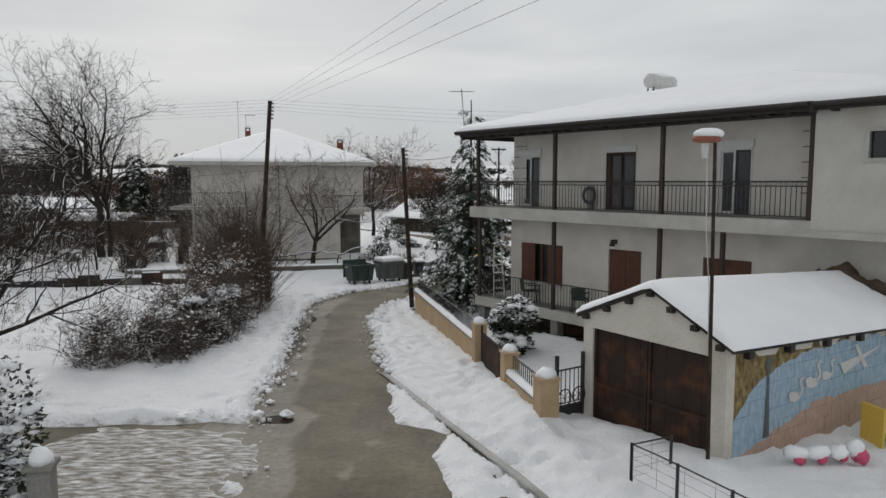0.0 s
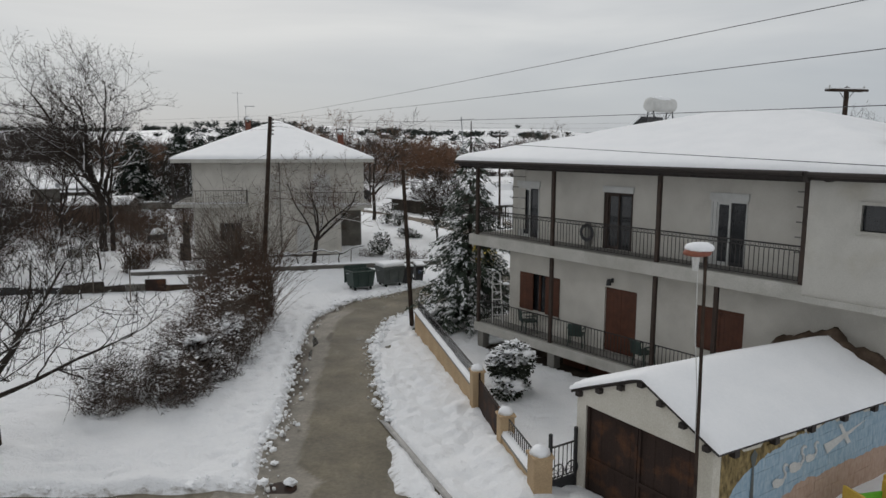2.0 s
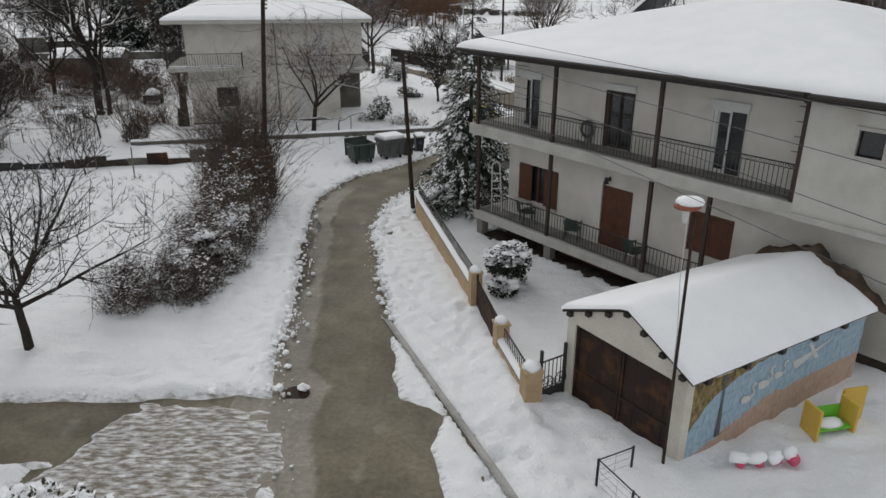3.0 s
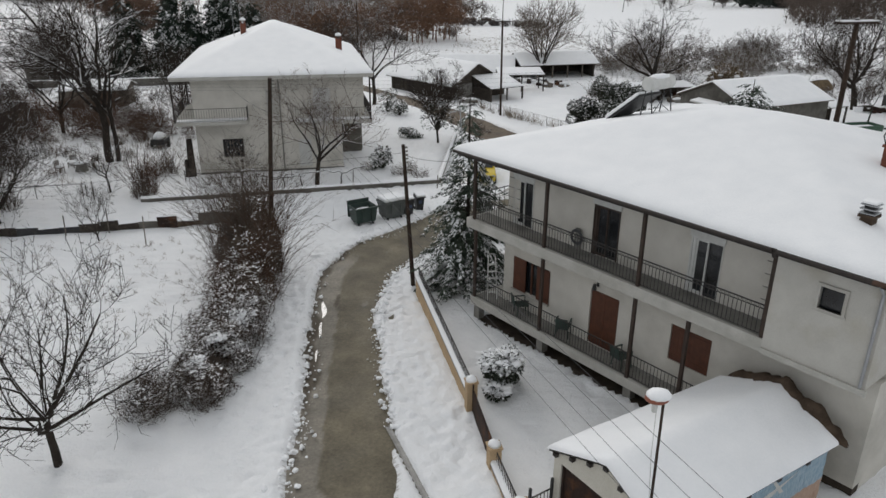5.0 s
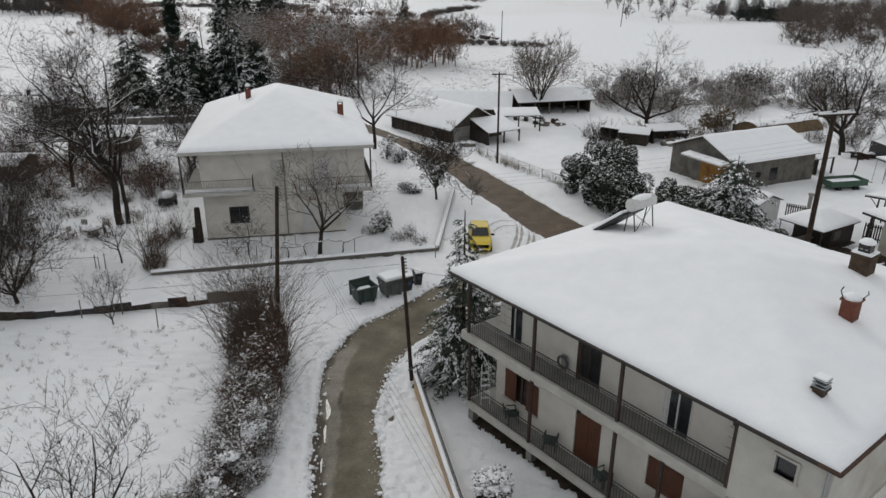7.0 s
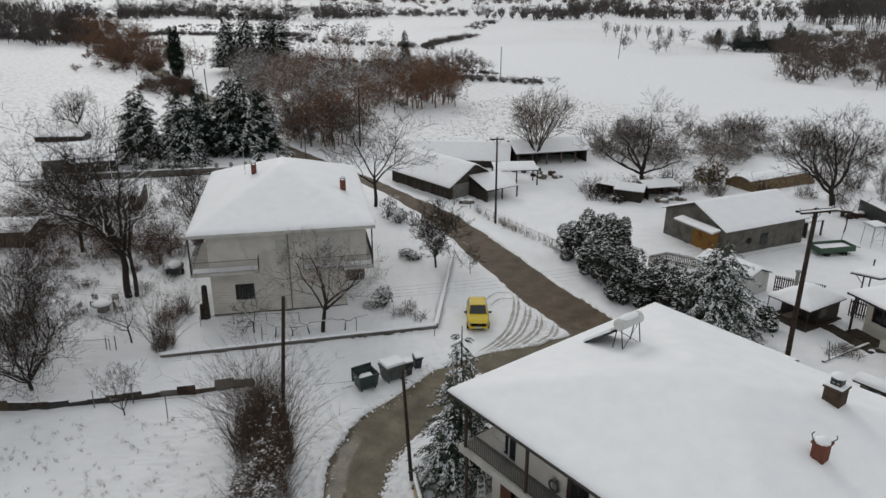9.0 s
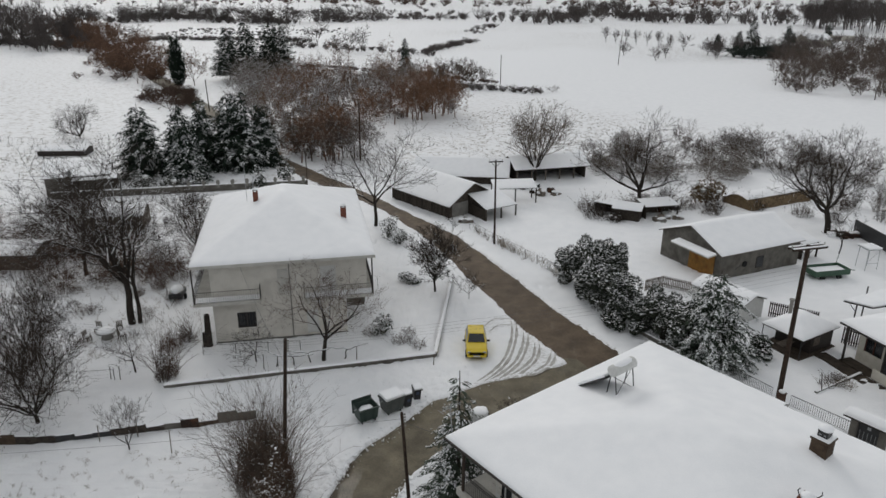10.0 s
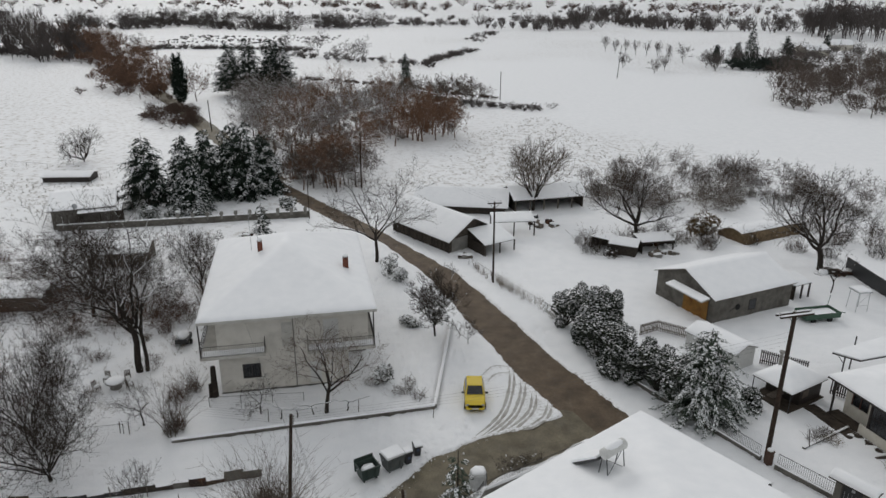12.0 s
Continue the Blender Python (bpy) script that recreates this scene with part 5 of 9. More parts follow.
def wall_run(name, a, b, ztop, thick, mat, label, rail=True, snow=0.1, rail_top=0.5):
    """A garden wall between two plan points, level on top, with snow and a railing."""
    a, b = Vector((*a, 0)), Vector((*b, 0))
    d = b - a
    ln, ang = d.length, math.degrees(math.atan2(d.y, d.x))
    t = thing(name, pose(a.x, a.y, 0, 0, 0, ang), label, "wall")
    zb = min(gz(a.x, a.y), gz(b.x, b.y)) - 0.2
    part("wall_body", Geo().box(0, ln, -thick / 2, thick / 2, zb, ztop), mat, t, bevel=0.01)
    part("coping", Geo().box(-0.01, ln + 0.01, -thick / 2 - 0.03, thick / 2 + 0.03, ztop, ztop + 0.05), "concrete", t)
    if snow:
        g = Geo()
        n = max(4, int(ln / 0.25))
        for k in range(n):
            x0, x1 = ln * k / n, ln * (k + 1) / n
            h0, h1 = (snow * (0.75 + 0.5 * float(lattice(x, ztop * 7, 0.6, 4))) for x in (x0, x1))
            w = thick / 2 + 0.02
            g.add([(x0, -w, ztop + 0.05), (x1, -w, ztop + 0.05), (x1, -w * 0.75, ztop + 0.05 + h1), (x0, -w * 0.75, ztop + 0.05 + h0), (x1, w * 0.75, ztop + 0.05 + h1), (x0, w * 0.75, ztop + 0.05 + h0), (x1, w, ztop + 0.05), (x0, w, ztop + 0.05)], [(0, 1, 2, 3), (3, 2, 4, 5), (5, 4, 6, 7)])
        part("snow_cap", g, "snow", t, smooth=True)
    if rail:
        railing(t, (0.1, 0.02), (ln - 0.1, 0.02), ztop + 0.02, ztop + rail_top, 0.13)
    return t


wall_run("garden_wall", (-1.02, 27.9), (0.97, 19.05), 1.0, 0.22, "beige", "low beige garden wall with snow and iron railing")
wall_run("garden_wall", (1.53, 15.48), (1.95, 13.58), 1.06, 0.22, "beige", "short beige garden wall with snow and iron railing", rail_top=0.45)
capped_pillar(0.99, 18.85, 0.4, 1.52)
capped_pillar(1.51, 15.65, 0.45, 1.52)
capped_pillar(2.0, 13.32, 0.5, 1.6, 0.4)
wall_run("garden_wall", (-1.02, 27.95), (3.0, 36.2), 0.55, 0.22, "concrete", "low garden wall with railing beside the lane bend", rail_top=0.6)
wall_run("garden_wall", (3.0, 36.2), (11.6, 41.4), 0.4, 0.22, "concrete", "low garden wall with snowy iron railing along lane", rail_top=0.6)


def sheet_gate():
    a, b = Vector((1.05, 18.64, 0)), Vector((1.5, 15.86, 0))
    d = b - a
    t = thing("sheet_gate", pose(a.x, a.y, gz(a.x, a.y), 0, 0, math.degrees(math.atan2(d.y, d.x))), "brown sheet-metal sliding gate leaning in the wall", "gate")
    ln = d.length
    part("leaf", Geo().box(0, ln, -0.02, 0.02, 0.08, 0.95), "rust", t, "rusty brown sheet")
    part("gate_frame", Geo().tube((0, 0, 0.95), (ln, 0, 1.05), 0.03, None, 6).tube((0, 0, 0.0), (0, 0, 1.15), 0.03, None, 6).tube((ln, 0, 0), (ln, 0, 1.15), 0.03, None, 6), "rust", t)


sheet_gate()


def iron_gate():
    a, b = Vector((2.22, 13.42, 0)), Vector((2.8, 13.8, 0))
    d = b - a
    z = gz(2.5, 13.6) + 0.12
    t = thing("iron_gate", pose(a.x, a.y, z, 0, 0, math.degrees(math.atan2(d.y, d.x))), "black iron gate with a wheel ornament", "gate")
    ln = d.length
    railing(t, (0, 0), (ln, 0), 0.3, 1.05, 0.11, name="bars")
    for x in (0.0, ln):
        part("gate_post", Geo().box(x - 0.03, x + 0.03, -0.03, 0.03, -0.1, 1.35), "blackmetal", t)
    part("kick_plate", Geo().box(0, ln, -0.015, 0.015, 0.02, 0.34), "blackmetal", t)
    g = Geo()
    for cx in (0.18, 0.56):
        pts = [(cx + 0.17 * math.cos(q), -0.04, 0.5 + 0.17 * math.sin(q)) for q in np.linspace(0, 2 * math.pi, 17)]
        g.path(pts, 0.014, 5)
        for k in range(4):
            q = k * math.pi / 4
            g.tube((cx + 0.17 * math.cos(q), -0.04, 0.5 + 0.17 * math.sin(q)), (cx - 0.17 * math.cos(q), -0.04, 0.5 - 0.17 * math.sin(q)), 0.006, None, 4)
    part("wheel_ornament", g, "blackmetal", t)


iron_gate()


def mesh_fence(name, pts, height, label, post_step=1.2, cat="fence", mat="blackmetal", wire=0.1, tilt=0.0):
    """Posts, a top rail and wire netting along plan points."""
    t = thing(name, Matrix(), label, cat)
    wires = Geo()
    for (ax, ay), (bx, by) in zip(pts, pts[1:]):
        ln = math.hypot(bx - ax, by - ay)
        n = max(1, round(ln / post_step))
        for k in range(n + 1):
            x, y = ax + (bx - ax) * k / n, ay + (by - ay) * k / n
            z = gz(x, y)
            part("fence_post", Geo().tube((x, y, z - 0.1), (x + tilt * random.uniform(-1, 1), y, z + height), 0.025, None, 6), mat, t)
        m = max(2, int(ln / wire))
        seg = []
        for k in range(m):
            x, y = ax + (bx - ax) * k / m, ay + (by - ay) * k / m
            x2, y2 = ax + (bx - ax) * (k + 1) / m, ay + (by - ay) * (k + 1) / m
            z, z2 = gz(x, y), gz(x2, y2)
            seg.append((x, y, z + 0.1, x, y, z + height - 0.03, 0.003, 0.003))
            for q in (0.12, 0.35, 0.6, 0.85):
                seg.append((x, y, z + height * q, x2, y2, z2 + height * q, 0.003, 0.003))
            seg.append((x, y, z + height - 0.02, x2, y2, z2 + height - 0.02, 0.016, 0.016))
        wires.tubes(seg, 3)
    part("netting", wires, mat, t, "wire netting")
    return t


mesh_fence("wire_fence", [(3.7, 11.05), (2.95, 10.64), (4.6, 7.0)], 0.62, "low black tube fence standing in snow", 0.9, wire=0.5)


# ---- toys by the mural ----
def toys():
    t = thing("toddler_slide", G1 @ pose(3.2, -0.8, 0.6, 0, 0, -20), "yellow and green plastic play set half in snow", "toy")
    for x in (0.0, 0.9):
        part("side_panel", Geo().prism([(-0.03, -0.25), (0.03, -0.25), (0.03, 0.25), (-0.03, 0.25)], 0, 0.8), "sand_paint", t, "yellow plastic side", bevel=0.02).location.x = x
    part("deck", Geo().box(0.06, 0.84, -0.2, 0.2, 0.25, 0.3).box(0.06, 0.84, 0.18, 0.22, 0.3, 0.6), "green_plastic", t, "green plastic deck", bevel=0.01)
    part("chute", Geo().box(0.96, 1.7, -0.22, 0.22, 0.1, 0.15, pose(0, 0, 0.15, 0, 14, 0)), "green_plastic", t, bevel=0.01)
    part("back_panel", Geo().box(1.0, 1.6, 0.3, 0.36, 0.0, 0.85), "sand_paint", t, "yellow plastic back", bevel=0.02)
    part("snow_cap", Geo().ball((0.45, 0, 0.3), 0.35, 0.18, 0.1, 4, 0.2, flat=0.0), "snow", t, smooth=True)
    for k, (x, y) in enumerate(((0.95, -0.75), (1.25, -0.95), (1.62, -1.1), (1.95, -1.2))):
        p = G1 @ Vector((x, y, 0))
        q = thing("ride_on_toy", pose(p.x, p.y, gz(p.x, p.y) + 0.1, 0, 0, 30 * k), "pink plastic toy buried under a snow cap", "toy", "buried toys")
        z = (0.8, 0.75, 0.7, 1.25)[k]
        part("body", Geo().ball((0, 0, 0.1), 0.13 * z, 0.11 * z, 0.11 * z, k, 0.25), "pink_plastic", q, smooth=True)
        part("snow_cap", Geo().ball((0.02 * k - 0.03, 0.07, 0.16 + 0.03 * z), 0.24 if k < 3 else 0.13, 0.16, 0.13 * z, k + 5, 0.5), "snow", q, smooth=True)


toys()


# ---- poles and wires ----
def wood_pole(x, y, top_xy, h, label, arm=None, r=0.12, span=0.75):
    z = gz(x, y)
    t = thing("utility_pole", pose(x, y, z), label, "utility pole")
    tx, ty = top_xy[0] - x, top_xy[1] - y
    part("shaft", Geo().tube((0, 0, -0.2), (tx, ty, h), r, r * 0.72, 10), "pole", t)
    if arm:
        a = math.radians(arm)
        c, s = math.cos(a), math.sin(a)
        zt = h - 0.18
        for off in ((0.0,) if span < 1 else (-0.2, 0.2)):
            part("crossarm", Geo().box(-span, span, off - 0.06, off + 0.06, zt - 0.06, zt + 0.06, pose(tx, ty, 0, 0, 0, arm)), "pole", t)
            part("snow_cap", Geo().box(0.01 - span, span - 0.01, off - 0.055, off + 0.055, zt + 0.062, zt + 0.13, pose(tx, ty, 0, 0, 0, arm)), "snow", t, bevel=0.015)
        for k in (0.07 - span, 0.0, span - 0.07):
            part("insulator", Geo().tube((tx + k * c, ty + k * s, zt + 0.06), (tx + k * c, ty + k * s, zt + 0.26), 0.035, 0.05, 8), "white", t)
        part("brace", Geo().tube((tx + 0.5 * c, ty + 0.5 * s, zt - 0.06), (tx * 0.95, ty * 0.95, zt - 0.6), 0.02, None, 5).tube((tx - 0.5 * c, ty - 0.5 * s, zt - 0.06), (tx * 0.95, ty * 0.95, zt - 0.6), 0.02, None, 5), "blackmetal", t)
    else:
        for k in range(5):
            f = (h - 0.12 - 0.16 * k) / h
            part("insulator", Geo().tube((tx * f, ty * f, h * f), (tx * f + 0.17, ty * f + 0.05, h * f), 0.04, None, 8), "concrete", t)
    return t


wood_pole(-8.6, 32.6, (-7.67, 31.67), 9.0, "leaning dark wooden power pole with stacked insulators")
wood_pole(-1.27, 28.8, (-1.61, 28.5), 6.65, "shorter weathered wooden pole beside the garden wall", r=0.1)
wood_pole(22.5, 40.1, (22.64, 40.39), 11.2, "tall dark wooden pole with double crossarm and insulators", arm=15, r=0.175, span=1.25)
wood_pole(5.7, 71.3, (5.6, 71.3), 9.4, "wooden pole with crossarm beside the village road", arm=10, r=0.12)
wood_pole(-13.2, 109.6, (-13.1, 109.6), 9.4, "far wooden pole with crossarm", arm=0)
wood_pole(-51.5, 154.7, (-51.7, 154.7), 7.1, "far wooden pole with crossarm by the bridge", arm=0)
wood_pole(-18.7, 93.9, (-18.7, 93.9), 5.4, "thin grey pole at the garden corner", r=0.07)
wood_pole(15.7, 203.1, (15.7, 203.1), 8.0, "far wooden pole standing in scrub", arm=0)
wood_pole(60.4, 253.4, (61.0, 253.4), 11.5, "far leaning pole alone in the snowy field")
wood_pole(10.8, -14.1, (10.8, -14.1), 9.2, "wooden power pole behind the viewpoint")


def wire(a, b, sag, r=0.0035, label="thin power cable hanging between poles"):
    a, b = Vector(a), Vector(b)
    pts = []
    for k in range(25):
        f = k / 24
        p = a.lerp(b, f)
        p.z -= sag * 4 * f * (1 - f)
        pts.append(p)
    tagged(part("power_cable", Geo().path(pts, r, 5), "cable"), label, "cable", "power cables")


for k in range(5):
    z = 9.0 - 0.15 * k
    if k < 4:
        wire((-7.65, 31.65, z), (10.7, -14.0, (9.0, 8.5, 7.95, 7.35)[k]), 0.2, 0.0034)
    wire((-7.65, 31.65, z), (-75, 44, z - 0.2), 0.5)
    if k < 4:
        wire((-7.65, 31.65, z), (22.6, 40.3, 9.6 - 0.3 * k), 0.5)
wire((-7.8, 31.8, 7.4), (-14.5, 47.2, 6.5), 0.3, 0.008)
wire((-1.6, 28.5, 6.4), (-40, 27, 4.2), 0.5, 0.006)
wire((-1.6, 28.5, 6.3), (0.6, 27.2, 6.4), 0.1, 0.008)
for k in range(3):
    wire((5.6 + (k - 1) * 0.68, 71.3, 8.85), (-13.1 + (k - 1) * 0.68, 109.6, 8.6), 0.8)


# ---- trees ----
def grow_tree(rng, height, trunk_r, forks=4, upright=0.5, crook=0.25, levels=4, density=1.0, fork_at=0.25, lean=(0, 0), reach=1.0, steps=(5, 7, 6, 4, 2)):
    """Branch segments of a bare tree: rows of p0, p1, r0, r1 and the level."""
    out = []
    count = (0, 7, 7, 6)

    def limb(p, d, length, r, level):
        n = steps[level]
        q, node = p.copy(), []
        bend = Vector((rng.gauss(0, 1), rng.gauss(0, 1), rng.gauss(0, 0.5))) * crook * 0.12
        for i in range(n):
            jit = Vector((rng.gauss(0, 1), rng.gauss(0, 1), rng.gauss(0, 0.7))) * crook * (0.3 if level == 0 else 0.75)
            rise = upright * (0.12 if level == 1 else 0.07) if level else 0.08
            d = (d + jit + bend + Vector((0, 0, rise))).normalized()
            e = q + d * length / n
            taper = 0.3 if level == 0 else 0.72
            out.append((*q, *e, r * (1 - taper * i / n), r * (1 - taper * (i + 1) / n), level))
            q = e
            node.append((q.copy(), d.copy(), r * (1 - taper * (i + 1) / n)))
        if level >= levels:
            return
        if level == 0:
            for j in range(forks):
                a = 2 * math.pi * (j + rng.uniform(-0.25, 0.25)) / forks
                s = Vector((math.cos(a), math.sin(a), rng.uniform(-0.15, 0.25)))
                up = 0.35 + 0.75 * upright + (0.7 if j == 0 else 0)
                at_ = node[-1] if j % 2 == 0 or fork_at < 0.15 else node[-2]
                limb(at_[0], (d * up + s * rng.uniform(0.7, 1.0) * reach).normalized(), height * rng.uniform(0.42, 0.56), r * rng.uniform(0.42, 0.58), 1)
            return
        k = max(2, int(round(count[level] * density)))
        for j in range(k):
            f = 0.18 + 0.82 * (j + rng.random()) / k
            node_p, node_d, node_r = node[min(n - 1, int(f * n))]
            s = Vector((rng.gauss(0, 1), rng.gauss(0, 1), rng.gauss(0.15 + 0.3 * upright, 0.5)))
            s = (s - node_d * s.dot(node_d)).normalized()
            limb(node_p, (node_d * rng.uniform(0.5, 0.9) + s * 0.9).normalized(), length * rng.uniform(0.42, 0.74) * (1.15 - 0.45 * f) * (1.0, 1.0, 0.95, 0.8)[level], node_r * 0.62, level + 1)

    limb(Vector((0, 0, -0.15)), Vector((lean[0], lean[1], 1)).normalized(), height * fork_at + 0.15, trunk_r, 0)
    s = np.array(out)
    s[:, :6] *= np.array([1, 1, height / s[:, 5].max()] * 2)
    return s


def across(rng, n):
    return np.array([(rng.gauss(0, 1), rng.gauss(0, 1), rng.gauss(0, 0.8)) for _ in range(n)]).reshape(-1, 3)


def bare_tree(name, m, rng, height, trunk_r, label, category="tree", snow=0.5, twig="twig", group="", twig_r=0.009, **kw):
    s = grow_tree(rng, height, trunk_r, **kw)
    t = thing(name, m, label, category, group)
    s[:, 6:8] = np.maximum(s[:, 6:8], twig_r)
    lv = s[:, 8]
    part("trunk", Geo().tubes(s[lv <= 1, :8], 7), "bark", t, smooth=True)
    fine = s[lv == 4]
    g = Geo().tubes(s[(lv == 2) | (lv == 3), :8], 3)
    g.spikes(fine[:, :3], fine[:, 3:6] - fine[:, :3], np.full(len(fine), twig_r * 1.1), across(rng, len(fine)))
    tagged(part("crown", g, twig, t, "bare winter branches"), kind="stuff")
    if snow:
        d = s[:, 3:6] - s[:, :3]
        flat = np.linalg.norm(d[:, :2], axis=1) / np.maximum(np.linalg.norm(d, axis=1), 1e-6)
        luck = np.array([rng.random() for _ in s])
        w = s[(flat > 0.4) & (luck < snow * np.array([1.0, 1.15, 0.8, 0.4, 0.0])[lv.astype(int)])].copy()
        if len(w):
            r = np.maximum((w[:, 6] + w[:, 7]) / 2, 0.01)
            w[:, 2] += r * 0.55
            w[:, 5] += r * 0.55
            w[:, 6:8] = np.clip(r * 0.75, 0.006, 0.07)[:, None]
            tagged(part("snow_cover", Geo().tubes(w[:, :8], 3), "snow", t, "snow lying along the branches", smooth=True), kind="stuff")
    return t


def thicket(name, m, rng, stems, height, spread, label, twig="redtwig", snow=0.3, group="", category="bush", lean=0.35, tangle=1500, body=0.7, w=0.006):
    """A many-stemmed leafless bush: arching shoots out of a tangle of fine twigs."""
    t = thing(name, m, label, category, group)
    seg, P, D, W = [], [], [], []
    for i in range(stems):
        a, r = rng.uniform(0, 2 * math.pi), spread * 0.5 * math.sqrt(rng.random())
        p = Vector((r * math.cos(a), r * math.sin(a), -0.1))
        d = Vector((math.cos(a) * lean * rng.random() + rng.gauss(0, 0.15), math.sin(a) * lean * rng.random() + rng.gauss(0, 0.15), 1)).normalized()
        ln = height * rng.uniform(0.55, 1.08)
        rad = w * rng.uniform(1.2, 2.2)
        sag = Vector((rng.gauss(0, 0.09), rng.gauss(0, 0.09), -0.05 * rng.random()))
        for k in range(6):
            d = (d + sag + Vector((rng.gauss(0, 0.08), rng.gauss(0, 0.08), 0))).normalized()
            q = p + d * ln / 6
            seg.append((*p, *q, rad * (1 - 0.13 * k), rad * (1 - 0.13 * (k + 1))))
            for _ in range(2):
                dd = (d * 0.8 + Vector((rng.gauss(0, 0.5), rng.gauss(0, 0.5), rng.gauss(0, 0.3)))).normalized() * ln * rng.uniform(0.06, 0.2)
                P.append(q)
                D.append(dd)
                W.append(w)
            p = q
    top = []
    for i in range(tangle):
        v = Vector((rng.gauss(0, 1), rng.gauss(0, 1), abs(rng.gauss(0, 1)))).normalized()
        q = rng.uniform(0.25, 1.0) ** 0.5
        p = Vector((v.x * spread * 0.62 * q, v.y * spread * 0.62 * q, v.z * height * body * q + rng.gauss(0, 0.05)))
        lump = 0.95 + 0.55 * noise.noise(p * 1.3 + Vector((height * 7, spread * 5, 0)))
        p = Vector((p.x * lump, p.y * lump, max(p.z * lump, 0.05)))
        P.append(p)
        D.append(Vector((rng.gauss(0, 1), rng.gauss(0, 1), rng.gauss(0.25, 0.7))).normalized() * rng.uniform(0.12, 0.42))
        W.append(w * rng.uniform(0.9, 1.7))
        if q > 0.6 and noise.noise(p * 1.7 + Vector((spread * 9, 0, height))) > 0.0:
            top.append(p)
    g = Geo().tubes(seg, 3)
    g.spikes(P, D, W, across(rng, len(P)))
    tagged(part("branchwork", g, twig, t, "bare crowded stems"), kind="stuff")
    n = int(len(top) * snow)
    if n:
        rng.shuffle(top)
        SP, SD, SW, SS = [], [], [], []
        for p in top[:n]:
            for _ in range(rng.choice((1, 1, 2, 5))):
                a, b = rng.uniform(0, 6.28), rng.uniform(0.03, 0.12)
                SP.append(p + Vector((rng.gauss(0, 0.04), rng.gauss(0, 0.04), 0.03)))
                SD.append((math.cos(a) * b, math.sin(a) * b, rng.gauss(0, 0.03)))
                SW.append(b * rng.uniform(0.2, 0.4))
                SS.append((rng.gauss(0, 0.3), rng.gauss(0, 0.3), 1))
        tagged(part("snow_cover", Geo().blades(SP, SD, SW, SS), "snow", t, "snow caught on the twigs"), kind="stuff")
    return t


def conifer(name, m, rng, height, radius, label, droop=0.25, snow=0.55, boughs=200, blade=0.34, skirt=0.04, category="conifer tree", group="", shape=1.0, ragged=0.35, mat="needle", step=0.24, sprays=5):
    """A conifer: trunk, uneven boughs of many needle sprays, and snow lying on the sprays."""
    t = thing(name, m, label, category, group)
    part("trunk", Geo().tube((0, 0, -0.2), (0, 0, height * 0.97), 0.035 * height ** 0.8 * 0.5 + 0.03, 0.02, 8), "bark", t, smooth=True)
    P, D, W, S, SP, SD, SW, limbs = [], [], [], [], [], [], [], []
    for i in range(boughs):
        f = 1 - math.sqrt(1 - (i + rng.random()) / boughs * 0.995)
        z = height * (skirt + (1 - skirt) * f)
        a = i * 2.39996 + rng.gauss(0, 0.35)
        r = (radius * (1 - f) ** shape + 0.08) * rng.uniform(1 - ragged, 1.12) * (0.85 + 0.3 * noise.noise(Vector((math.cos(a) * 1.2, math.sin(a) * 1.2, z * 0.5 + height))))
        fall = droop * rng.uniform(0.6, 1.5)
        n = max(3, int(r / step))
        prev = Vector((0, 0, z))
        turn = rng.gauss(0, 0.25)
        for q in range(1, n + 1):
            s = q / n
            b_ = a + turn * s
            p = Vector((math.cos(b_) * r * s, math.sin(b_) * r * s, z + r * (0.14 * s - fall * s * s) + rng.gauss(0, 0.03)))
            if s < 0.6:
                limbs.append((*prev, *p, 0.018 * (1 - s) + 0.006, 0.006))
            if s > 0.2:
                for _ in range(sprays):
                    ang = b_ + rng.gauss(0, 0.75)
                    b = blade * rng.uniform(0.55, 1.2) * (1.15 - 0.5 * s)
                    dd = Vector((math.cos(ang) * b, math.sin(ang) * b, -b * (fall * 0.9 + rng.uniform(-0.1, 0.5))))
                    root = p + Vector((rng.gauss(0, 0.06), rng.gauss(0, 0.06), rng.gauss(0, 0.05))) * (blade / 0.34)
                    P.append(root)
                    D.append(dd)
                    W.append(b * rng.uniform(0.10, 0.19))
                    S.append((rng.gauss(0, 0.5), rng.gauss(0, 0.5), 1))
                    if s > 0.45 and noise.noise(root * (0.9 / (0.4 + blade)) + Vector((height, radius, 0))) > 0.28 - 0.62 * snow and rng.random() < 0.75:
                        SP.append(root + Vector((0, 0, 0.04)))
                        SD.append(dd * rng.uniform(0.5, 0.9))
                        SW.append(b * rng.uniform(0.13, 0.25))
            prev = p
    tagged(part("bough", Geo().tubes(limbs, 3), "bark", t), kind="stuff")
    tagged(part("foliage", Geo().blades(P, D, W, S), mat, t, "dark green needle sprays"), kind="stuff")
    if SP:
        tagged(part("snow_cover", Geo().blades(SP, SD, SW, [(0.1, 0.1, 1)] * len(SP)), "snow", t, "snow lying on the boughs"), kind="stuff")
    return t


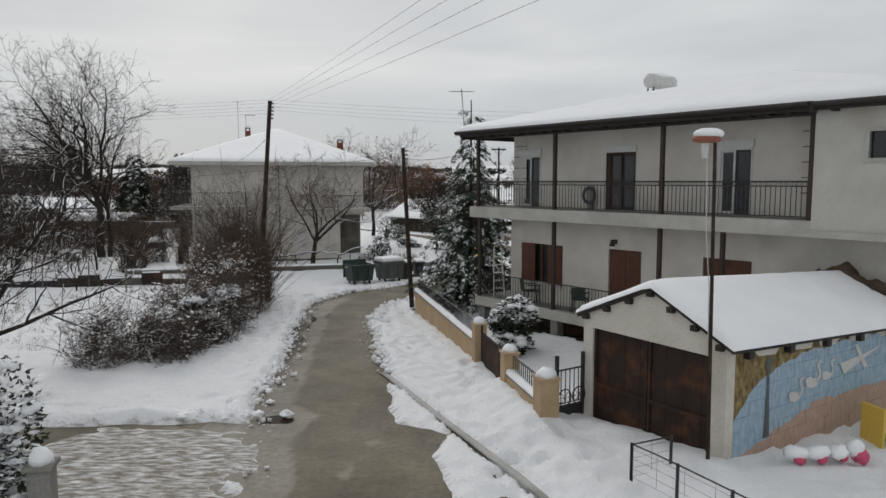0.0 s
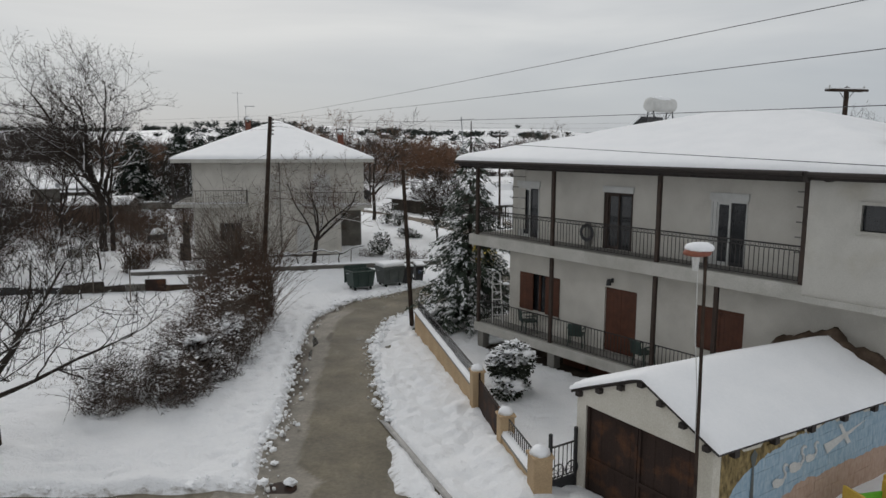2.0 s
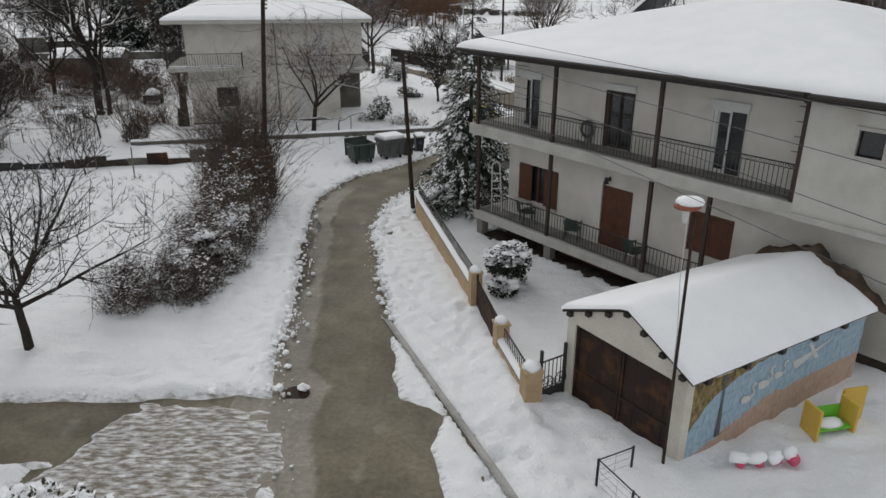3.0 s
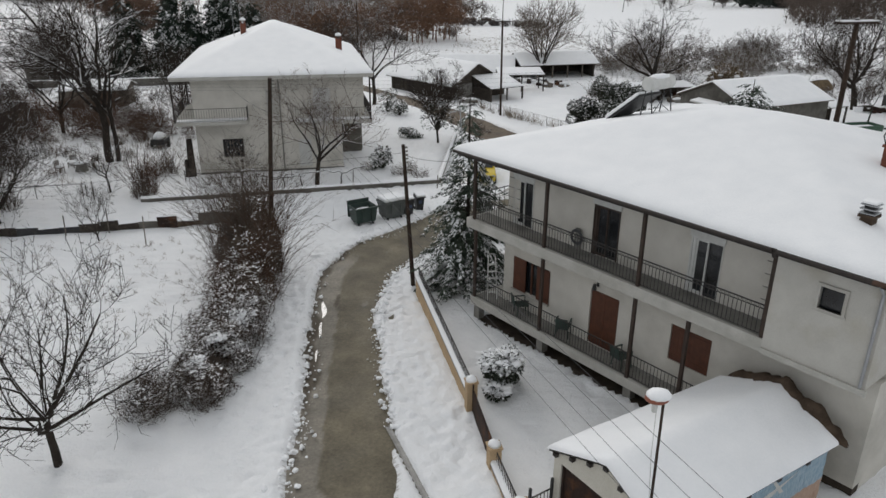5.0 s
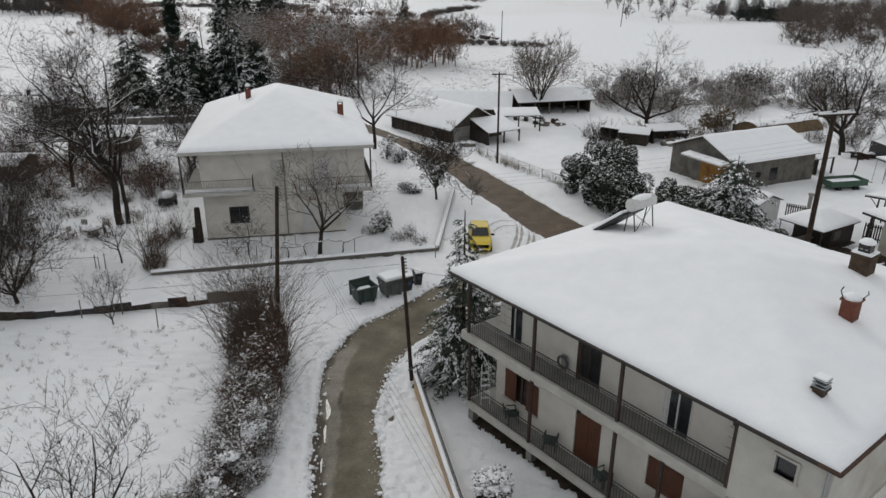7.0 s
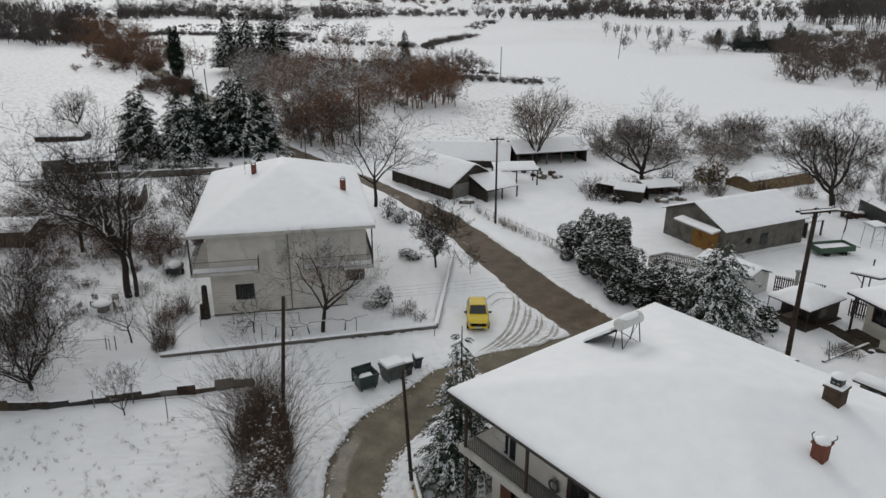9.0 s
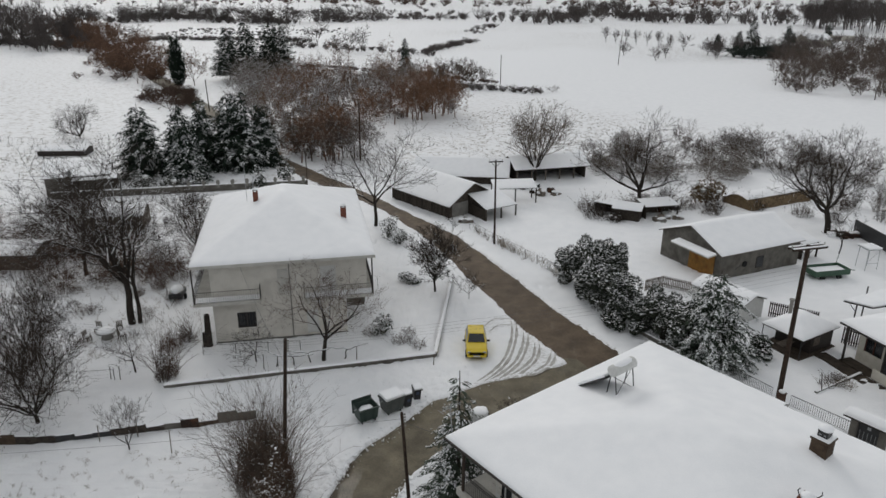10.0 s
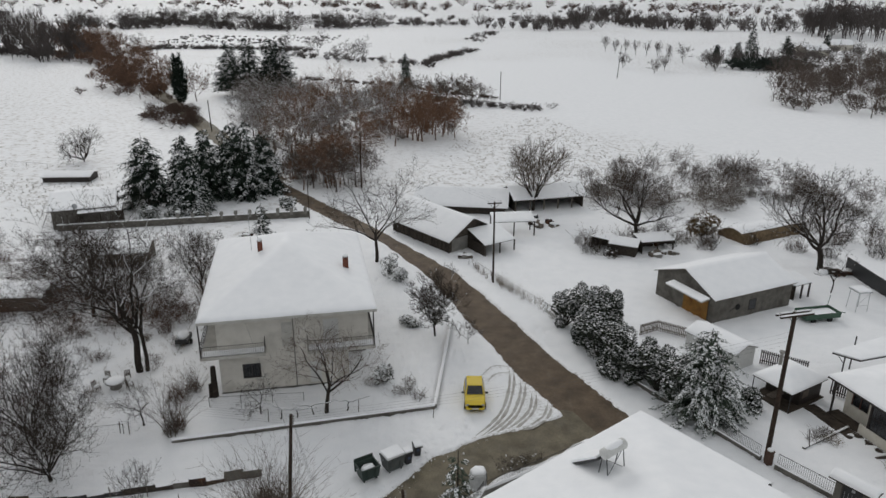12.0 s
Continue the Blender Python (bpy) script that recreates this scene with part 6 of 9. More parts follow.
def leafy_shrub(name, m, rng, rx, ry, height, label, snow=0.5, leaves=2600, leaf=0.16, category="shrub", group="", mat="leaf", lobes=7, caps=60, lobe=(0.34, 0.52)):
    """An evergreen shrub: several lobes of leaves on branches, with loads of snow on the upper sprays."""
    t = thing(name, m, label, category, group)
    lob = []
    for k in range(lobes):
        a = rng.uniform(0, 2 * math.pi)
        q = math.sqrt(rng.random()) * 0.62
        h = rng.uniform(0.14, 0.84)
        lob.append((rx * q * math.cos(a), ry * q * math.sin(a), height * h, rng.uniform(*lobe)))
    lob.append((0, 0, height * 0.62, lobe[1] + 0.03))
    limbs = []
    for x, y, z, s in lob:
        mid = Vector((x * 0.4, y * 0.4, z * 0.4))
        limbs.append((0, 0, -0.1, *mid, 0.05, 0.035))
        limbs.append((*mid, x, y, z, 0.035, 0.015))
    tagged(part("branchwork", Geo().tubes(limbs, 5), "bark", t), kind="stuff")
    P, D, W, S, SP, SD, SW, SS = [], [], [], [], [], [], [], []
    tops = []
    for i in range(leaves):
        x, y, z, s = lob[int(rng.random() * len(lob))]
        v = Vector((rng.gauss(0, 1), rng.gauss(0, 1), rng.gauss(0.15, 0.9))).normalized()
        rad = rng.uniform(0.72, 1.05)
        p = Vector((x + v.x * rx * s * rad, y + v.y * ry * s * rad, z + v.z * height * 0.42 * s * 1.25 * rad))
        if p.z < 0.12:
            p.z = rng.uniform(0.1, 0.35)
        dd = (v + Vector((rng.gauss(0, 0.6), rng.gauss(0, 0.6), rng.gauss(-0.1, 0.5)))).normalized() * leaf * rng.uniform(0.6, 1.3)
        P.append(p)
        D.append(dd)
        W.append(leaf * 0.3)
        S.append((rng.gauss(0, 1), rng.gauss(0, 1), rng.gauss(0.6, 0.6)))
        if v.z > -0.05 and rng.random() < snow:
            for _ in range(2):
                SP.append(p + Vector((rng.gauss(0, 0.04), rng.gauss(0, 0.04), 0.035)))
                SD.append(Vector((dd.x * 1.1 + rng.gauss(0, 0.05), dd.y * 1.1 + rng.gauss(0, 0.05), dd.z * 0.4)))
                SW.append(leaf * rng.uniform(0.3, 0.55))
                SS.append((rng.gauss(0, 0.3), rng.gauss(0, 0.3), 1))
        if v.z > 0.3 and rad > 0.9:
            tops.append(p)
    tagged(part("foliage", Geo().blades(P, D, W, S), mat, t, "dark evergreen leaves"), kind="stuff")
    g = Geo().blades(SP, SD, SW, SS)
    rng.shuffle(tops)
    for k, p in enumerate(tops[:caps]):
        q = rng.uniform(0.6, 1.3) * leaf
        g.ball(p, q * rng.uniform(0.9, 1.5), q * rng.uniform(0.9, 1.5), q * 0.6, k, 0.5, 4, 7)
    tagged(part("snow_cover", g, "snow", t, "clumps of snow on the leaves", smooth=True), kind="stuff")
    return t


def scatter(poly, n, rng):
    p = np.array(poly, float)
    lo, hi = p.min(0), p.max(0)
    out = []
    while len(out) < n:
        x, y = rng.uniform(lo[0], hi[0]), rng.uniform(lo[1], hi[1])
        if inside_distance(poly, np.array([x]), np.array([y]))[0] < 0:
            out.append((x, y))
    return out


def along(pts, n, rng, w):
    out = []
    ln = [math.hypot(b[0] - a[0], b[1] - a[1]) for a, b in zip(pts, pts[1:])]
    for _ in range(n):
        t = rng.uniform(0, sum(ln))
        i = 0
        while t > ln[i] and i < len(ln) - 1:
            t -= ln[i]
            i += 1
        f = t / ln[i]
        out.append((pts[i][0] + (pts[i + 1][0] - pts[i][0]) * f + rng.gauss(0, w), pts[i][1] + (pts[i + 1][1] - pts[i][1]) * f + rng.gauss(0, w)))
    return out


R = random.Random
M["palebark"] = material("pale_winter_twigs", (0.10, 0.08, 0.062), (0.16, 0.13, 0.105), 3, 0.9, 0.0)


def at(x, y, rot=0, s=1.0, dz=0.0):
    return pose(x, y, gz(x, y) + 0.08 + dz, 0, 0, rot) @ Matrix.Scale(s, 4)


# bare trees, each where it stands
bare_tree("fruit_tree", at(-10.67, 15.92), R(12), 6.5, 0.13, "bare fruit tree with upright shoots and snow on limbs", forks=9, upright=0.55, crook=0.12, fork_at=0.2, density=0.95, snow=0.6, twig="bark", twig_r=0.008, reach=2.4)
bare_tree("walnut_tree", at(-25.0, 51.2), R(24), 16.6, 0.30, "tall bare walnut tree with leaning forked trunk", forks=7, upright=0.85, crook=0.3, fork_at=0.3, density=1.25, lean=(-0.34, 0.0), snow=0.9, twig_r=0.011, reach=1.0)
bare_tree("walnut_tree", at(-24.4, 51.3), R(26), 11.0, 0.18, "upright bare walnut stem beside the leaning one", forks=4, upright=0.8, crook=0.2, fork_at=0.4, density=0.9, lean=(-0.05, 0.0), snow=0.6, twig_r=0.010, reach=0.7)
bare_tree("garden_tree", at(-8.5, 45.5), R(31), 8.2, 0.17, "bare garden tree with snow along its limbs", forks=6, upright=0.45, crook=0.2, fork_at=0.26, density=1.0, snow=1.0, twig="redtwig", twig_r=0.009, reach=0.85)
bare_tree("roadside_tree", at(-7.7, 77.3), R(41), 12.6, 0.22, "bare roadside tree with spreading crown", forks=5, upright=0.4, crook=0.22, fork_at=0.28, density=1.1, snow=0.5, twig_r=0.013, reach=1.2)
bare_tree("farmyard_tree", at(13.2, 98.5, 0, 1, -0.1), R(51), 12.0, 0.26, "bare tree with fan of upright branches behind sheds", forks=8, upright=0.95, crook=0.14, fork_at=0.12, density=1.1, snow=0.25, twig="palebark", twig_r=0.018)
bare_tree("walnut_tree", at(25.2, 86.0), R(61), 13.0, 0.32, "wide bare walnut tree behind a small shed", forks=6, upright=0.55, crook=0.24, fork_at=0.2, density=1.2, snow=0.6, twig_r=0.014, reach=1.3)
bare_tree("walnut_tree", at(43.8, 75.6), R(71), 13.0, 0.36, "large spreading bare walnut tree beyond the workshop", forks=7, upright=0.5, crook=0.24, fork_at=0.2, density=1.25, snow=0.6, twig_r=0.014, reach=1.4)
bare_tree("young_tree", at(41.7, 69.0), R(72), 4.8, 0.08, "small bare tree in the snowy yard", forks=3, upright=0.6, fork_at=0.3, density=0.8, snow=0.4)
bare_tree("field_tree", at(-66.1, 126.4), R(81), 7.2, 0.14, "bare round-crowned tree at the field's edge", forks=12, upright=0.5, crook=0.16, fork_at=0.04, density=0.9, snow=0.2, twig_r=0.016, reach=1.9)
bare_tree("thicket_tree", at(-34.0, 62.0), R(93), 10.5, 0.18, "bare tree with tangled branches behind the garden", forks=6, upright=0.6, crook=0.24, fork_at=0.18, density=1.25, snow=0.3, twig_r=0.012)
bare_tree("thicket_tree", at(-24.5, 66.0), R(94), 8.0, 0.13, "slim bare tree behind the neighbouring house", forks=5, upright=0.7, crook=0.2, fork_at=0.2, density=1.1, snow=0.3, twig_r=0.012)
bare_tree("thicket_tree", at(-28.4, 41.3), R(91), 8.6, 0.13, "dark bare tree with several stems and snowy limbs", forks=9, upright=0.65, crook=0.2, fork_at=0.06, density=1.4, snow=0.4, twig_r=0.009, reach=1.2)
bare_tree("thicket_tree", at(-25.1, 37.3), R(92), 8.0, 0.15, "many-stemmed bare tree at the patched fence", forks=10, upright=0.5, crook=0.22, fork_at=0.06, density=1.5, snow=0.45, twig_r=0.009, reach=1.4)
bare_tree("thicket_tree", at(-35.5, 45.0), R(992), 8.4, 0.13, "dark bare tree with tangled twigs in the wild plot", forks=8, upright=0.6, crook=0.22, fork_at=0.12, density=1.1, snow=0.3, twig_r=0.010)
bare_tree("young_tree", at(-21.6, 43.6), R(95), 4.4, 0.07, "small bare fruit tree in the snowy garden", forks=4, upright=0.4, fork_at=0.3, density=0.9, snow=0.4, twig_r=0.007)
bare_tree("young_tree", at(-13.4, 45.2), R(96), 3.4, 0.06, "low spreading bare tree beneath the house wall", forks=5, upright=0.15, fork_at=0.25, density=1.0, snow=0.4, twig_r=0.007)
bare_tree("young_tree", at(2.5, 56.5), R(97), 3.0, 0.035, "tiny bare tree on the snowy verge", forks=4, upright=0.5, fork_at=0.15, density=0.9, snow=0.2)
bare_tree("young_tree", at(-18.2, 34.6), R(98), 3.6, 0.05, "young bare tree beside the scrap fence", forks=5, upright=0.7, fork_at=0.08, density=0.9, snow=0.3, twig_r=0.006)
bare_tree("garden_tree", at(-0.5, 58.1), R(99), 7.0, 0.11, "dense dark bare garden tree near the road", forks=6, upright=0.8, crook=0.2, fork_at=0.2, density=1.3, snow=0.4, twig_r=0.015)
leafy_shrub("ivy_crown", at(-0.5, 58.1, 0, 1, 1.2), R(100), 1.5, 1.5, 2.6, "dark evergreen foliage round the tree's lower crown", leaves=1200, leaf=0.15, snow=0.25, caps=6)

# the hedge thicket left of the lane: taller by the pole, snow-laden towards the viewer
k = 0
for x, y, h, s, n in ((-9.7, 32.8, 5.8, 1.7, 150), (-8.9, 31.6, 6.0, 1.7, 160), (-8.2, 30.2, 4.8, 1.6, 110), (-10.0, 31.0, 4.8, 1.7, 110), (-8.4, 29.0, 4.0, 2.1, 60), (-8.0, 27.3, 3.5, 2.0, 50), (-8.9, 26.6, 3.0, 1.6, 30), (-7.7, 25.4, 2.7, 1.7, 26), (-8.5, 24.4, 2.5, 1.6, 26),
                   (-7.5, 23.4, 2.4, 1.7, 24), (-8.3, 22.3, 2.2, 1.6, 24), (-7.4, 21.4, 2.1, 1.7, 24), (-8.2, 20.3, 1.9, 1.6, 26), (-7.6, 19.3, 1.8, 1.6, 24), (-9.2, 18.7, 1.8, 1.7, 36)):
    k += 1
    near = y < 26
    tall = y > 30
    thicket("hedge_bush", at(x, y, 40 * k), R(200 + k), n, h, s, "low tangled hedge bush loaded with wet snow" if near else "tall leafless hedge bush with fine reddish shoots", ("redtwig", "woodtwig", "palebark")[k % 3] if y > 24 else "woodtwig", 0.5 if near else (0.06 if tall else 0.2), "roadside hedge", lean=0.22 if tall else 0.36, tangle=3400 if tall else 3200, body=0.7 if tall else 0.9, w=0.0085 if tall else 0.007)
for i, (x, y, r) in enumerate(((-7.5, 22.9, 0.5), (-7.6, 21.4, 0.45), (-7.9, 19.6, 0.35), (-7.6, 24.2, 0.4))):
    leafy_shrub("snowy_undergrowth", at(x, y, 70 * i, 1, 0.5), R(300 + i), r * 1.3, r * 1.3, r * 2.4, "low undergrowth bowed down by clumps of snow", leaves=700, leaf=0.1, snow=0.8, caps=40, group="roadside hedge", mat="twig")

# thickets in the wild plot at the far left
k = 0
rr = R(77)
for x, y, h, w in ((-36.6, 60.0, 4.6, 4.2), (-34.0, 57.0, 3.0, 3.0), (-27.0, 62.6, 3.2, 2.8), (-30.0, 64.0, 3.0, 3.2), (-24.6, 61.2, 2.8, 2.2), (-38.5, 63.5, 3.6, 3.4), (-33, 70, 3.0, 3.2), (-39, 68, 3.2, 3.0), (-22, 72, 2.6, 2.6), (-27, 74, 2.8, 2.8), (-20.4, 47.2, 1.6, 1.6), (-36, 38, 2.6, 2.8), (-33, 31, 2.4, 2.8), (-31, 46, 2.2, 2.2), (-41, 50, 3.0, 3.0), (-46, 57, 3.2, 3.4), (-31, 60.5, 2.4, 2.8), (-28.5, 67.5, 3.0, 3.0), (-24.5, 68.5, 3.0, 2.8), (-20.5, 66, 2.6, 2.4), (-35.5, 65.5, 3.4, 3.2), (-43, 61, 3.0, 3.2)):
    k += 1
    thicket("wild_bush", at(x, y, 33 * k), R(400 + k), 34, h, w, "leafless wild bush with reddish stems in snow", "redtwig" if k % 3 else "twig", 0.2, "wild bushes", lean=0.5, tangle=1000 if h < 3.5 else 1800, w=0.009)
for i, (x, y) in enumerate(scatter([(-36, 50), (-27, 47.5), (-22.5, 54), (-21, 62), (-30, 66), (-40, 60)], 26, R(78))):
    thicket("weed_clump", at(x, y, 40 * i), R(430 + i), 12, rr.uniform(0.7, 1.5), rr.uniform(0.8, 1.5), "low clump of frosted weeds in the snow", "woodtwig" if i % 2 else "redtwig", 0.35, "weed clumps", lean=0.5, tangle=200, w=0.009)

for i, (x, y, h, w) in enumerate(((-19.2, 42.5, 4.8, 0.9), (-18.9, 43.2, 3.6, 1.0), (-19.5, 48.3, 2.6, 1.0), (-25.6, 58.5, 3.4, 1.2), (-26.4, 40.2, 2.2, 1.4), (-23.6, 64.0, 3.6, 1.0))):
    thicket("sapling_clump", at(x, y, 37 * i), R(470 + i), 40, h, w, "clump of thin upright saplings in the snowy garden", "redtwig" if i % 2 else "woodtwig", 0.12, "garden saplings", lean=0.22, tangle=520, body=0.5, w=0.010)

for i, (x, y, h) in enumerate(((-3.2, 48.2, 1.0), (-2.4, 48.4, 0.8), (-1.6, 47.6, 0.9), (-2.4, 49.6, 0.9), (-5.6, 49.6, 0.6), (26.9, 42.4, 1.0), (27.7, 42.9, 0.9), (28.3, 43.2, 0.7), (30.6, 38.9, 1.1))):
    thicket("weed_clump", at(x, y, 40 * i), R(490 + i), 16, h, 1.0, "low clump of frosted garden stems in the snow", "woodtwig", 0.4, "weed clumps", lean=0.5, tangle=160, w=0.009)

# conifers
M["cedar"] = material("cedar_needles", (0.040, 0.055, 0.040), (0.080, 0.10, 0.075), 1.6, 0.8, 0.0)
conifer("cedar_tree", at(1.15, 29.1), R(501), 8.8, 3.1, "drooping snow-laden cedar beside the balcony house", droop=0.5, snow=0.75, boughs=230, blade=0.27, shape=0.9, ragged=0.5, mat="cedar", step=0.15, sprays=8)
for i, (x, y, h, r) in enumerate(((-43.7, 100.4, 11.0, 4.7), (-36.2, 97.0, 9.2, 3.2), (-36.0, 104.0, 11.4, 4.0), (-30.6, 105.0, 12.4, 5.2), (-33.2, 108.0, 11.6, 4.6), (-39.4, 104.0, 10.4, 4.2), (-28.0, 107.5, 10.0, 3.8))):
    conifer("spruce_tree", at(x, y, 50 * i), R(510 + i), h, r * 1.1, "dark spruce with snow on its boughs" if i % 2 else "broad dark fir with snow-laden boughs", droop=0.42, snow=0.75 if i == 1 else 0.34, boughs=280, blade=0.62, group="garden conifers", shape=0.62, step=0.32, ragged=0.5, sprays=8)
conifer("cypress_tree", at(-70.6, 190.0), R(520), 12.9, 2.0, "slender dark cypress beside the far road", droop=-1.6, snow=0.03, boughs=420, blade=0.8, shape=0.4, step=0.4, sprays=6)
conifer("spruce_tree", at(-12.3, 222.6), R(521), 12.0, 3.4, "dark pointed spruce in the far wood", droop=0.3, snow=0.2, boughs=220, blade=0.8, step=0.5)
for i, (x, y, h) in enumerate(((-62.5, 209, 16), (-56.5, 207, 17.5), (-47.5, 208, 17), (-52, 215, 16.5))):
    conifer("pine_tree", at(x, y, 60 * i), R(530 + i), h, 5.6, "tall dark pine among the far trees", droop=0.12, snow=0.12, boughs=230, blade=1.2, skirt=0.10, group="far pines", shape=0.5, step=0.6, ragged=0.5, sprays=6)
conifer("spruce_tree", at(20.0, 46.0), R(540), 7.3, 4.6, "snow-covered spruce behind the roadside fence", droop=0.4, snow=1.0, boughs=340, blade=0.36, shape=0.5, ragged=0.6, step=0.2, sprays=7, mat="cedar")
conifer("spruce_tree", at(-19.5, 72.5), R(541), 9.0, 2.9, "dark spruce behind the neighbouring house", droop=0.35, snow=0.4, boughs=220, blade=0.5)

# evergreen shrubs
leafy_shrub("round_shrub", at(2.15, 20.0, 0, 1, -0.3), R(601), 1.0, 1.0, 2.0, "round evergreen shrub heaped with snow in the yard", leaves=3600, leaf=0.13, snow=0.65, caps=60)
for i, (x, y, rx, ry, h) in enumerate(((13.4, 57.2, 2.3, 2.6, 6.0), (13.9, 54.6, 2.1, 2.2, 5.0), (15.4, 57.6, 1.4, 1.6, 5.2), (12.0, 60.6, 2.0, 1.9, 3.6), 
                                      (15.6, 50.2, 1.5, 1.5, 3.0), (15.2, 53.0, 1.9, 1.9, 4.4), (17.3, 48.6, 2.0, 2.0, 4.6), (18.6, 47.0, 2.1, 2.1, 4.6), (20.0, 45.4, 1.9, 1.9, 3.9), (14.4, 51.4, 1.6, 1.6, 3.4), (13.2, 55.6, 1.8, 1.8, 4.2), (16.6, 50.9, 1.4, 1.4, 3.2), (24.0, 46.6, 1.2, 1.2, 1.5))):
    leafy_shrub("evergreen_shrub", at(x, y, 45 * i), R(610 + i), rx, ry, h, "large evergreen shrub with snow on its leaves", leaves=8000, leaf=0.15, snow=0.17, caps=0, group="roadside evergreens", lobes=16, lobe=(0.16, 0.36))
for i, (x, y, r, h) in enumerate(((-6.0, 73.5, 1.5, 2.2), (-4.6, 71.5, 1.2, 1.8), (-4.4, 50.0, 1.1, 1.7), (-41.0, 93.0, 2.2, 1.9), (-37.5, 93.4, 1.8, 1.6), (-22.4, 96.6, 1.7, 2.6), (-33.8, 93.6, 1.5, 1.4), (-2.9, 60.4, 1.1, 0.9))):
    leafy_shrub("garden_shrub", at(x, y, 30 * i), R(640 + i), r, r, h, "low garden shrub powdered with snow", leaves=900, leaf=0.15 if y < 80 else 0.24, snow=0.4, caps=4, group="garden shrubs")
leafy_shrub("corner_hedge", at(-4.85, 6.9), R(660), 0.7, 0.7, 3.2, "dark evergreen hedge with heavy snow clumps at the gate", leaves=3600, leaf=0.08, snow=0.6, caps=60)


# ---- woods and far scrub, past counting ----
def templates(seed, n, levels, density, low=False, tall=False):
    """A few bare crowns of unit height, for the woods."""
    out = []
    for k in range(n):
        rng = R(seed + k)
        q = grow_tree(rng, 10, 0.15, forks=rng.choice((6, 7, 8)) if low else rng.choice((4, 5, 6)), upright=0.9 if tall else rng.uniform(0.4, 0.8), crook=0.22, levels=levels, density=density, steps=(2, 4, 3, 2, 1), fork_at=rng.uniform(0.02, 0.06) if low else rng.uniform(0.14, 0.28))
        q[:, :6] /= 10
        q[:, 6:8] /= 10
        out.append(q)
    return out


def wood_mass(name, spots, rng, mat, label, h0, h1, kind, leaf=0.0, w=0.05, cat="woods", wide=1.0, snow=0.0):
    """Many far bare trees in one mesh: stems and fine pointed twigs, some with dead leaves."""
    g, white = Geo(), Geo()
    P, D, W, S = [], [], [], []
    for x, y in spots:
        q = rng.choice(kind)
        h = h0 + (h1 - h0) * rng.random() ** 1.3
        a = rng.uniform(0, 6.28)
        c, s = math.cos(a), math.sin(a)
        rot = np.array([[c, -s, 0], [s, c, 0], [0, 0, 1]])
        k = np.array([h * wide, h * wide, h]) * np.array([rng.uniform(0.8, 1.25), rng.uniform(0.8, 1.25), 1])
        o = np.array([x, y, gz(x, y)])
        a0, a1 = (q[:, :3] @ rot.T) * k + o, (q[:, 3:6] @ rot.T) * k + o
        lv = q[:, 8]
        stem = lv < 1
        g.tubes(np.concatenate([a0[stem], a1[stem], np.maximum(q[stem, 6:8] * h, w * 0.9)], 1), 4)
        fine = ~stem
        d = a1[fine] - a0[fine]
        g.spikes(a0[fine], d * 1.2, np.where(lv[fine] == 1, w * 1.5, w), across(rng, len(d)))
        if snow:
            flat = np.linalg.norm(d[:, :2], axis=1) > 0.55 * np.linalg.norm(d, axis=1)
            pick = flat & (np.array([rng.random() for _ in d]) < snow)
            white.spikes(a0[fine][pick] + np.array([0, 0, w * 1.2]), d[pick] * 1.1, np.full(int(pick.sum()), w * 0.9), across(rng, int(pick.sum())))
        if leaf:
            e = a1[lv == lv.max()]
            for i in range(0, len(e), 2):
                P.append(e[i] + np.array([rng.gauss(0, leaf), rng.gauss(0, leaf), rng.gauss(0, leaf)]) * 0.8)
                D.append((rng.gauss(0, leaf), rng.gauss(0, leaf), rng.gauss(-leaf * 0.4, leaf * 0.6)))
                W.append(leaf * 0.45)
                S.append((rng.gauss(0, 1), rng.gauss(0, 1), 0.5))
    ob = tagged(part(name, g, mat), label, cat, kind="stuff")
    if snow:
        tagged(part(name + "_snow", white, "snow"), "snow lying along the wood's bare branches", "snow", kind="stuff")
    if P:
        tagged(part(name + "_leaves", Geo().blades(P, D, W, S), "leafdry"), "dead brown leaves still on the wood's oaks", "foliage", kind="stuff")
    return ob


NEAR, MID, FAR = templates(2000, 6, 4, 0.8), templates(2100, 6, 3, 0.95), templates(2200, 8, 2, 1.3)
BUSH, LOW, SHRUB = templates(2300, 6, 4, 0.8, True), templates(2400, 6, 3, 0.9, True), templates(2500, 8, 2, 1.3, True)
POPLAR = templates(2600, 5, 3, 0.9, False, True)
W1 = [(-24, 112), (-16.5, 107), (-13, 109), (-14, 122), (-15, 138), (-10, 145), (2, 153), (3, 164), (-10, 184), (-30, 190), (-54, 186), (-47, 162), (-36, 134), (-29, 121)]
wood_mass("oak_wood", scatter(W1, 40, R(701)), R(702), "woodtwig", "bare oak wood with snowy branches beside the road", 6, 13, NEAR, 0.0, 0.022, snow=0.4)
wood_mass("brown_oaks", along([(-21, 110), (-17, 113)], 8, R(7011), 1.6) + along([(-7, 146), (1, 154)], 17, R(7012), 2.6) + along([(-16, 126), (-16, 140)], 4, R(7013), 3.0), R(7021), "leafdry", "young oaks holding brown leaves at the wood's edge", 7, 11, NEAR, 0.2, 0.02, wide=0.85)
wood_mass("tall_oaks", [(-27, 151), (-24, 153), (-22.5, 150), (-14, 159), (-12, 161), (-30, 140), (-28, 128)], R(7022), "leafdry", "tall oaks with brown leaves within the wood", 12, 17, NEAR, 0.2, 0.025, wide=0.6)
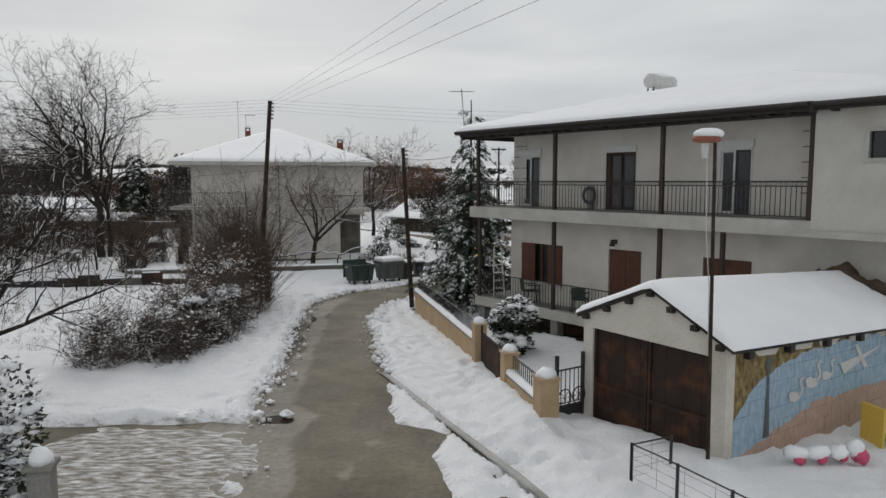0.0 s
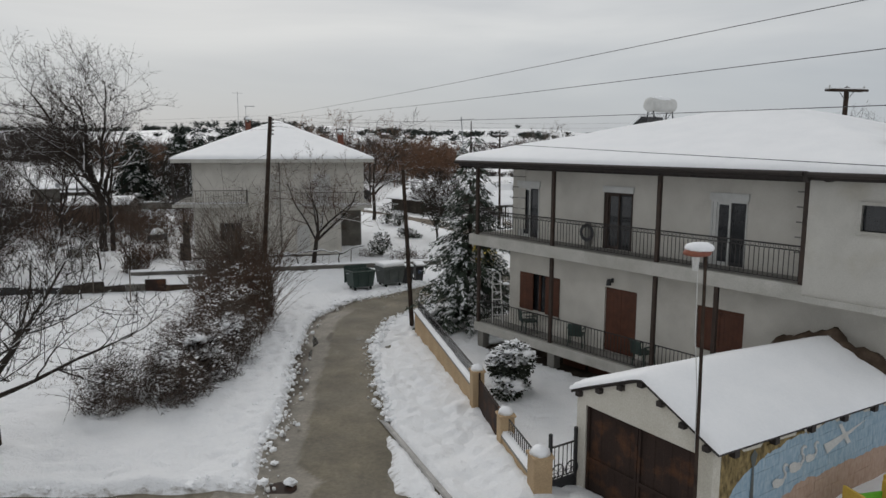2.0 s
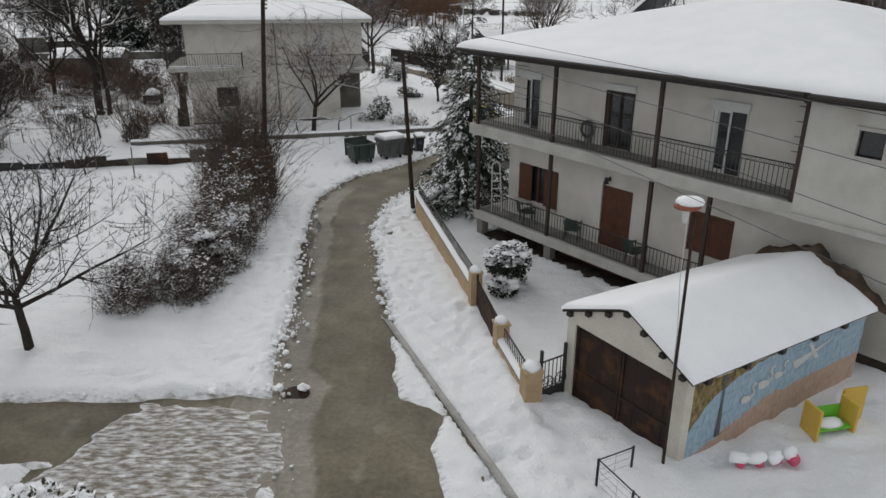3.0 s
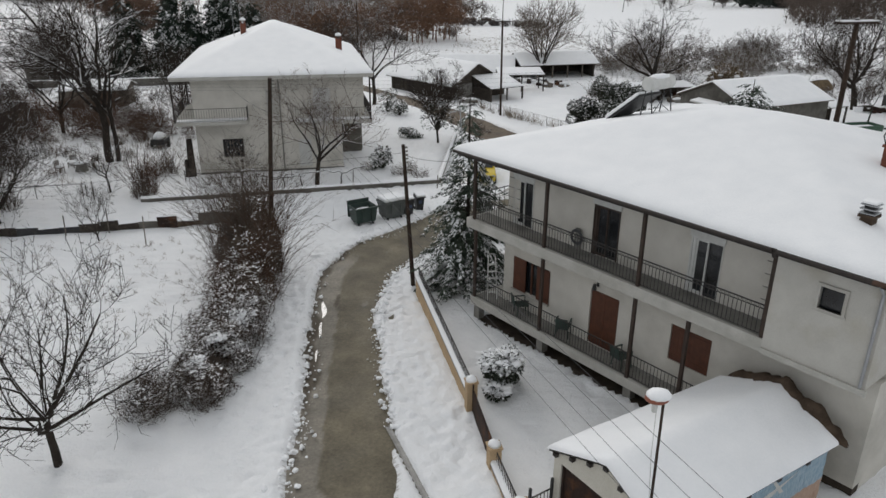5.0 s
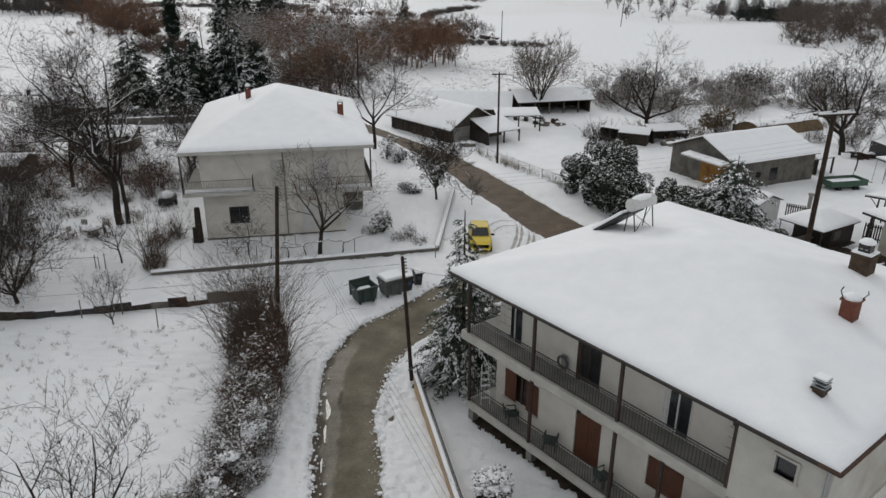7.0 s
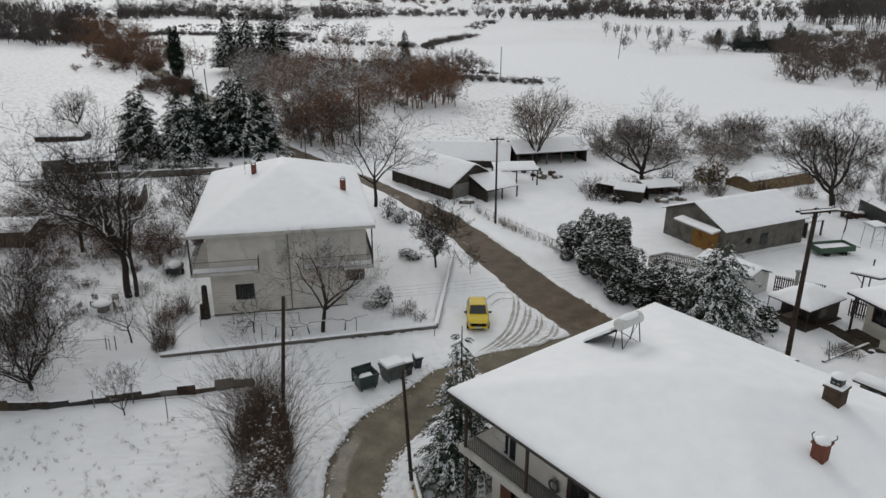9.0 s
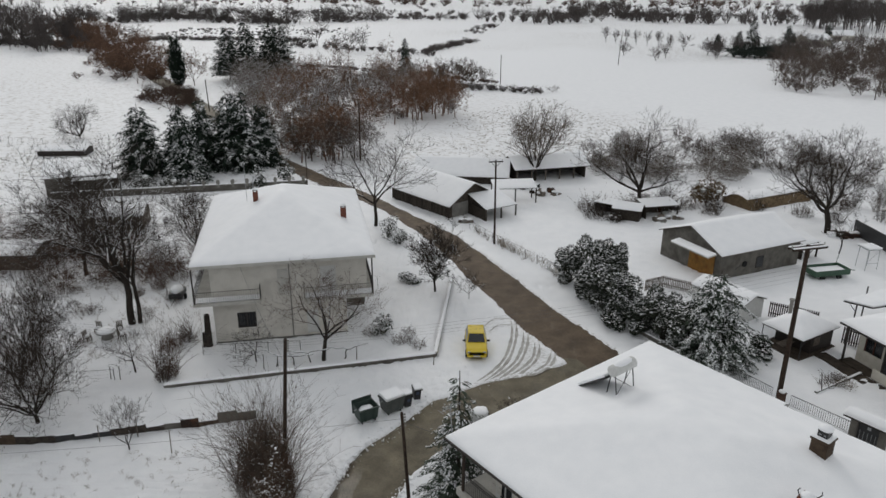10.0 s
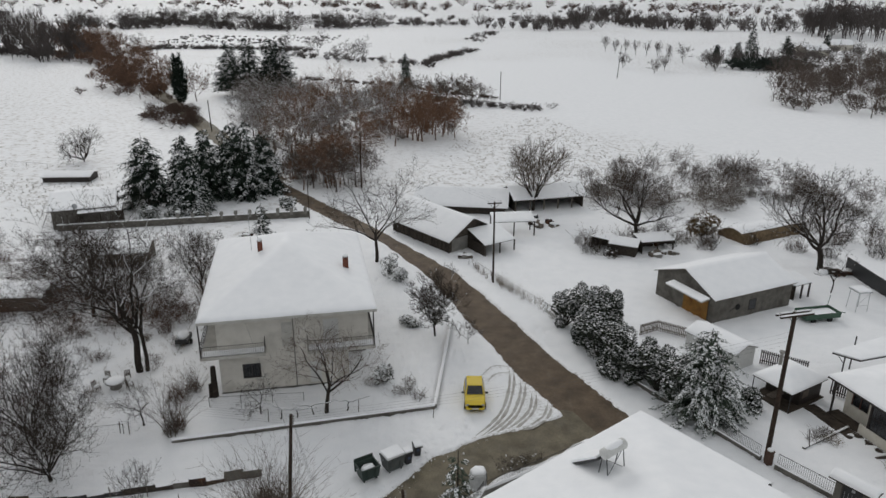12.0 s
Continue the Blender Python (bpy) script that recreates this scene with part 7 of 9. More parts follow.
wood_mass("birch_wood", scatter(W1, 32, R(703)), R(704), "palebark", "grey bare young wood beside the road", 4, 11, NEAR, 0.0, 0.022, wide=0.85, snow=0.3)
wood_mass("wood_undergrowth", scatter(W1, 135, R(7030)), R(7040), "woodtwig", "dark undergrowth of the roadside wood", 1.2, 3.6, LOW, 0.0, 0.035, wide=1.3, snow=0.35)
wood_mass("wood_back", scatter([(-62, 212), (-10, 216), (-4, 178), (-30, 184), (-56, 180)], 40, R(7031)), R(7032), "woodtwig", "grey bare trees at the back of the wood", 3, 7, MID, 0.0, 0.04, wide=1.1, snow=0.3)
wood_mass("wood_edge", along([(-26, 118), (-22, 112), (-16, 109), (-13, 112)], 26, R(7043), 1.4), R(7044), "woodtwig", "bare young trees at the wood's near end", 4, 9, NEAR, 0.0, 0.02, snow=0.12)
wood_mass("brook_scrub", along([(-50, 247), (-16, 233), (2, 215), (14, 205)], 110, R(7045), 1.0), R(7046), "farred", "low dark growth along the frozen brook", 0.6, 1.5, SHRUB, 0.0, 0.07, wide=1.8)
wood_mass("meadow_scrub", scatter([(-160, 395), (-70, 400), (-60, 450), (-160, 460)], 170, R(7047)), R(7048), "farwood", "sparse dry growth on the far meadow", 0.5, 1.3, SHRUB, 0.0, 0.10, wide=2.0)
wood_mass("road_brambles", scatter([(-75, 172), (-60, 156), (-55, 160), (-62, 176), (-72, 186)], 50, R(7041)), R(7042), "farred", "reddish brambles on the bank of the far road", 1.5, 4, LOW, 0.0, 0.04, wide=1.4)
wood_mass("roadside_oaks", along([(-84, 200), (-100, 228), (-160, 330), (-218, 425)], 120, R(705), 8), R(706), "redtwig", "brown belt of oaks along the snowy field", 5, 12, MID, 0.3, 0.05)
wood_mass("roadside_oaks_low", along([(-82, 200), (-100, 230), (-160, 332), (-218, 427)], 110, R(7050), 6), R(7060), "redtwig", "brown undergrowth below the belt of oaks", 2, 5, LOW, 0.0, 0.06, wide=1.3)
L1 = [(87, 196), (91, 184), (98, 172), (114, 178), (184, 235), (178, 290), (114, 245)]
wood_mass("right_wood", scatter(L1, 80, R(707)), R(708), "woodtwig", "dark bare wood at the field's edge", 8, 15, MID, 0.0, 0.05)
wood_mass("right_wood_low", scatter(L1, 80, R(7070)), R(7080), "woodtwig", "dark undergrowth of the field wood", 2.5, 6, LOW, 0.0, 0.06, wide=1.4)
wood_mass("field_scrub", along([(-4, 204), (0, 200), (10, 192), (18, 188), (25, 186)], 90, R(709), 1.6), R(710), "farwood", "low scrub along the field ditch", 0.8, 2.0, SHRUB, 0.0, 0.05, wide=1.7)
wood_mass("field_scrub_tree", [(2, 197), (5, 199), (0, 203), (-4, 208), (-9, 208), (8, 196)], R(7090), "woodtwig", "round bare trees above the ditch", 6, 8.5, BUSH, 0.0, 0.05)
wood_mass("ditch_scrub", along([(-2, 318), (8, 345), (13, 355)], 50, R(711), 2.0) + along([(15, 400), (18, 435), (32, 484)], 40, R(7110), 3) + along([(-8, 300), (-2, 320)], 30, R(7111), 2), R(712), "farwood", "dark scrub along a far ditch", 1.0, 2.8, SHRUB, 0.0, 0.08, wide=2.0)
wood_mass("hedge_line", along([(-150, 346), (-141, 363), (-100, 362), (-66, 350)], 150, R(713), 2.5) + along([(-70, 327), (-22, 302), (-4, 286)], 60, R(7130), 3), R(714), "farwood", "far bare hedgerow between fields", 1.2, 3.2, SHRUB, 0.0, 0.09, wide=1.7)
wood_mass("hedge_trees", [(-46, 306), (-40, 302), (-35, 303), (-75, 345), (-58, 330), (-150, 352)], R(7131), "farwood", "round bare trees in the far hedgerow", 8, 13, MID, 0.0, 0.09)
wood_mass("yard_bushes", along([(22, 114), (30, 112), (42, 116), (54, 108), (64, 104)], 34, R(715), 3.5), R(716), "woodtwig", "grey-brown bushes along the yard's back fence", 2.5, 6.5, BUSH, 0.0, 0.018, wide=1.0, snow=0.25)
wood_mass("yard_thicket", scatter([(24, 94), (36, 98), (60, 94), (62, 106), (20, 110)], 40, R(7150)), R(7160), "palebark", "grey thicket behind the farmyard", 1.5, 4.5, BUSH, 0.0, 0.02, wide=1.2, snow=0.25)
wood_mass("orchard_row", [(78 + 3.4 * i, 357 - 6.0 * i) for i in range(7)], R(717), "farwood", "row of small bare orchard trees", 7, 9, POPLAR, 0.0, 0.07, wide=0.6)
wood_mass("village_trees", along([(88, 285), (110, 290), (150, 300), (190, 330)], 50, R(718), 10), R(719), "farwood", "bare garden trees round the far houses", 4, 9, MID, 0.0, 0.08, wide=1.0)
wood_mass("village_hedge", along([(112, 282), (138, 280)], 40, R(7180), 2.5), R(7190), "fargreen", "dark evergreen hedge before the far houses", 3, 6, LOW, 0.0, 0.12, wide=1.5)
wood_mass("far_belt", along([(-262, 508), (-222, 497), (-210, 540)], 55, R(7200), 5) + along([(-206, 552), (-150, 530), (-100, 521), (-59, 548)], 95, R(720), 11), R(721), "farwood", "dark far belt of bare trees", 3, 15, MID, 0.0, 0.10, wide=1.1)
wood_mass("far_belt_low", along([(-262, 506), (-222, 495), (-206, 550), (-150, 526), (-100, 517), (-59, 545), (30, 560)], 170, R(7201), 9), R(7211), "farwood", "dark undergrowth of the far belt", 2, 7, SHRUB, 0.0, 0.18, wide=1.8)
wood_mass("far_belt_right", along([(36, 540), (67, 515), (110, 600), (163, 720)], 110, R(722), 12) + along([(130, 612), (157, 555), (190, 525), (240, 500)], 100, R(7220), 10), R(723), "farwood", "dark far belt of trees behind the fields", 3, 14, SHRUB, 0.0, 0.2, wide=1.0)
wood_mass("right_poplars", scatter([(222, 430), (250, 425), (300, 450), (300, 520), (235, 500)], 110, R(7221)), R(7231), "farwood", "tall dense bare poplars beyond the village", 9, 24, POPLAR, 0.0, 0.13, wide=0.6)
wood_mass("far_brown_belt", along([(-700, 800), (-300, 900), (100, 860), (420, 760), (800, 820)], 240, R(724), 55), R(725), "farred", "brown far woods on the plain", 2, 11, SHRUB, 0.0, 0.3, wide=1.7)
wood_mass("left_far_trees", along([(-212, 330), (-185, 326), (-160, 300)], 40, R(726), 7) + along([(-330, 430), (-240, 430)], 60, R(7260), 10), R(727), "farwood", "tall bare poplars at the far left", 8, 19, POPLAR, 0.0, 0.12, wide=0.6)
wood_mass("left_far_low", along([(-230, 335), (-185, 328), (-155, 300)], 55, R(7261), 5), R(7271), "farwood", "dark scrub below the far poplars", 2.5, 6, LOW, 0.0, 0.11, wide=1.4)
wood_mass("hill_woods", along([(-1500, 1500), (-700, 1700), (100, 1500), (700, 1650), (1500, 1450)], 300, R(728), 150), R(729), "fargreen", "dark woods on the far hills", 8, 18, SHRUB, 0.0, 1.2, wide=2.4)
wood_mass("plain_scrub", scatter([(-500, 570), (500, 570), (700, 1200), (-700, 1200)], 150, R(730)) + along([(-260, 640), (0, 610), (220, 640)], 60, R(7300), 6), R(731), "farwood", "scattered bushes on the far plain", 1.5, 6, SHRUB, 0.0, 0.25, wide=2.1)
wood_mass("wild_plot", scatter([(-56, 40), (-40, 42), (-40, 60), (-26, 64), (-23, 72), (-30, 80), (-56, 82)], 46, R(734)), R(735), "twig", "tangled dark scrub behind the wild plot", 1.6, 4.8, BUSH, 0.0, 0.012, wide=1.0)
wood_mass("wild_plot_brown", scatter([(-55, 44), (-41, 50), (-34, 64), (-40, 74), (-52, 74)], 26, R(736)) + scatter([(-40, 58), (-26, 58), (-25, 66), (-38, 68)], 14, R(7361)), R(737), "redtwig", "reddish bramble scrub in the wild plot", 2, 4.5, BUSH, 0.0, 0.013, wide=1.3)
for i, (x, y, h) in enumerate(((140, 335, 14), (163, 350, 9), (128, 320, 8), (118, 318, 7), (150, 318, 8), (135, 318, 6), (182, 350, 10))):
    conifer("village_conifer", at(x, y, 60 * i), R(740 + i), h, h * 0.33, "dark conifer between the far houses", droop=0.2, snow=0.25, boughs=110, blade=1.2, step=0.7, group="village conifers")


# dry stalks that stand through the snow
def stalks(name, spots, rng, h, label):
    seg = []
    for x, y in spots:
        z = gz(x, y) + 0.05
        for _ in range(7):
            a = rng.uniform(0, 6.28)
            l = h * rng.uniform(0.5, 1.2)
            seg.append((x + rng.gauss(0, 0.12), y + rng.gauss(0, 0.12), z, x + math.cos(a) * l * 0.5, y + math.sin(a) * l * 0.5, z + l, 0.004 + y * 0.00008, 0.002))
    tagged(part(name, Geo().tubes(seg, 3), "drygrass"), label, "dry grass", kind="stuff")


stalks("field_stalks", scatter([(-30, 20), (-10.5, 20), (-10.5, 33), (-14, 35), (-30, 33)], 420, R(801)), R(802), 0.26, "dry weed stalks through the snow of the plot")
stalks("garden_stalks", scatter([(-45, 38), (-19, 47), (-19, 70), (-45, 80)], 420, R(803)), R(804), 0.7, "dry weeds in the overgrown garden")
stalks("verge_stalks", along([(3.6, 76), (11.6, 62.4)], 90, R(805), 0.35), R(806), 0.9, "dry reeds along the wire fence")
stalks("pasture_stalks", scatter([(-2, 112), (2, 150), (24, 178), (37, 140), (34, 118), (14, 112)], 800, R(807)), R(808), 0.35, "dry grass tufts on the rough pasture")
stalks("meadow_stalks", scatter([(-125, 300), (-70, 300), (-52, 222), (-68, 216)], 420, R(811)), R(812), 0.6, "rows of dry grass in the far meadow")
stalks("left_field_stalks", along([(-100, 120), (-66, 112), (-56, 104)], 260, R(809), 6) + scatter([(-80, 92), (-54, 92), (-50, 112), (-80, 112)], 300, R(8091)) + scatter([(-60, 80), (-44, 78), (-30, 84), (-30, 88), (-52, 86)], 200, R(8092)), R(810), 0.4, "dry grass tufts at the left field's edge")


# ---- the neighbouring house ----
H2 = pose(-18.18, 47.73, -0.16, 0, 0, 11.73)


def neighbour_house():
    h = thing("house", H2, "two-storey pale grey house with snowy hip roof and balconies", "house")
    g = Geo()
    wall_geo(g, "u", 1.1, 12.75, 0.0, 0.25, 3.2, 6.76, [(6.0, 6.8, 3.7, 5.8), (9.2, 10.4, 3.7, 5.8)])
    part("upper_wall", g, "stucco", h, "pale grey plaster")
    g = Geo()
    wall_geo(g, "u", 1.1, 11.1, 0.002, 0.25, -0.3, 3.2, [(2.8, 4.2, 1.15, 2.45), (8.0, 8.9, 0.2, 2.2)])
    part("lower_wall", g, "stucco", h, "pale grey plaster")
    part("end_wall", Geo().box(1.1, 1.35, 0.25, 15.4, -0.3, 6.76), "stucco", h)
    part("end_wall", Geo().box(12.5, 12.75, 0.25, 15.4, 3.2, 6.76), "stucco", h)
    part("end_wall", Geo().box(10.85, 11.1, 0.25, 15.4, -0.3, 3.2), "stucco", h)
    part("soffit", Geo().box(10.85, 12.5, 0.25, 15.1, 3.2, 3.3), "stucco", h)
    part("back_wall", Geo().box(1.35, 12.5, 15.15, 15.4, -0.3, 6.76), "stucco", h)
    part("plinth", Geo().box(1.05, 11.15, -0.03, -0.002, -0.3, 0.1), "oldconcrete", h, "dark damp plinth")
    # window with iron bars
    wf = part("window", Geo().box(2.8, 2.88, 0.06, 0.14, 1.15, 2.45).box(4.12, 4.2, 0.06, 0.14, 1.15, 2.45).box(2.88, 4.12, 0.06, 0.14, 2.37, 2.45).box(2.88, 4.12, 0.06, 0.14, 1.15, 1.23).box(3.46, 3.54, 0.06, 0.14, 1.23, 2.37), "darkwood", h, "dark framed window")
    part("pane", Geo().box(2.88, 4.12, 0.12, 0.13, 1.23, 2.37), "glass", wf)
    for k in range(7):
        part("window_bar", Geo().tube((2.9 + 0.2 * k, 0.02, 1.15), (2.9 + 0.2 * k, 0.02, 2.45), 0.014, None, 5), "iron", wf)
    part("cellar_door", Geo().box(8.0, 8.9, 0.1, 0.14, 0.2, 2.2), "white", h, "white metal door")
    part("balcony_door", Geo().box(6.0, 6.8, 0.05, 0.09, 3.7, 5.8), "slab", h, "closed pale shutter")
    part("corner_pillar", Geo().tube((0.55, -0.25, -0.3), (0.6, -0.2, 2.6), 0.3, 0.2, 7).tube((0.2, -0.4, -0.3), (0.25, -0.35, 1.2), 0.12, 0.1, 6), "bark", h, "dark ivy-grown trunk at the house corner")
    part("balcony_door", Geo().box(9.2, 10.4, 0.1, 0.14, 3.7, 5.8), "white", h, "closed white roller shutter")
    # balconies at both corners
    for u0, u1, wrap in ((-0.1, 4.75, 0.0), (7.9, 13.2, 12.1)):
        zb = 3.45 if wrap else 3.66
        s = Geo().box(u0, u1, -1.15, -0.004, zb, zb + 0.22)
        if wrap:
            s.box(12.754, u1, -0.004, 6.0, zb, zb + 0.22)
        else:
            s.box(u0, 1.096, -0.004, 6.0, zb, zb + 0.22)
        part("balcony", s, "slab", h, "pale concrete balcony slab")
        railing(h, (u0 + 0.05, -1.1), (u1 - 0.05, -1.1), zb + 0.22, zb + 1.12, 0.16)
        if wrap:
            railing(h, (u1 - 0.05, -1.1), (u1 - 0.05, 5.9), zb + 0.22, zb + 1.12, 0.2)
            railing(h, (u0 + 0.05, -1.1), (u0 + 0.05, -0.05), zb + 0.22, zb + 1.12, 0.2)
        else:
            railing(h, (u0 + 0.05, -1.1), (u0 + 0.05, 5.9), zb + 0.22, zb + 1.12, 0.2)
            railing(h, (u1 - 0.05, -1.1), (u1 - 0.05, -0.05), zb + 0.22, zb + 1.12, 0.2)
        part("balcony_snow", Geo().box(u0 + 0.12, u1 - 0.12, -1.0, -0.1, zb + 0.224, zb + 0.28), "snow", h)
    for u, v in ((0.0, -1.05), (13.1, -1.05), (0.0, 5.9), (13.1, 5.9)):
        part("post", Geo().box(u - 0.05, u + 0.05, v - 0.05, v + 0.05, 3.7, 6.8), "darkwood", h)
    part("pier", Geo().box(12.78, 13.02, 5.68, 5.92, -0.3, 3.45), "concrete", h)
    part("carport_wall", Geo().box(11.1, 12.9, 5.0, 5.2, -0.3, 3.45), "oldconcrete", h, "grey wall under the balcony")
    u0, u1, v0, v1, ze = -0.1, 13.4, -1.2, 16.8, 6.86

    def zf(u, v):
        return ze + 0.405 * np.clip(np.minimum(np.minimum(u - u0, u1 - u), np.minimum((v - v0) * 0.77, v1 - v)), 0, 6.75)
    roof = part("roof", Geo().box(u0 + 0.03, u1 - 0.03, v0 + 0.03, v1 - 0.03, ze - 0.22, ze + 0.02), "slab", h, "pale eaves slab")
    snow_blanket(zf, u0, u1, v0, v1, 0.17, roof, 0.35, 21, lump=0.05)
    for u, v, w, top in ((11.5, 5.65, 0.45, 8.55), (4.4, 8.2, 0.4, 9.55)):
        z0 = float(zf(np.array(u), np.array(v)))
        c = part("chimney", Geo().box(u - w / 2, u + w / 2, v - w / 2, v + w / 2, z0 - 0.1, top), "brick", h, "dark red brick chimney with snowy cap")
        for k in range(4):
            part("cap_pier", Geo().box(-0.04, 0.04, -0.04, 0.04, top, top + 0.18, pose(u + (w / 2 - 0.05) * (1 if k % 2 else -1), v + (w / 2 - 0.05) * (1 if k < 2 else -1), 0)), "brick", c)
        part("cap", Geo().box(u - w / 2, u + w / 2, v - w / 2, v + w / 2, top + 0.18, top + 0.24), "concrete", c)
        part("snow_cap", Geo().ball((u, v, top + 0.24), w * 0.55, w * 0.55, 0.22, 3, 0.1, flat=0.0), "snow", c, smooth=True)
    part("downpipe", Geo().path([(6.9, -1.1, ze - 0.2), (6.9, -0.06, ze - 0.6), (6.9, -0.06, 0.0)], 0.045, 6), "concrete", h)
    an = thing("tv_aerial", H2 @ pose(3.6, 9.2, 10.4), "thin television aerial on the snowy roof", "aerial")
    part("mast", Geo().tube((0, 0, -2.1), (0, 0, 1.6), 0.02, None, 6), "zinc", an)
    part("boom", Geo().tube((-0.4, 0, 1.5), (0.4, 0, 1.5), 0.012, None, 5).tube((-0.3, -0.2, 1.5), (-0.3, 0.2, 1.5), 0.008, None, 4).tube((0.3, -0.2, 1.5), (0.3, 0.2, 1.5), 0.008, None, 4), "zinc", an)
    part("support", Geo().box(0.5, 1.3, -0.03, 0.03, 0.45, 0.5).tube((0.6, 0, -1.7), (0.6, 0, 0.5), 0.02, None, 5), "zinc", an)


neighbour_house()

# its garden wall and gnarled vines
for a, b, top in (((-18.8, 41.6), (-0.3, 46.2), 0.05), ((-0.3, 46.2), (1.0, 60.6), 0.05)):
    wall_run("garden_wall", a, b, top, 0.28, "oldconcrete", "low weathered concrete garden wall with snow on top", rail=False, snow=0.1)


def vine(x, y, seed):
    rng = R(seed)
    t = thing("grape_vine", at(x, y), "gnarled pruned vine with snow on its arms", "vine", "garden vines")
    g, s = Geo(), Geo()
    p = Vector((0, 0, -0.1))
    for k in range(3):
        q = p + Vector((rng.gauss(0, 0.08), rng.gauss(0, 0.08), 0.3))
        g.tube(p, q, 0.06 - 0.01 * k, 0.05 - 0.01 * k, 6)
        p = q
    for side in (-1, 1):
        c = p.copy()
        for k in range(6):
            q = c + Vector((side * rng.uniform(0.18, 0.32), rng.gauss(0, 0.06), rng.gauss(0.03, 0.1)))
            g.tube(c, q, 0.035 - 0.003 * k, 0.032 - 0.003 * k, 5)
            s.tube(c + Vector((0, 0, 0.04)), q + Vector((0, 0, 0.04)), 0.035, 0.032, 5)
            c = q
    part("stem", g, "bark", t)
    part("snow_cover", s, "snow", t, smooth=True)
    return t


for i, (x, y) in enumerate(((-10.6, 44.9), (-9.4, 45.2), (-7.0, 45.8), (-11.8, 44.6))):
    vine(x, y, 900 + i)


def trellis_post(x, y, h, label="thin garden stake standing in snow"):
    tagged(part("garden_stake", Geo().tube((x, y, gz(x, y) - 0.1), (x + 0.05, y, gz(x, y) + h), 0.035, 0.03, 6), "greywood"), label, "stake", "garden stakes")


for x, y, h in ((-6.1, 45.7, 1.1), (-12.6, 44.2, 1.2), (-18.7, 42.0, 1.2), (-22.2, 42.5, 1.2), (-22.9, 42.6, 1.1), (-18.3, 36.0, 1.4), (-15.6, 34.3, 1.6), (-20.3, 35.3, 1.3), (-0.4, 44.9, 1.0)):
    trellis_post(x, y, h)


# ---- scrap-sheet fence in the plot ----
def scrap_fence():
    pts = [(-27.5, 34.8), (-22.9, 35.2), (-18.9, 36.2), (-14.9, 37.0), (-11.6, 38.0)]
    rng = R(33)
    t = thing("scrap_fence", Matrix(), "low patched fence of rusty sheets and boards in snow", "fence")
    mats = ("rust", "barnwood", "darkwood", "blackmetal", "rust", "oldroof", "barnwood", "oldconcrete")
    for (ax, ay), (bx, by) in zip(pts, pts[1:]):
        ln = math.hypot(bx - ax, by - ay)
        n = int(ln / 0.95)
        ang = math.degrees(math.atan2(by - ay, bx - ax))
        for k in range(n):
            x, y = ax + (bx - ax) * k / n, ay + (by - ay) * k / n
            z = gz(x, y) + 0.02
            hh = rng.uniform(0.42, 0.85)
            m = pose(x, y, z, rng.uniform(-14, 14), rng.uniform(-3, 3), ang)
            part("sheet", Geo().box(0, ln / n + 0.04, -0.012, 0.012, -0.1, hh, m), rng.choice(mats), t)
            if rng.random() < 0.7:
                part("snow_cap", Geo().box(0.05, ln / n - 0.1, -0.04, 0.04, hh, hh + 0.07, m), "snow", t, bevel=0.02)


scrap_fence()


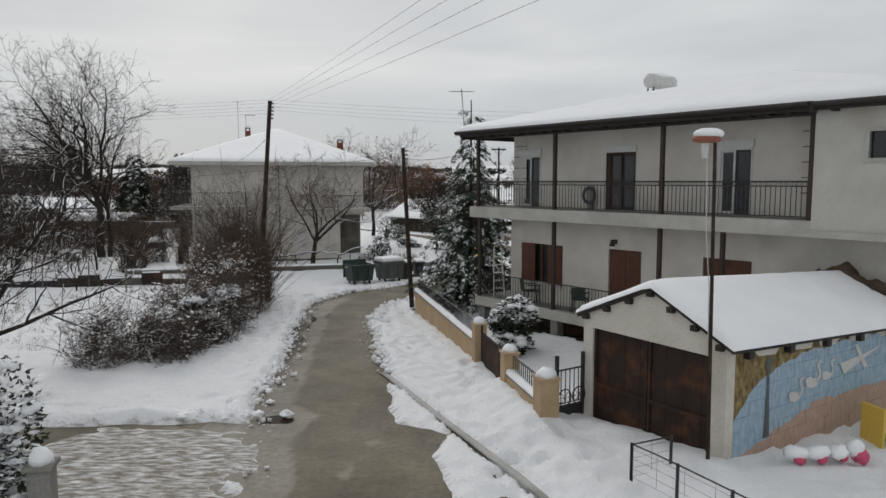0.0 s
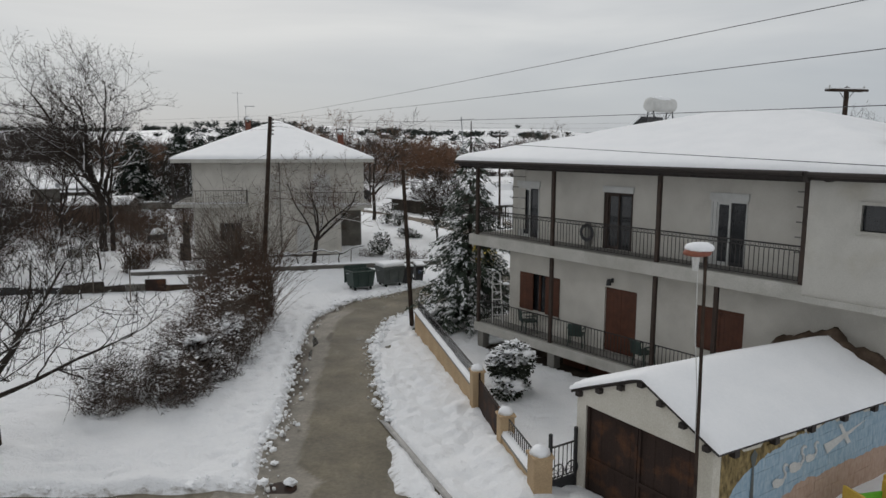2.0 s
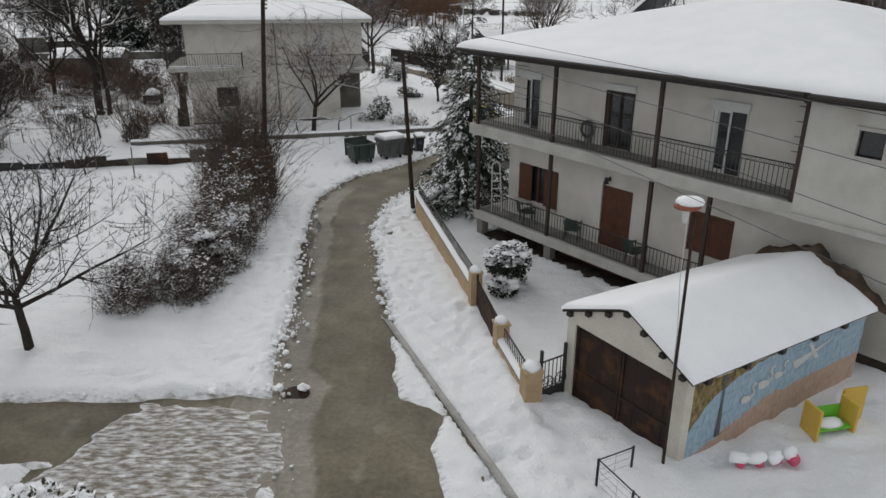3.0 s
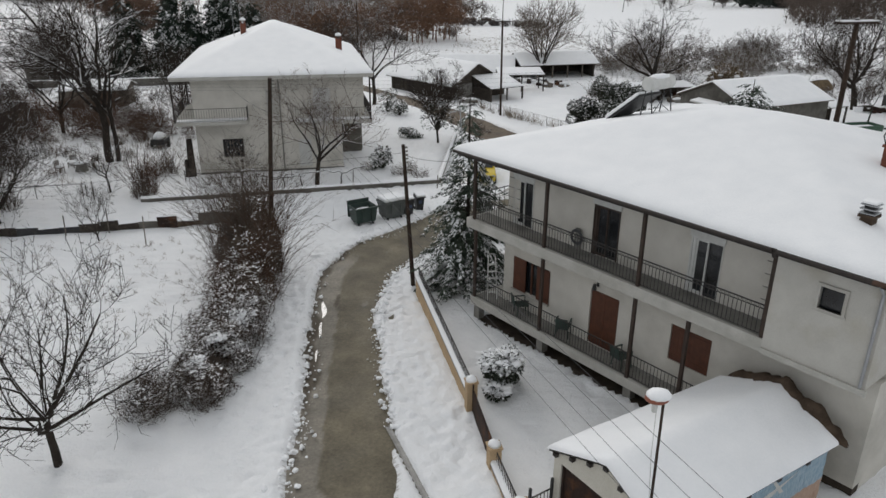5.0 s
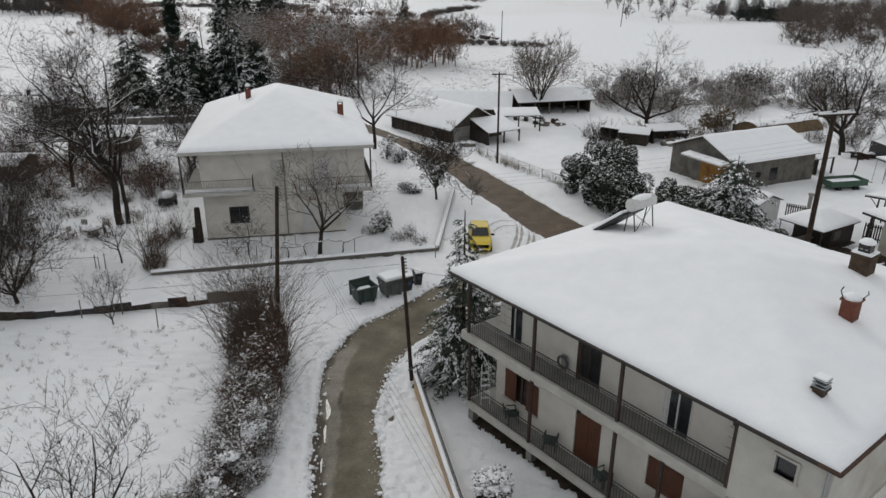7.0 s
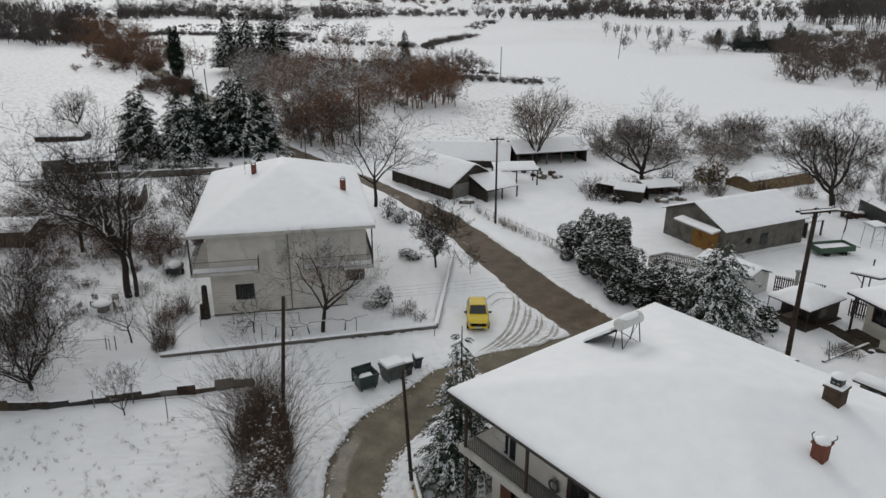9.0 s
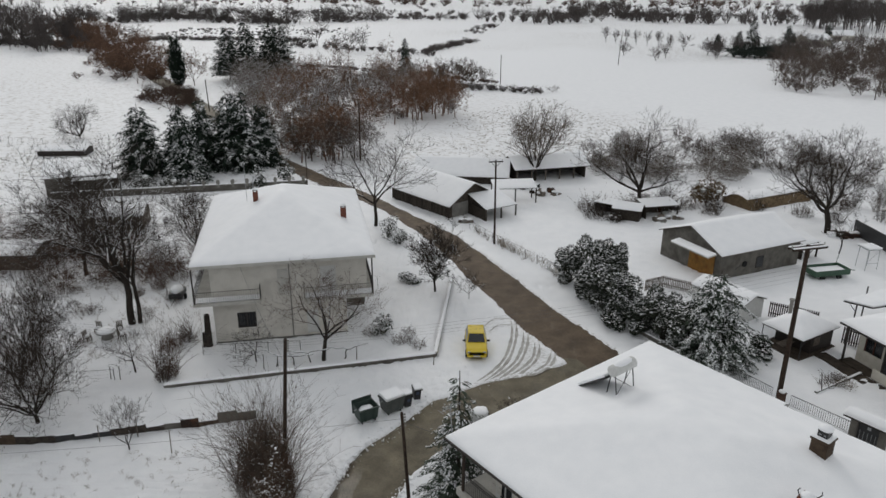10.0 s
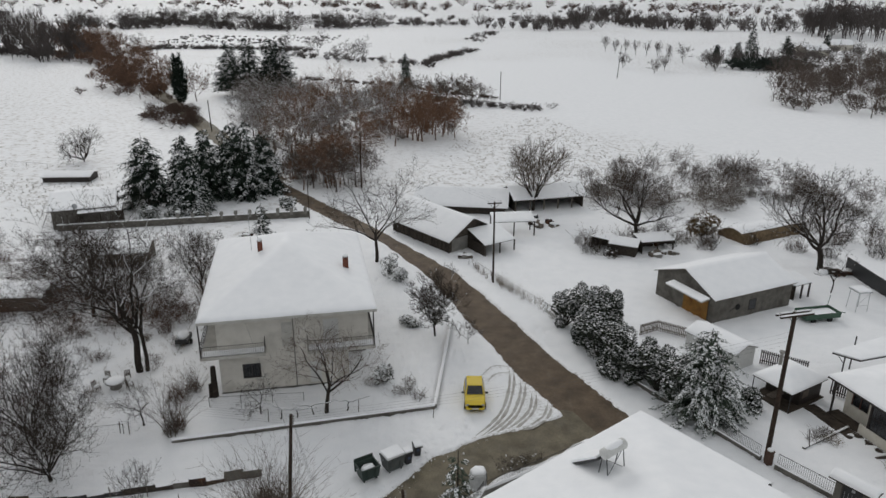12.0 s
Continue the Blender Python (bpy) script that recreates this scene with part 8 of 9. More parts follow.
# ---- waste containers ----
def waste_container(x, y, rot, mat, label, lid_open):
    t = thing("waste_container", pose(x, y, gz(x, y) + 0.05, 0, 0, rot), label, "waste container", "waste containers")
    g = Geo()
    b0, b1, t0, t1, h = 0.58, 0.42, 0.68, 0.52, 1.08
    v = [(-b0, -b1, 0.2), (b0, -b1, 0.2), (b0, b1, 0.2), (-b0, b1, 0.2), (-t0, -t1, h), (t0, -t1, h), (t0, t1, h), (-t0, t1, h)]
    i = 0.05
    w = [(-b0 + i, -b1 + i, 0.25), (b0 - i, -b1 + i, 0.25), (b0 - i, b1 - i, 0.25), (-b0 + i, b1 - i, 0.25), (-t0 + i, -t1 + i, h), (t0 - i, -t1 + i, h), (t0 - i, t1 - i, h), (-t0 + i, t1 - i, h)]
    g.add(v + w, [(3, 2, 1, 0), (0, 1, 5, 4), (1, 2, 6, 5), (2, 3, 7, 6), (3, 0, 4, 7), (8, 9, 10, 11), (9, 8, 12, 13), (10, 9, 13, 14), (11, 10, 14, 15), (8, 11, 15, 12), (4, 5, 13, 12), (5, 6, 14, 13), (6, 7, 15, 14), (7, 4, 12, 15)])
    part("body", g, mat, t)
    part("rim", Geo().box(-t0 - 0.03, t0 + 0.03, -t1 - 0.04, -t1 - 0.002, h - 0.08, h).box(-t0 - 0.03, t0 + 0.03, t1 + 0.002, t1 + 0.04, h - 0.08, h), mat, t)
    for x2 in (-0.3, 0.3):
        part("rib", Geo().box(x2 - 0.03, x2 + 0.03, -t1 + 0.005, -t1 + 0.06, 0.3, 1.0, pose(0, 0.0, 0, 5.5)), mat, t)
    for sx in (-1, 1):
        part("trunnion", Geo().tube((sx * (t0 - 0.02), 0, 0.95), (sx * (t0 + 0.14), 0, 0.95), 0.035, None, 8), "zinc", t)
        for sy in (-1, 1):
            wh = part("wheel", Geo().tube((sx * 0.45 - 0.03, sy * 0.32, 0.1), (sx * 0.45 + 0.03, sy * 0.32, 0.1), 0.1, None, 12), "rubber", t)
    if lid_open:
        part("lid", Geo().box(-t0, t0, 0, 0.05, 0, 0.95, pose(0, t1 + 0.05, h - 0.75, -4)), mat, t, "lid hanging open behind")
        part("snow_fill", Geo().ball((0, 0, 0.75), 0.52, 0.38, 0.2, 3, 0.3), "snow", t, "snow lying inside", smooth=True)
    else:
        part("lid", Geo().box(-t0 - 0.02, t0 + 0.02, -t1 - 0.05, t1 + 0.05, h + 0.003, h + 0.07).box(-t0 + 0.1, t0 - 0.1, -t1 + 0.1, t1 - 0.1, h + 0.07, h + 0.13), mat, t, bevel=0.02)
        part("snow_cap", Geo().box(-t0 + 0.01, t0 - 0.01, -t1 - 0.02, t1 + 0.02, h + 0.07, h + 0.3), "snow", t, "thick snow on the closed lid", bevel=0.08, smooth=True)


waste_container(-4.55, 38.0, 32, "bin", "dark green waste container with open lid in snow", True)
waste_container(-3.0, 39.0, 34, "bin2", "grey-green waste container under a thick snow cap", False)


def wheelie_bin(x, y, rot, label, lid_up):
    t = thing("wheelie_bin", pose(x, y, gz(x, y) + 0.06, 0, 0, rot), label, "wheelie bin", "wheelie bins")
    g = Geo().add([(-0.2, -0.22, 0.03), (0.2, -0.22, 0.03), (0.2, 0.2, 0.03), (-0.2, 0.2, 0.03), (-0.27, -0.32, 0.95), (0.27, -0.32, 0.95), (0.27, 0.3, 0.95), (-0.27, 0.3, 0.95)], [(3, 2, 1, 0), (4, 5, 6, 7), (0, 1, 5, 4), (1, 2, 6, 5), (2, 3, 7, 6), (3, 0, 4, 7)])
    part("body", g, "blackmetal", t, bevel=0.02)
    lid = part("lid", Geo().box(-0.29, 0.29, -0.35, 0.33, 0.96, 1.02, pose(0, 0, 0, 10 if lid_up else 0)), "blackmetal", t, bevel=0.02)
    part("snow_cap", Geo().box(-0.27, 0.27, -0.32, 0.3, 1.024, 1.14, pose(0, 0, 0, 10 if lid_up else 0)), "snow", lid, bevel=0.04, smooth=True)
    part("handle", Geo().tube((-0.2, 0.34, 0.92), (0.2, 0.34, 0.92), 0.02, None, 6), "blackmetal", t)
    for sx in (-1, 1):
        part("wheel", Geo().tube((sx * 0.22 - 0.02, 0.24, 0.1), (sx * 0.22 + 0.02, 0.24, 0.1), 0.1, None, 12), "rubber", t)
    part("sticker", Geo().box(-0.1, 0.1, -0.335, -0.33, 0.5, 0.7, pose(0, 0.03, 0, 0)), "blue_plastic", t, "faded blue sticker")


wheelie_bin(-2.05, 39.55, 30, "black wheelie bin with snowy lid beside the containers", False)
wheelie_bin(-1.45, 40.45, 20, "black wheelie bin with lifted snowy lid", True)


# ---- the yellow car ----
def yellow_car():
    t = thing("car", pose(2.78, 47.3, gz(2.78, 47.3) + 0.1, 0, 0, 180), "small bright yellow hatchback parked on the snow", "car")
    # stations along the car, front at +y: y, half width, sill, waist height
    st = [(1.78, 0.56, 0.32, 0.50), (1.70, 0.70, 0.22, 0.66), (1.35, 0.78, 0.20, 0.80), (0.75, 0.80, 0.20, 0.90), (0.0, 0.81, 0.20, 0.94), (-0.9, 0.81, 0.20, 0.97), (-1.55, 0.78, 0.22, 0.98), (-1.76, 0.70, 0.30, 0.92)]
    g = Geo()
    ring = []
    for y, w, lo, hi in st:
        ring.append([(-w * 0.92, y, lo), (w * 0.92, y, lo), (w, y, lo + 0.2), (w, y, hi - 0.12), (w * 0.9, y, hi), (-w * 0.9, y, hi), (-w, y, hi - 0.12), (-w, y, lo + 0.2)])
    vs = [p for r in ring for p in r]
    n = 8
    fs = [(i * n + (k + 1) % n, i * n + k, (i + 1) * n + k, (i + 1) * n + (k + 1) % n) for i in range(len(st) - 1) for k in range(n)]
    fs += [tuple(range(n)), tuple(reversed(range((len(st) - 1) * n, len(st) * n)))]
    g.add(vs, fs)
    part("body", g, "yellow", t, "bright yellow car body", smooth=False, bevel=0.02)
    cab = [(0.72, 0.70, 0.88), (0.05, 0.60, 1.42), (-1.25, 0.60, 1.44), (-1.68, 0.68, 0.94)]
    g = Geo()
    vs = [q for y, w, z in cab for q in ((-w, y, z), (w, y, z))] + [(-0.74, 0.5, 0.9), (0.74, 0.5, 0.9), (-0.74, -1.5, 0.94), (0.74, -1.5, 0.94)]
    g.add(vs, [(0, 1, 3, 2), (2, 3, 5, 4), (4, 5, 7, 6), (0, 2, 8), (2, 4, 10, 8), (4, 6, 10), (3, 1, 9), (5, 3, 9, 11), (7, 5, 11)])
    cabin = part("cabin", g, "yellow", t, bevel=0.015)
    part("windscreen", Geo().add([(-0.63, 0.66, 0.95), (0.63, 0.66, 0.95), (0.54, 0.12, 1.385), (-0.54, 0.12, 1.385)], [(0, 1, 2, 3)]).add([(-0.63, 0.675, 0.955), (0.63, 0.675, 0.955), (0.54, 0.13, 1.395), (-0.54, 0.13, 1.395)], [(0, 1, 2, 3)]), "glass", cabin, "dark windscreen")
    for sx in (-1, 1):
        for a, b in (((0.42, -0.28), (0.08, -0.28)), ((-0.34, -1.3), (-0.34, -1.2))):
            part("side_window", Geo().add([(sx * 0.745, a[0], 0.97), (sx * 0.75, a[1], 0.99), (sx * 0.63, b[1], 1.37), (sx * 0.63, b[0], 1.37)], [(0, 1, 2, 3)]), "glass", cabin)
        part("mirror", Geo().box(sx * 0.8 - 0.02, sx * 0.8 + sx * 0.2 + 0.02, 0.42, 0.52, 0.93, 1.06) if sx > 0 else Geo().box(-1.02, -0.78, 0.42, 0.52, 0.93, 1.06), "blackmetal", t, bevel=0.02)
        part("headlight", Geo().ball((sx * 0.56, 1.66, 0.62), 0.15, 0.08, 0.09, 1, 0.0), "zinc", t, "clear headlight", smooth=True)
        part("tail_light", Geo().box(sx * 0.68 - 0.06, sx * 0.68 + 0.06, -1.78, -1.7, 0.62, 0.86), "oxide", t)
        for y in (1.12, -1.18):
            w = part("wheel", Geo().tube((sx * 0.66, y, 0.26), (sx * 0.83, y, 0.26), 0.27, None, 18), "rubber", t)
            part("rim", Geo().tube((sx * 0.832, y, 0.26), (sx * 0.838, y, 0.26), 0.17, None, 14), "zinc", w)
    part("bumper", Geo().box(-0.68, 0.68, 1.74, 1.82, 0.3, 0.46), "yellow", t, bevel=0.03)
    part("grille", Geo().box(-0.3, 0.3, 1.76, 1.8, 0.5, 0.58), "blackmetal", t)
    part("air_intake", Geo().box(-0.42, 0.42, 1.815, 1.83, 0.24, 0.32), "blackmetal", t)
    part("number_plate", Geo().box(-0.25, 0.25, 1.822, 1.834, 0.35, 0.45), "white", t)


yellow_car()


# ---- farm buildings across the road ----
def gable_building(name, m, lx, ly, eave, ridge, mat, label, over=0.35, axis="x", snow=0.16, base=-0.4, cat="shed", open_front=False, roofmat="greywood"):
    """A plain shed, ridge along its local x: walls with gables, roof boards and snow."""
    t = thing(name, m, label, cat)
    w = 0.2
    if not open_front:
        part("front_wall", Geo().box(0, lx, 0, w, base, eave), mat, t)
    else:
        for k in range(int(lx / 2.2) + 1):
            x = min(lx - 0.1, 0.1 + k * 2.2)
            part("post", Geo().box(x - 0.08, x + 0.08, 0.02, 0.18, base, eave), "greywood", t)
    part("back_wall", Geo().box(0, lx, ly - w, ly, base, eave), mat, t)
    for x in (0, lx - w):
        g = Geo()
        pts = [(w, base), (ly - w, base), (ly - w, eave), (ly / 2, ridge - 0.05), (w, eave)]
        g.add([(x, y, z) for y, z in pts] + [(x + w, y, z) for y, z in pts], [(4, 3, 2, 1, 0), (5, 6, 7, 8, 9)] + [(i, (i + 1) % 5, 5 + (i + 1) % 5, 5 + i) for i in range(5)])
        part("gable_wall", g, mat, t)
    slope = (ridge - eave) / (ly / 2)

    def zf(x, y):
        return ridge - slope * np.abs(y - ly / 2)
    r = Geo()
    for y0, y1 in ((-over, ly / 2), (ly / 2, ly + over)):
        za, zb = float(zf(0, np.array(y0))), float(zf(0, np.array(y1)))
        r.add([(-over, y0, za), (lx + over, y0, za), (lx + over, y1, zb), (-over, y1, zb), (-over, y0, za + 0.07), (lx + over, y0, za + 0.07), (lx + over, y1, zb + 0.07), (-over, y1, zb + 0.07)], [(3, 2, 1, 0), (4, 5, 6, 7), (0, 1, 5, 4), (1, 2, 6, 5), (2, 3, 7, 6), (3, 0, 4, 7)])
    roof = part("roof", r, roofmat, t)
    snow_blanket(lambda x, y: zf(x, y) + 0.075, -over - 0.03, lx + over + 0.03, -over - 0.03, ly + over + 0.03, snow, roof, 0.4, int(lx * 7), lump=0.04)
    return t


def frame_at(ax, ay, bx, by, z):
    """Local x from a to b."""
    return pose(ax, ay, z, 0, 0, math.degrees(math.atan2(by - ay, bx - ax)))


# long barn beside the road: front eave along the road, then a lean-to
barn = gable_building("barn", frame_at(-6.6, 89.0, 1.0, 80.3, -0.75), 11.4, 7.2, 1.9, 3.9, "barnwood", "long dark wooden barn with snowy roof beside the road", 0.5, cat="barn")
for k in range(30):
    part("board", Geo().box(0.02 + 0.378 * k, 0.36 + 0.378 * k, -0.03, -0.002, -0.3, 1.88), "barnwood", barn)
part("plaster_patch", Geo().box(11.4, 11.43, 0.4, 3.0, -0.3, 1.8), "concrete", barn)


def lean_to(name, m, lx, ly, zf0, zf1, label, posts=True, walls=False):
    t = thing(name, m, label, "shelter")

    def zf(x, y):
        return zf0 + (zf1 - zf0) * y / ly + 0 * x
    roof = part("roof", Geo().add([(0, 0, zf0), (lx, 0, zf0), (lx, ly, zf1), (0, ly, zf1), (0, 0, zf0 + 0.06), (lx, 0, zf0 + 0.06), (lx, ly, zf1 + 0.06), (0, ly, zf1 + 0.06)], [(3, 2, 1, 0), (4, 5, 6, 7), (0, 1, 5, 4), (1, 2, 6, 5), (2, 3, 7, 6), (3, 0, 4, 7)]), "barnwood", t)
    snow_blanket(lambda x, y: zf(x, y) + 0.065, -0.03, lx + 0.03, -0.03, ly + 0.03, 0.14, roof, 0.4, 5)
    for x, y in ((0.1, 0.1), (lx - 0.1, 0.1), (0.1, ly - 0.1), (lx - 0.1, ly - 0.1), (lx / 2, 0.1)):
        part("post", Geo().box(x - 0.07, x + 0.07, y - 0.07, y + 0.07, -0.4, float(zf(0, np.array(y)))), "barnwood", t)
    if walls:
        part("back_wall", Geo().box(0.03, lx - 0.03, ly - 0.16, ly - 0.06, -0.4, zf1 - 0.05), "barnwood", t)
        part("end_wall", Geo().box(0.03, 0.13, 0.2, ly - 0.18, -0.4, min(zf0, zf1) - 0.05), "barnwood", t)
    return t


lean_to("lean_to", frame_at(5.2, 79.2, 9.6, 82.0, -0.75), 4.6, 3.8, 1.5, 2.5, "open wooden lean-to with snowy roof at the barn", walls=True)
lean_to("lean_to", frame_at(6.6, 86.5, 12.6, 87.2, -0.75), 5.6, 2.6, 2.0, 2.5, "narrow snowy canopy behind the barn")
gable_building("open_shed", frame_at(10.5, 97.5, 21.5, 100.5, -0.85), 10.8, 5.4, 2.0, 3.2, "barnwood", "long open farm shed with snowy roof and dark interior", 0.4, open_front=True)
gable_building("farm_outbuilding", frame_at(-4.0, 97.5, 9.0, 96.0, -0.85), 13.0, 7.0, 1.3, 2.9, "barnwood", "low barn with wide snow-covered roof behind", 0.4, cat="barn")
gable_building("tool_shed", frame_at(20.6, 80.6, 23.4, 79.3, -0.75), 3.0, 2.4, 1.5, 1.9, "barnwood", "small dark tool shed with snowy roof", 0.25)
lean_to("lean_to", frame_at(24.4, 80.6, 28.8, 81.6, -0.75), 4.4, 2.4, 1.5, 1.8, "low dark shelter full of scrap under snow", walls=True)
lean_to("lean_to", frame_at(18.6, 82.6, 20.6, 81.0, -0.75), 2.4, 2.0, 1.6, 1.7, "dark board pen beside the tool shed", walls=True)


def scrap_heap(x, y, n, s, seed, label, mats=("greywood", "snow", "concrete", "rust")):
    rng = R(seed)
    t = thing("scrap_heap", at(x, y), label, "scrap heap", "scrap heaps")
    for k in range(n):
        a = rng.uniform(0, 6.28)
        r = s * math.sqrt(rng.random())
        w = rng.uniform(0.25, 0.7)
        part("scrap_piece", Geo().box(-w, w, -w * 0.5, w * 0.5, 0, rng.uniform(0.25, 0.6), pose(r * math.cos(a), r * math.sin(a) * 0.6, rng.uniform(0, 0.2) - 0.1, rng.uniform(-15, 15), rng.uniform(-15, 15), rng.uniform(0, 180))), rng.choice(mats), t)
        if rng.random() < 0.7:
            part("snow_cap", Geo().ball((r * math.cos(a), r * math.sin(a) * 0.6, 0.45), w, w * 0.6, 0.16, k, 0.3), "snow", t, smooth=True)


scrap_heap(13.8, 91.6, 12, 2.0, 41, "heap of farm scrap under snow beside the barn")
scrap_heap(2.4, 78.8, 5, 0.8, 42, "heap of wood beside the barn corner")
scrap_heap(27.6, 84.4, 10, 1.8, 45, "dark boards and junk heaped behind the shelter", ("barnwood", "rust", "darkwood", "snow"))
scrap_heap(20.6, 80.8, 8, 1.4, 46, "dark planks leaning by the board pen", ("barnwood", "darkwood", "snow"))
scrap_heap(45.0, 74.6, 8, 1.6, 47, "dark junk beside the workshop end", ("barnwood", "rust", "darkwood", "snow"))
scrap_heap(11.6, 94.6, 9, 1.8, 48, "dark machinery and junk before the open barn", ("barnwood", "rust", "blackmetal", "snow"))
scrap_heap(27.0, 80.2, 8, 1.6, 43, "snowed-over scrap and boards by the shelter")
scrap_heap(-25.2, 86.0, 4, 1.0, 44, "snowy heap behind the garden")


# workshop with ochre doors
def workshop():
    m = frame_at(22.6, 68.4, 26.2, 61.2, -0.75)
    t = gable_building("workshop", frame_at(26.2, 61.2, 35.6, 65.6, -0.75), 10.4, 8.0, 3.0, 4.6, "oldconcrete", "grey concrete workshop with ochre doors and snowy roof", 0.3, cat="workshop", snow=0.15)
    d = part("workshop_door", Geo().box(-0.05, -0.004, 1.5, 4.0, -0.2, 2.75), "ochre", t, "rusty ochre double door")
    part("door_leaf", Geo().box(-0.1, -0.052, 0.7, 1.5, -0.2, 2.75), "ochre", d)
    for k in range(5):
        part("door_board", Geo().box(-0.075, -0.052, 1.55 + 0.49 * k, 1.98 + 0.49 * k, -0.15, 2.7), "ochre", d)
    c = part("canopy", Geo().box(-1.1, -0.004, 0.2, 5.2, 2.95, 3.03, pose(0, 0, 0, 0, -8, 0)), "slab", t, "small concrete canopy")
    part("canopy_snow", Geo().box(-1.1, -0.02, 0.22, 5.18, 3.04, 3.16, pose(0, 0, 0, 0, -8, 0)), "snow", c, bevel=0.05, smooth=True)
    w = part("window", Geo().box(4.6, 5.6, -0.03, -0.004, 0.9, 2.1), "darkwood", t, "dark small window")
    part("pane", Geo().box(4.68, 5.52, -0.036, -0.031, 0.98, 2.02), "glass", w)
    part("wheel_rim", Geo().tube((3.1, -0.03, 1.6), (3.1, -0.09, 1.6), 0.3, None, 16), "rubber", t, "tyre hung on the wall")
    part("hose_pipe", Geo().path([(2.0, -0.03, 1.2), (2.4, -0.04, 1.5), (2.8, -0.03, 1.55)], 0.02, 5), "blackmetal", t)
    lean_to("lean_to", frame_at(36.6, 66.8, 38.8, 67.8, -0.75), 2.4, 2.4, 1.9, 2.4, "little snowy lean-to behind the workshop", walls=True)


workshop()


def white_shed():
    t = gable_building("garden_shed", frame_at(21.95, 56.0, 24.6, 51.75, -0.3), 5.0, 2.7, 1.8, 2.3, "white", "small pale metal garden shed with snowy roof", 0.15, snow=0.18)
    return t


white_shed()


def picket_fence(pts, h, label, step=0.16, mat="greywood"):
    t = thing("picket_fence", Matrix(), label, "fence", "picket fences")
    me = Geo().box(-0.05, 0.05, -0.01, 0.01, 0, h).mesh("picket")
    me.materials.append(M[mat])
    for (ax, ay), (bx, by) in zip(pts, pts[1:]):
        ln = math.hypot(bx - ax, by - ay)
        ang = math.degrees(math.atan2(by - ay, bx - ax))
        n = int(ln / step)
        for k in range(n + 1):
            x, y = ax + (bx - ax) * k / n, ay + (by - ay) * k / n
            shared("picket", me, t, pose(x, y, gz(x, y), 0, 0, ang))
        for z in (0.35, h - 0.25):
            part("rail", Geo().box(0, ln, 0.012, 0.05, z, z + 0.08, pose(ax, ay, gz(ax, ay), 0, 0, ang)), mat, t)


picket_fence([(18.6, 58.6), (20.5, 59.6), (23.0, 57.8)], 1.2, "dark weathered picket fence behind the shrubs")
picket_fence([(27.6, 53.4), (30.6, 51.4)], 1.4, "dark picket fence beside the garden shed", mat="darkwood")
picket_fence([(31.2, 48.6), (33.2, 46.6)], 1.5, "dark picket fence between pavilion and house", mat="darkwood")


def pavilion():
    t = thing("pavilion", pose(27.6, 48.3, -0.27, 0, 0, 31), "dark wooden garden kiosk with snowy hipped roof", "kiosk")
    for nm, q in (("front_wall", (-0.7, 2.0, -1.45, -1.35)), ("back_wall", (-0.7, 2.0, 1.35, 1.45)), ("end_wall", (1.9, 2.0, -1.35, 1.35)), ("partition", (-0.7, -0.6, -1.35, 1.35))):
        part(nm, Geo().box(*q, -0.1, 1.72), "darkwood", t)
    part("hatch", Geo().box(-0.4, 0.35, -1.48, -1.452, 0.75, 1.4), "greywood", t, "pale hatch board")
    part("counter", Geo().box(-2.1, -0.72, -0.2, 0.4, 0.6, 0.68), "greywood", t)
    part("floor", Geo().box(-2.3, 2.2, -1.7, 1.6, -0.1, 0.2), "earth", t, "dark trodden floor")
    u, v = 2.3, 1.75

    def zf(a, b):
        return 1.8 + 0.5 * np.clip(rim_distance(a, b, -u, u, -v, v), 0, 3)
    roof = part("roof", Geo().box(-u + 0.03, u - 0.03, -v + 0.03, v - 0.03, 1.73, 1.8), "barnwood", t)
    snow_blanket(zf, -u, u, -v, v, 0.13, roof, 0.25, 8, lump=0.03)
    pipe = part("chimney_pipe", Geo().tube((0.3, 1.2, 1.7), (0.3, 1.2, 3.3), 0.14, None, 10), "concrete", t)
    part("chimney_cap", Geo().tube((0.3, 1.2, 3.3), (0.3, 1.2, 3.42), 0.22, None, 10), "concrete", pipe)
    for x, y in ((-2.2, -1.6), (-2.2, 1.6)):
        part("post", Geo().tube((x, y, -0.1), (x, y, 1.73), 0.035, None, 6), "blackmetal", t)
    part("brace", Geo().tube((-2.2, -1.6, 1.2), (-1.6, -1.6, 1.7), 0.025, None, 5), "blackmetal", t)


pavilion()


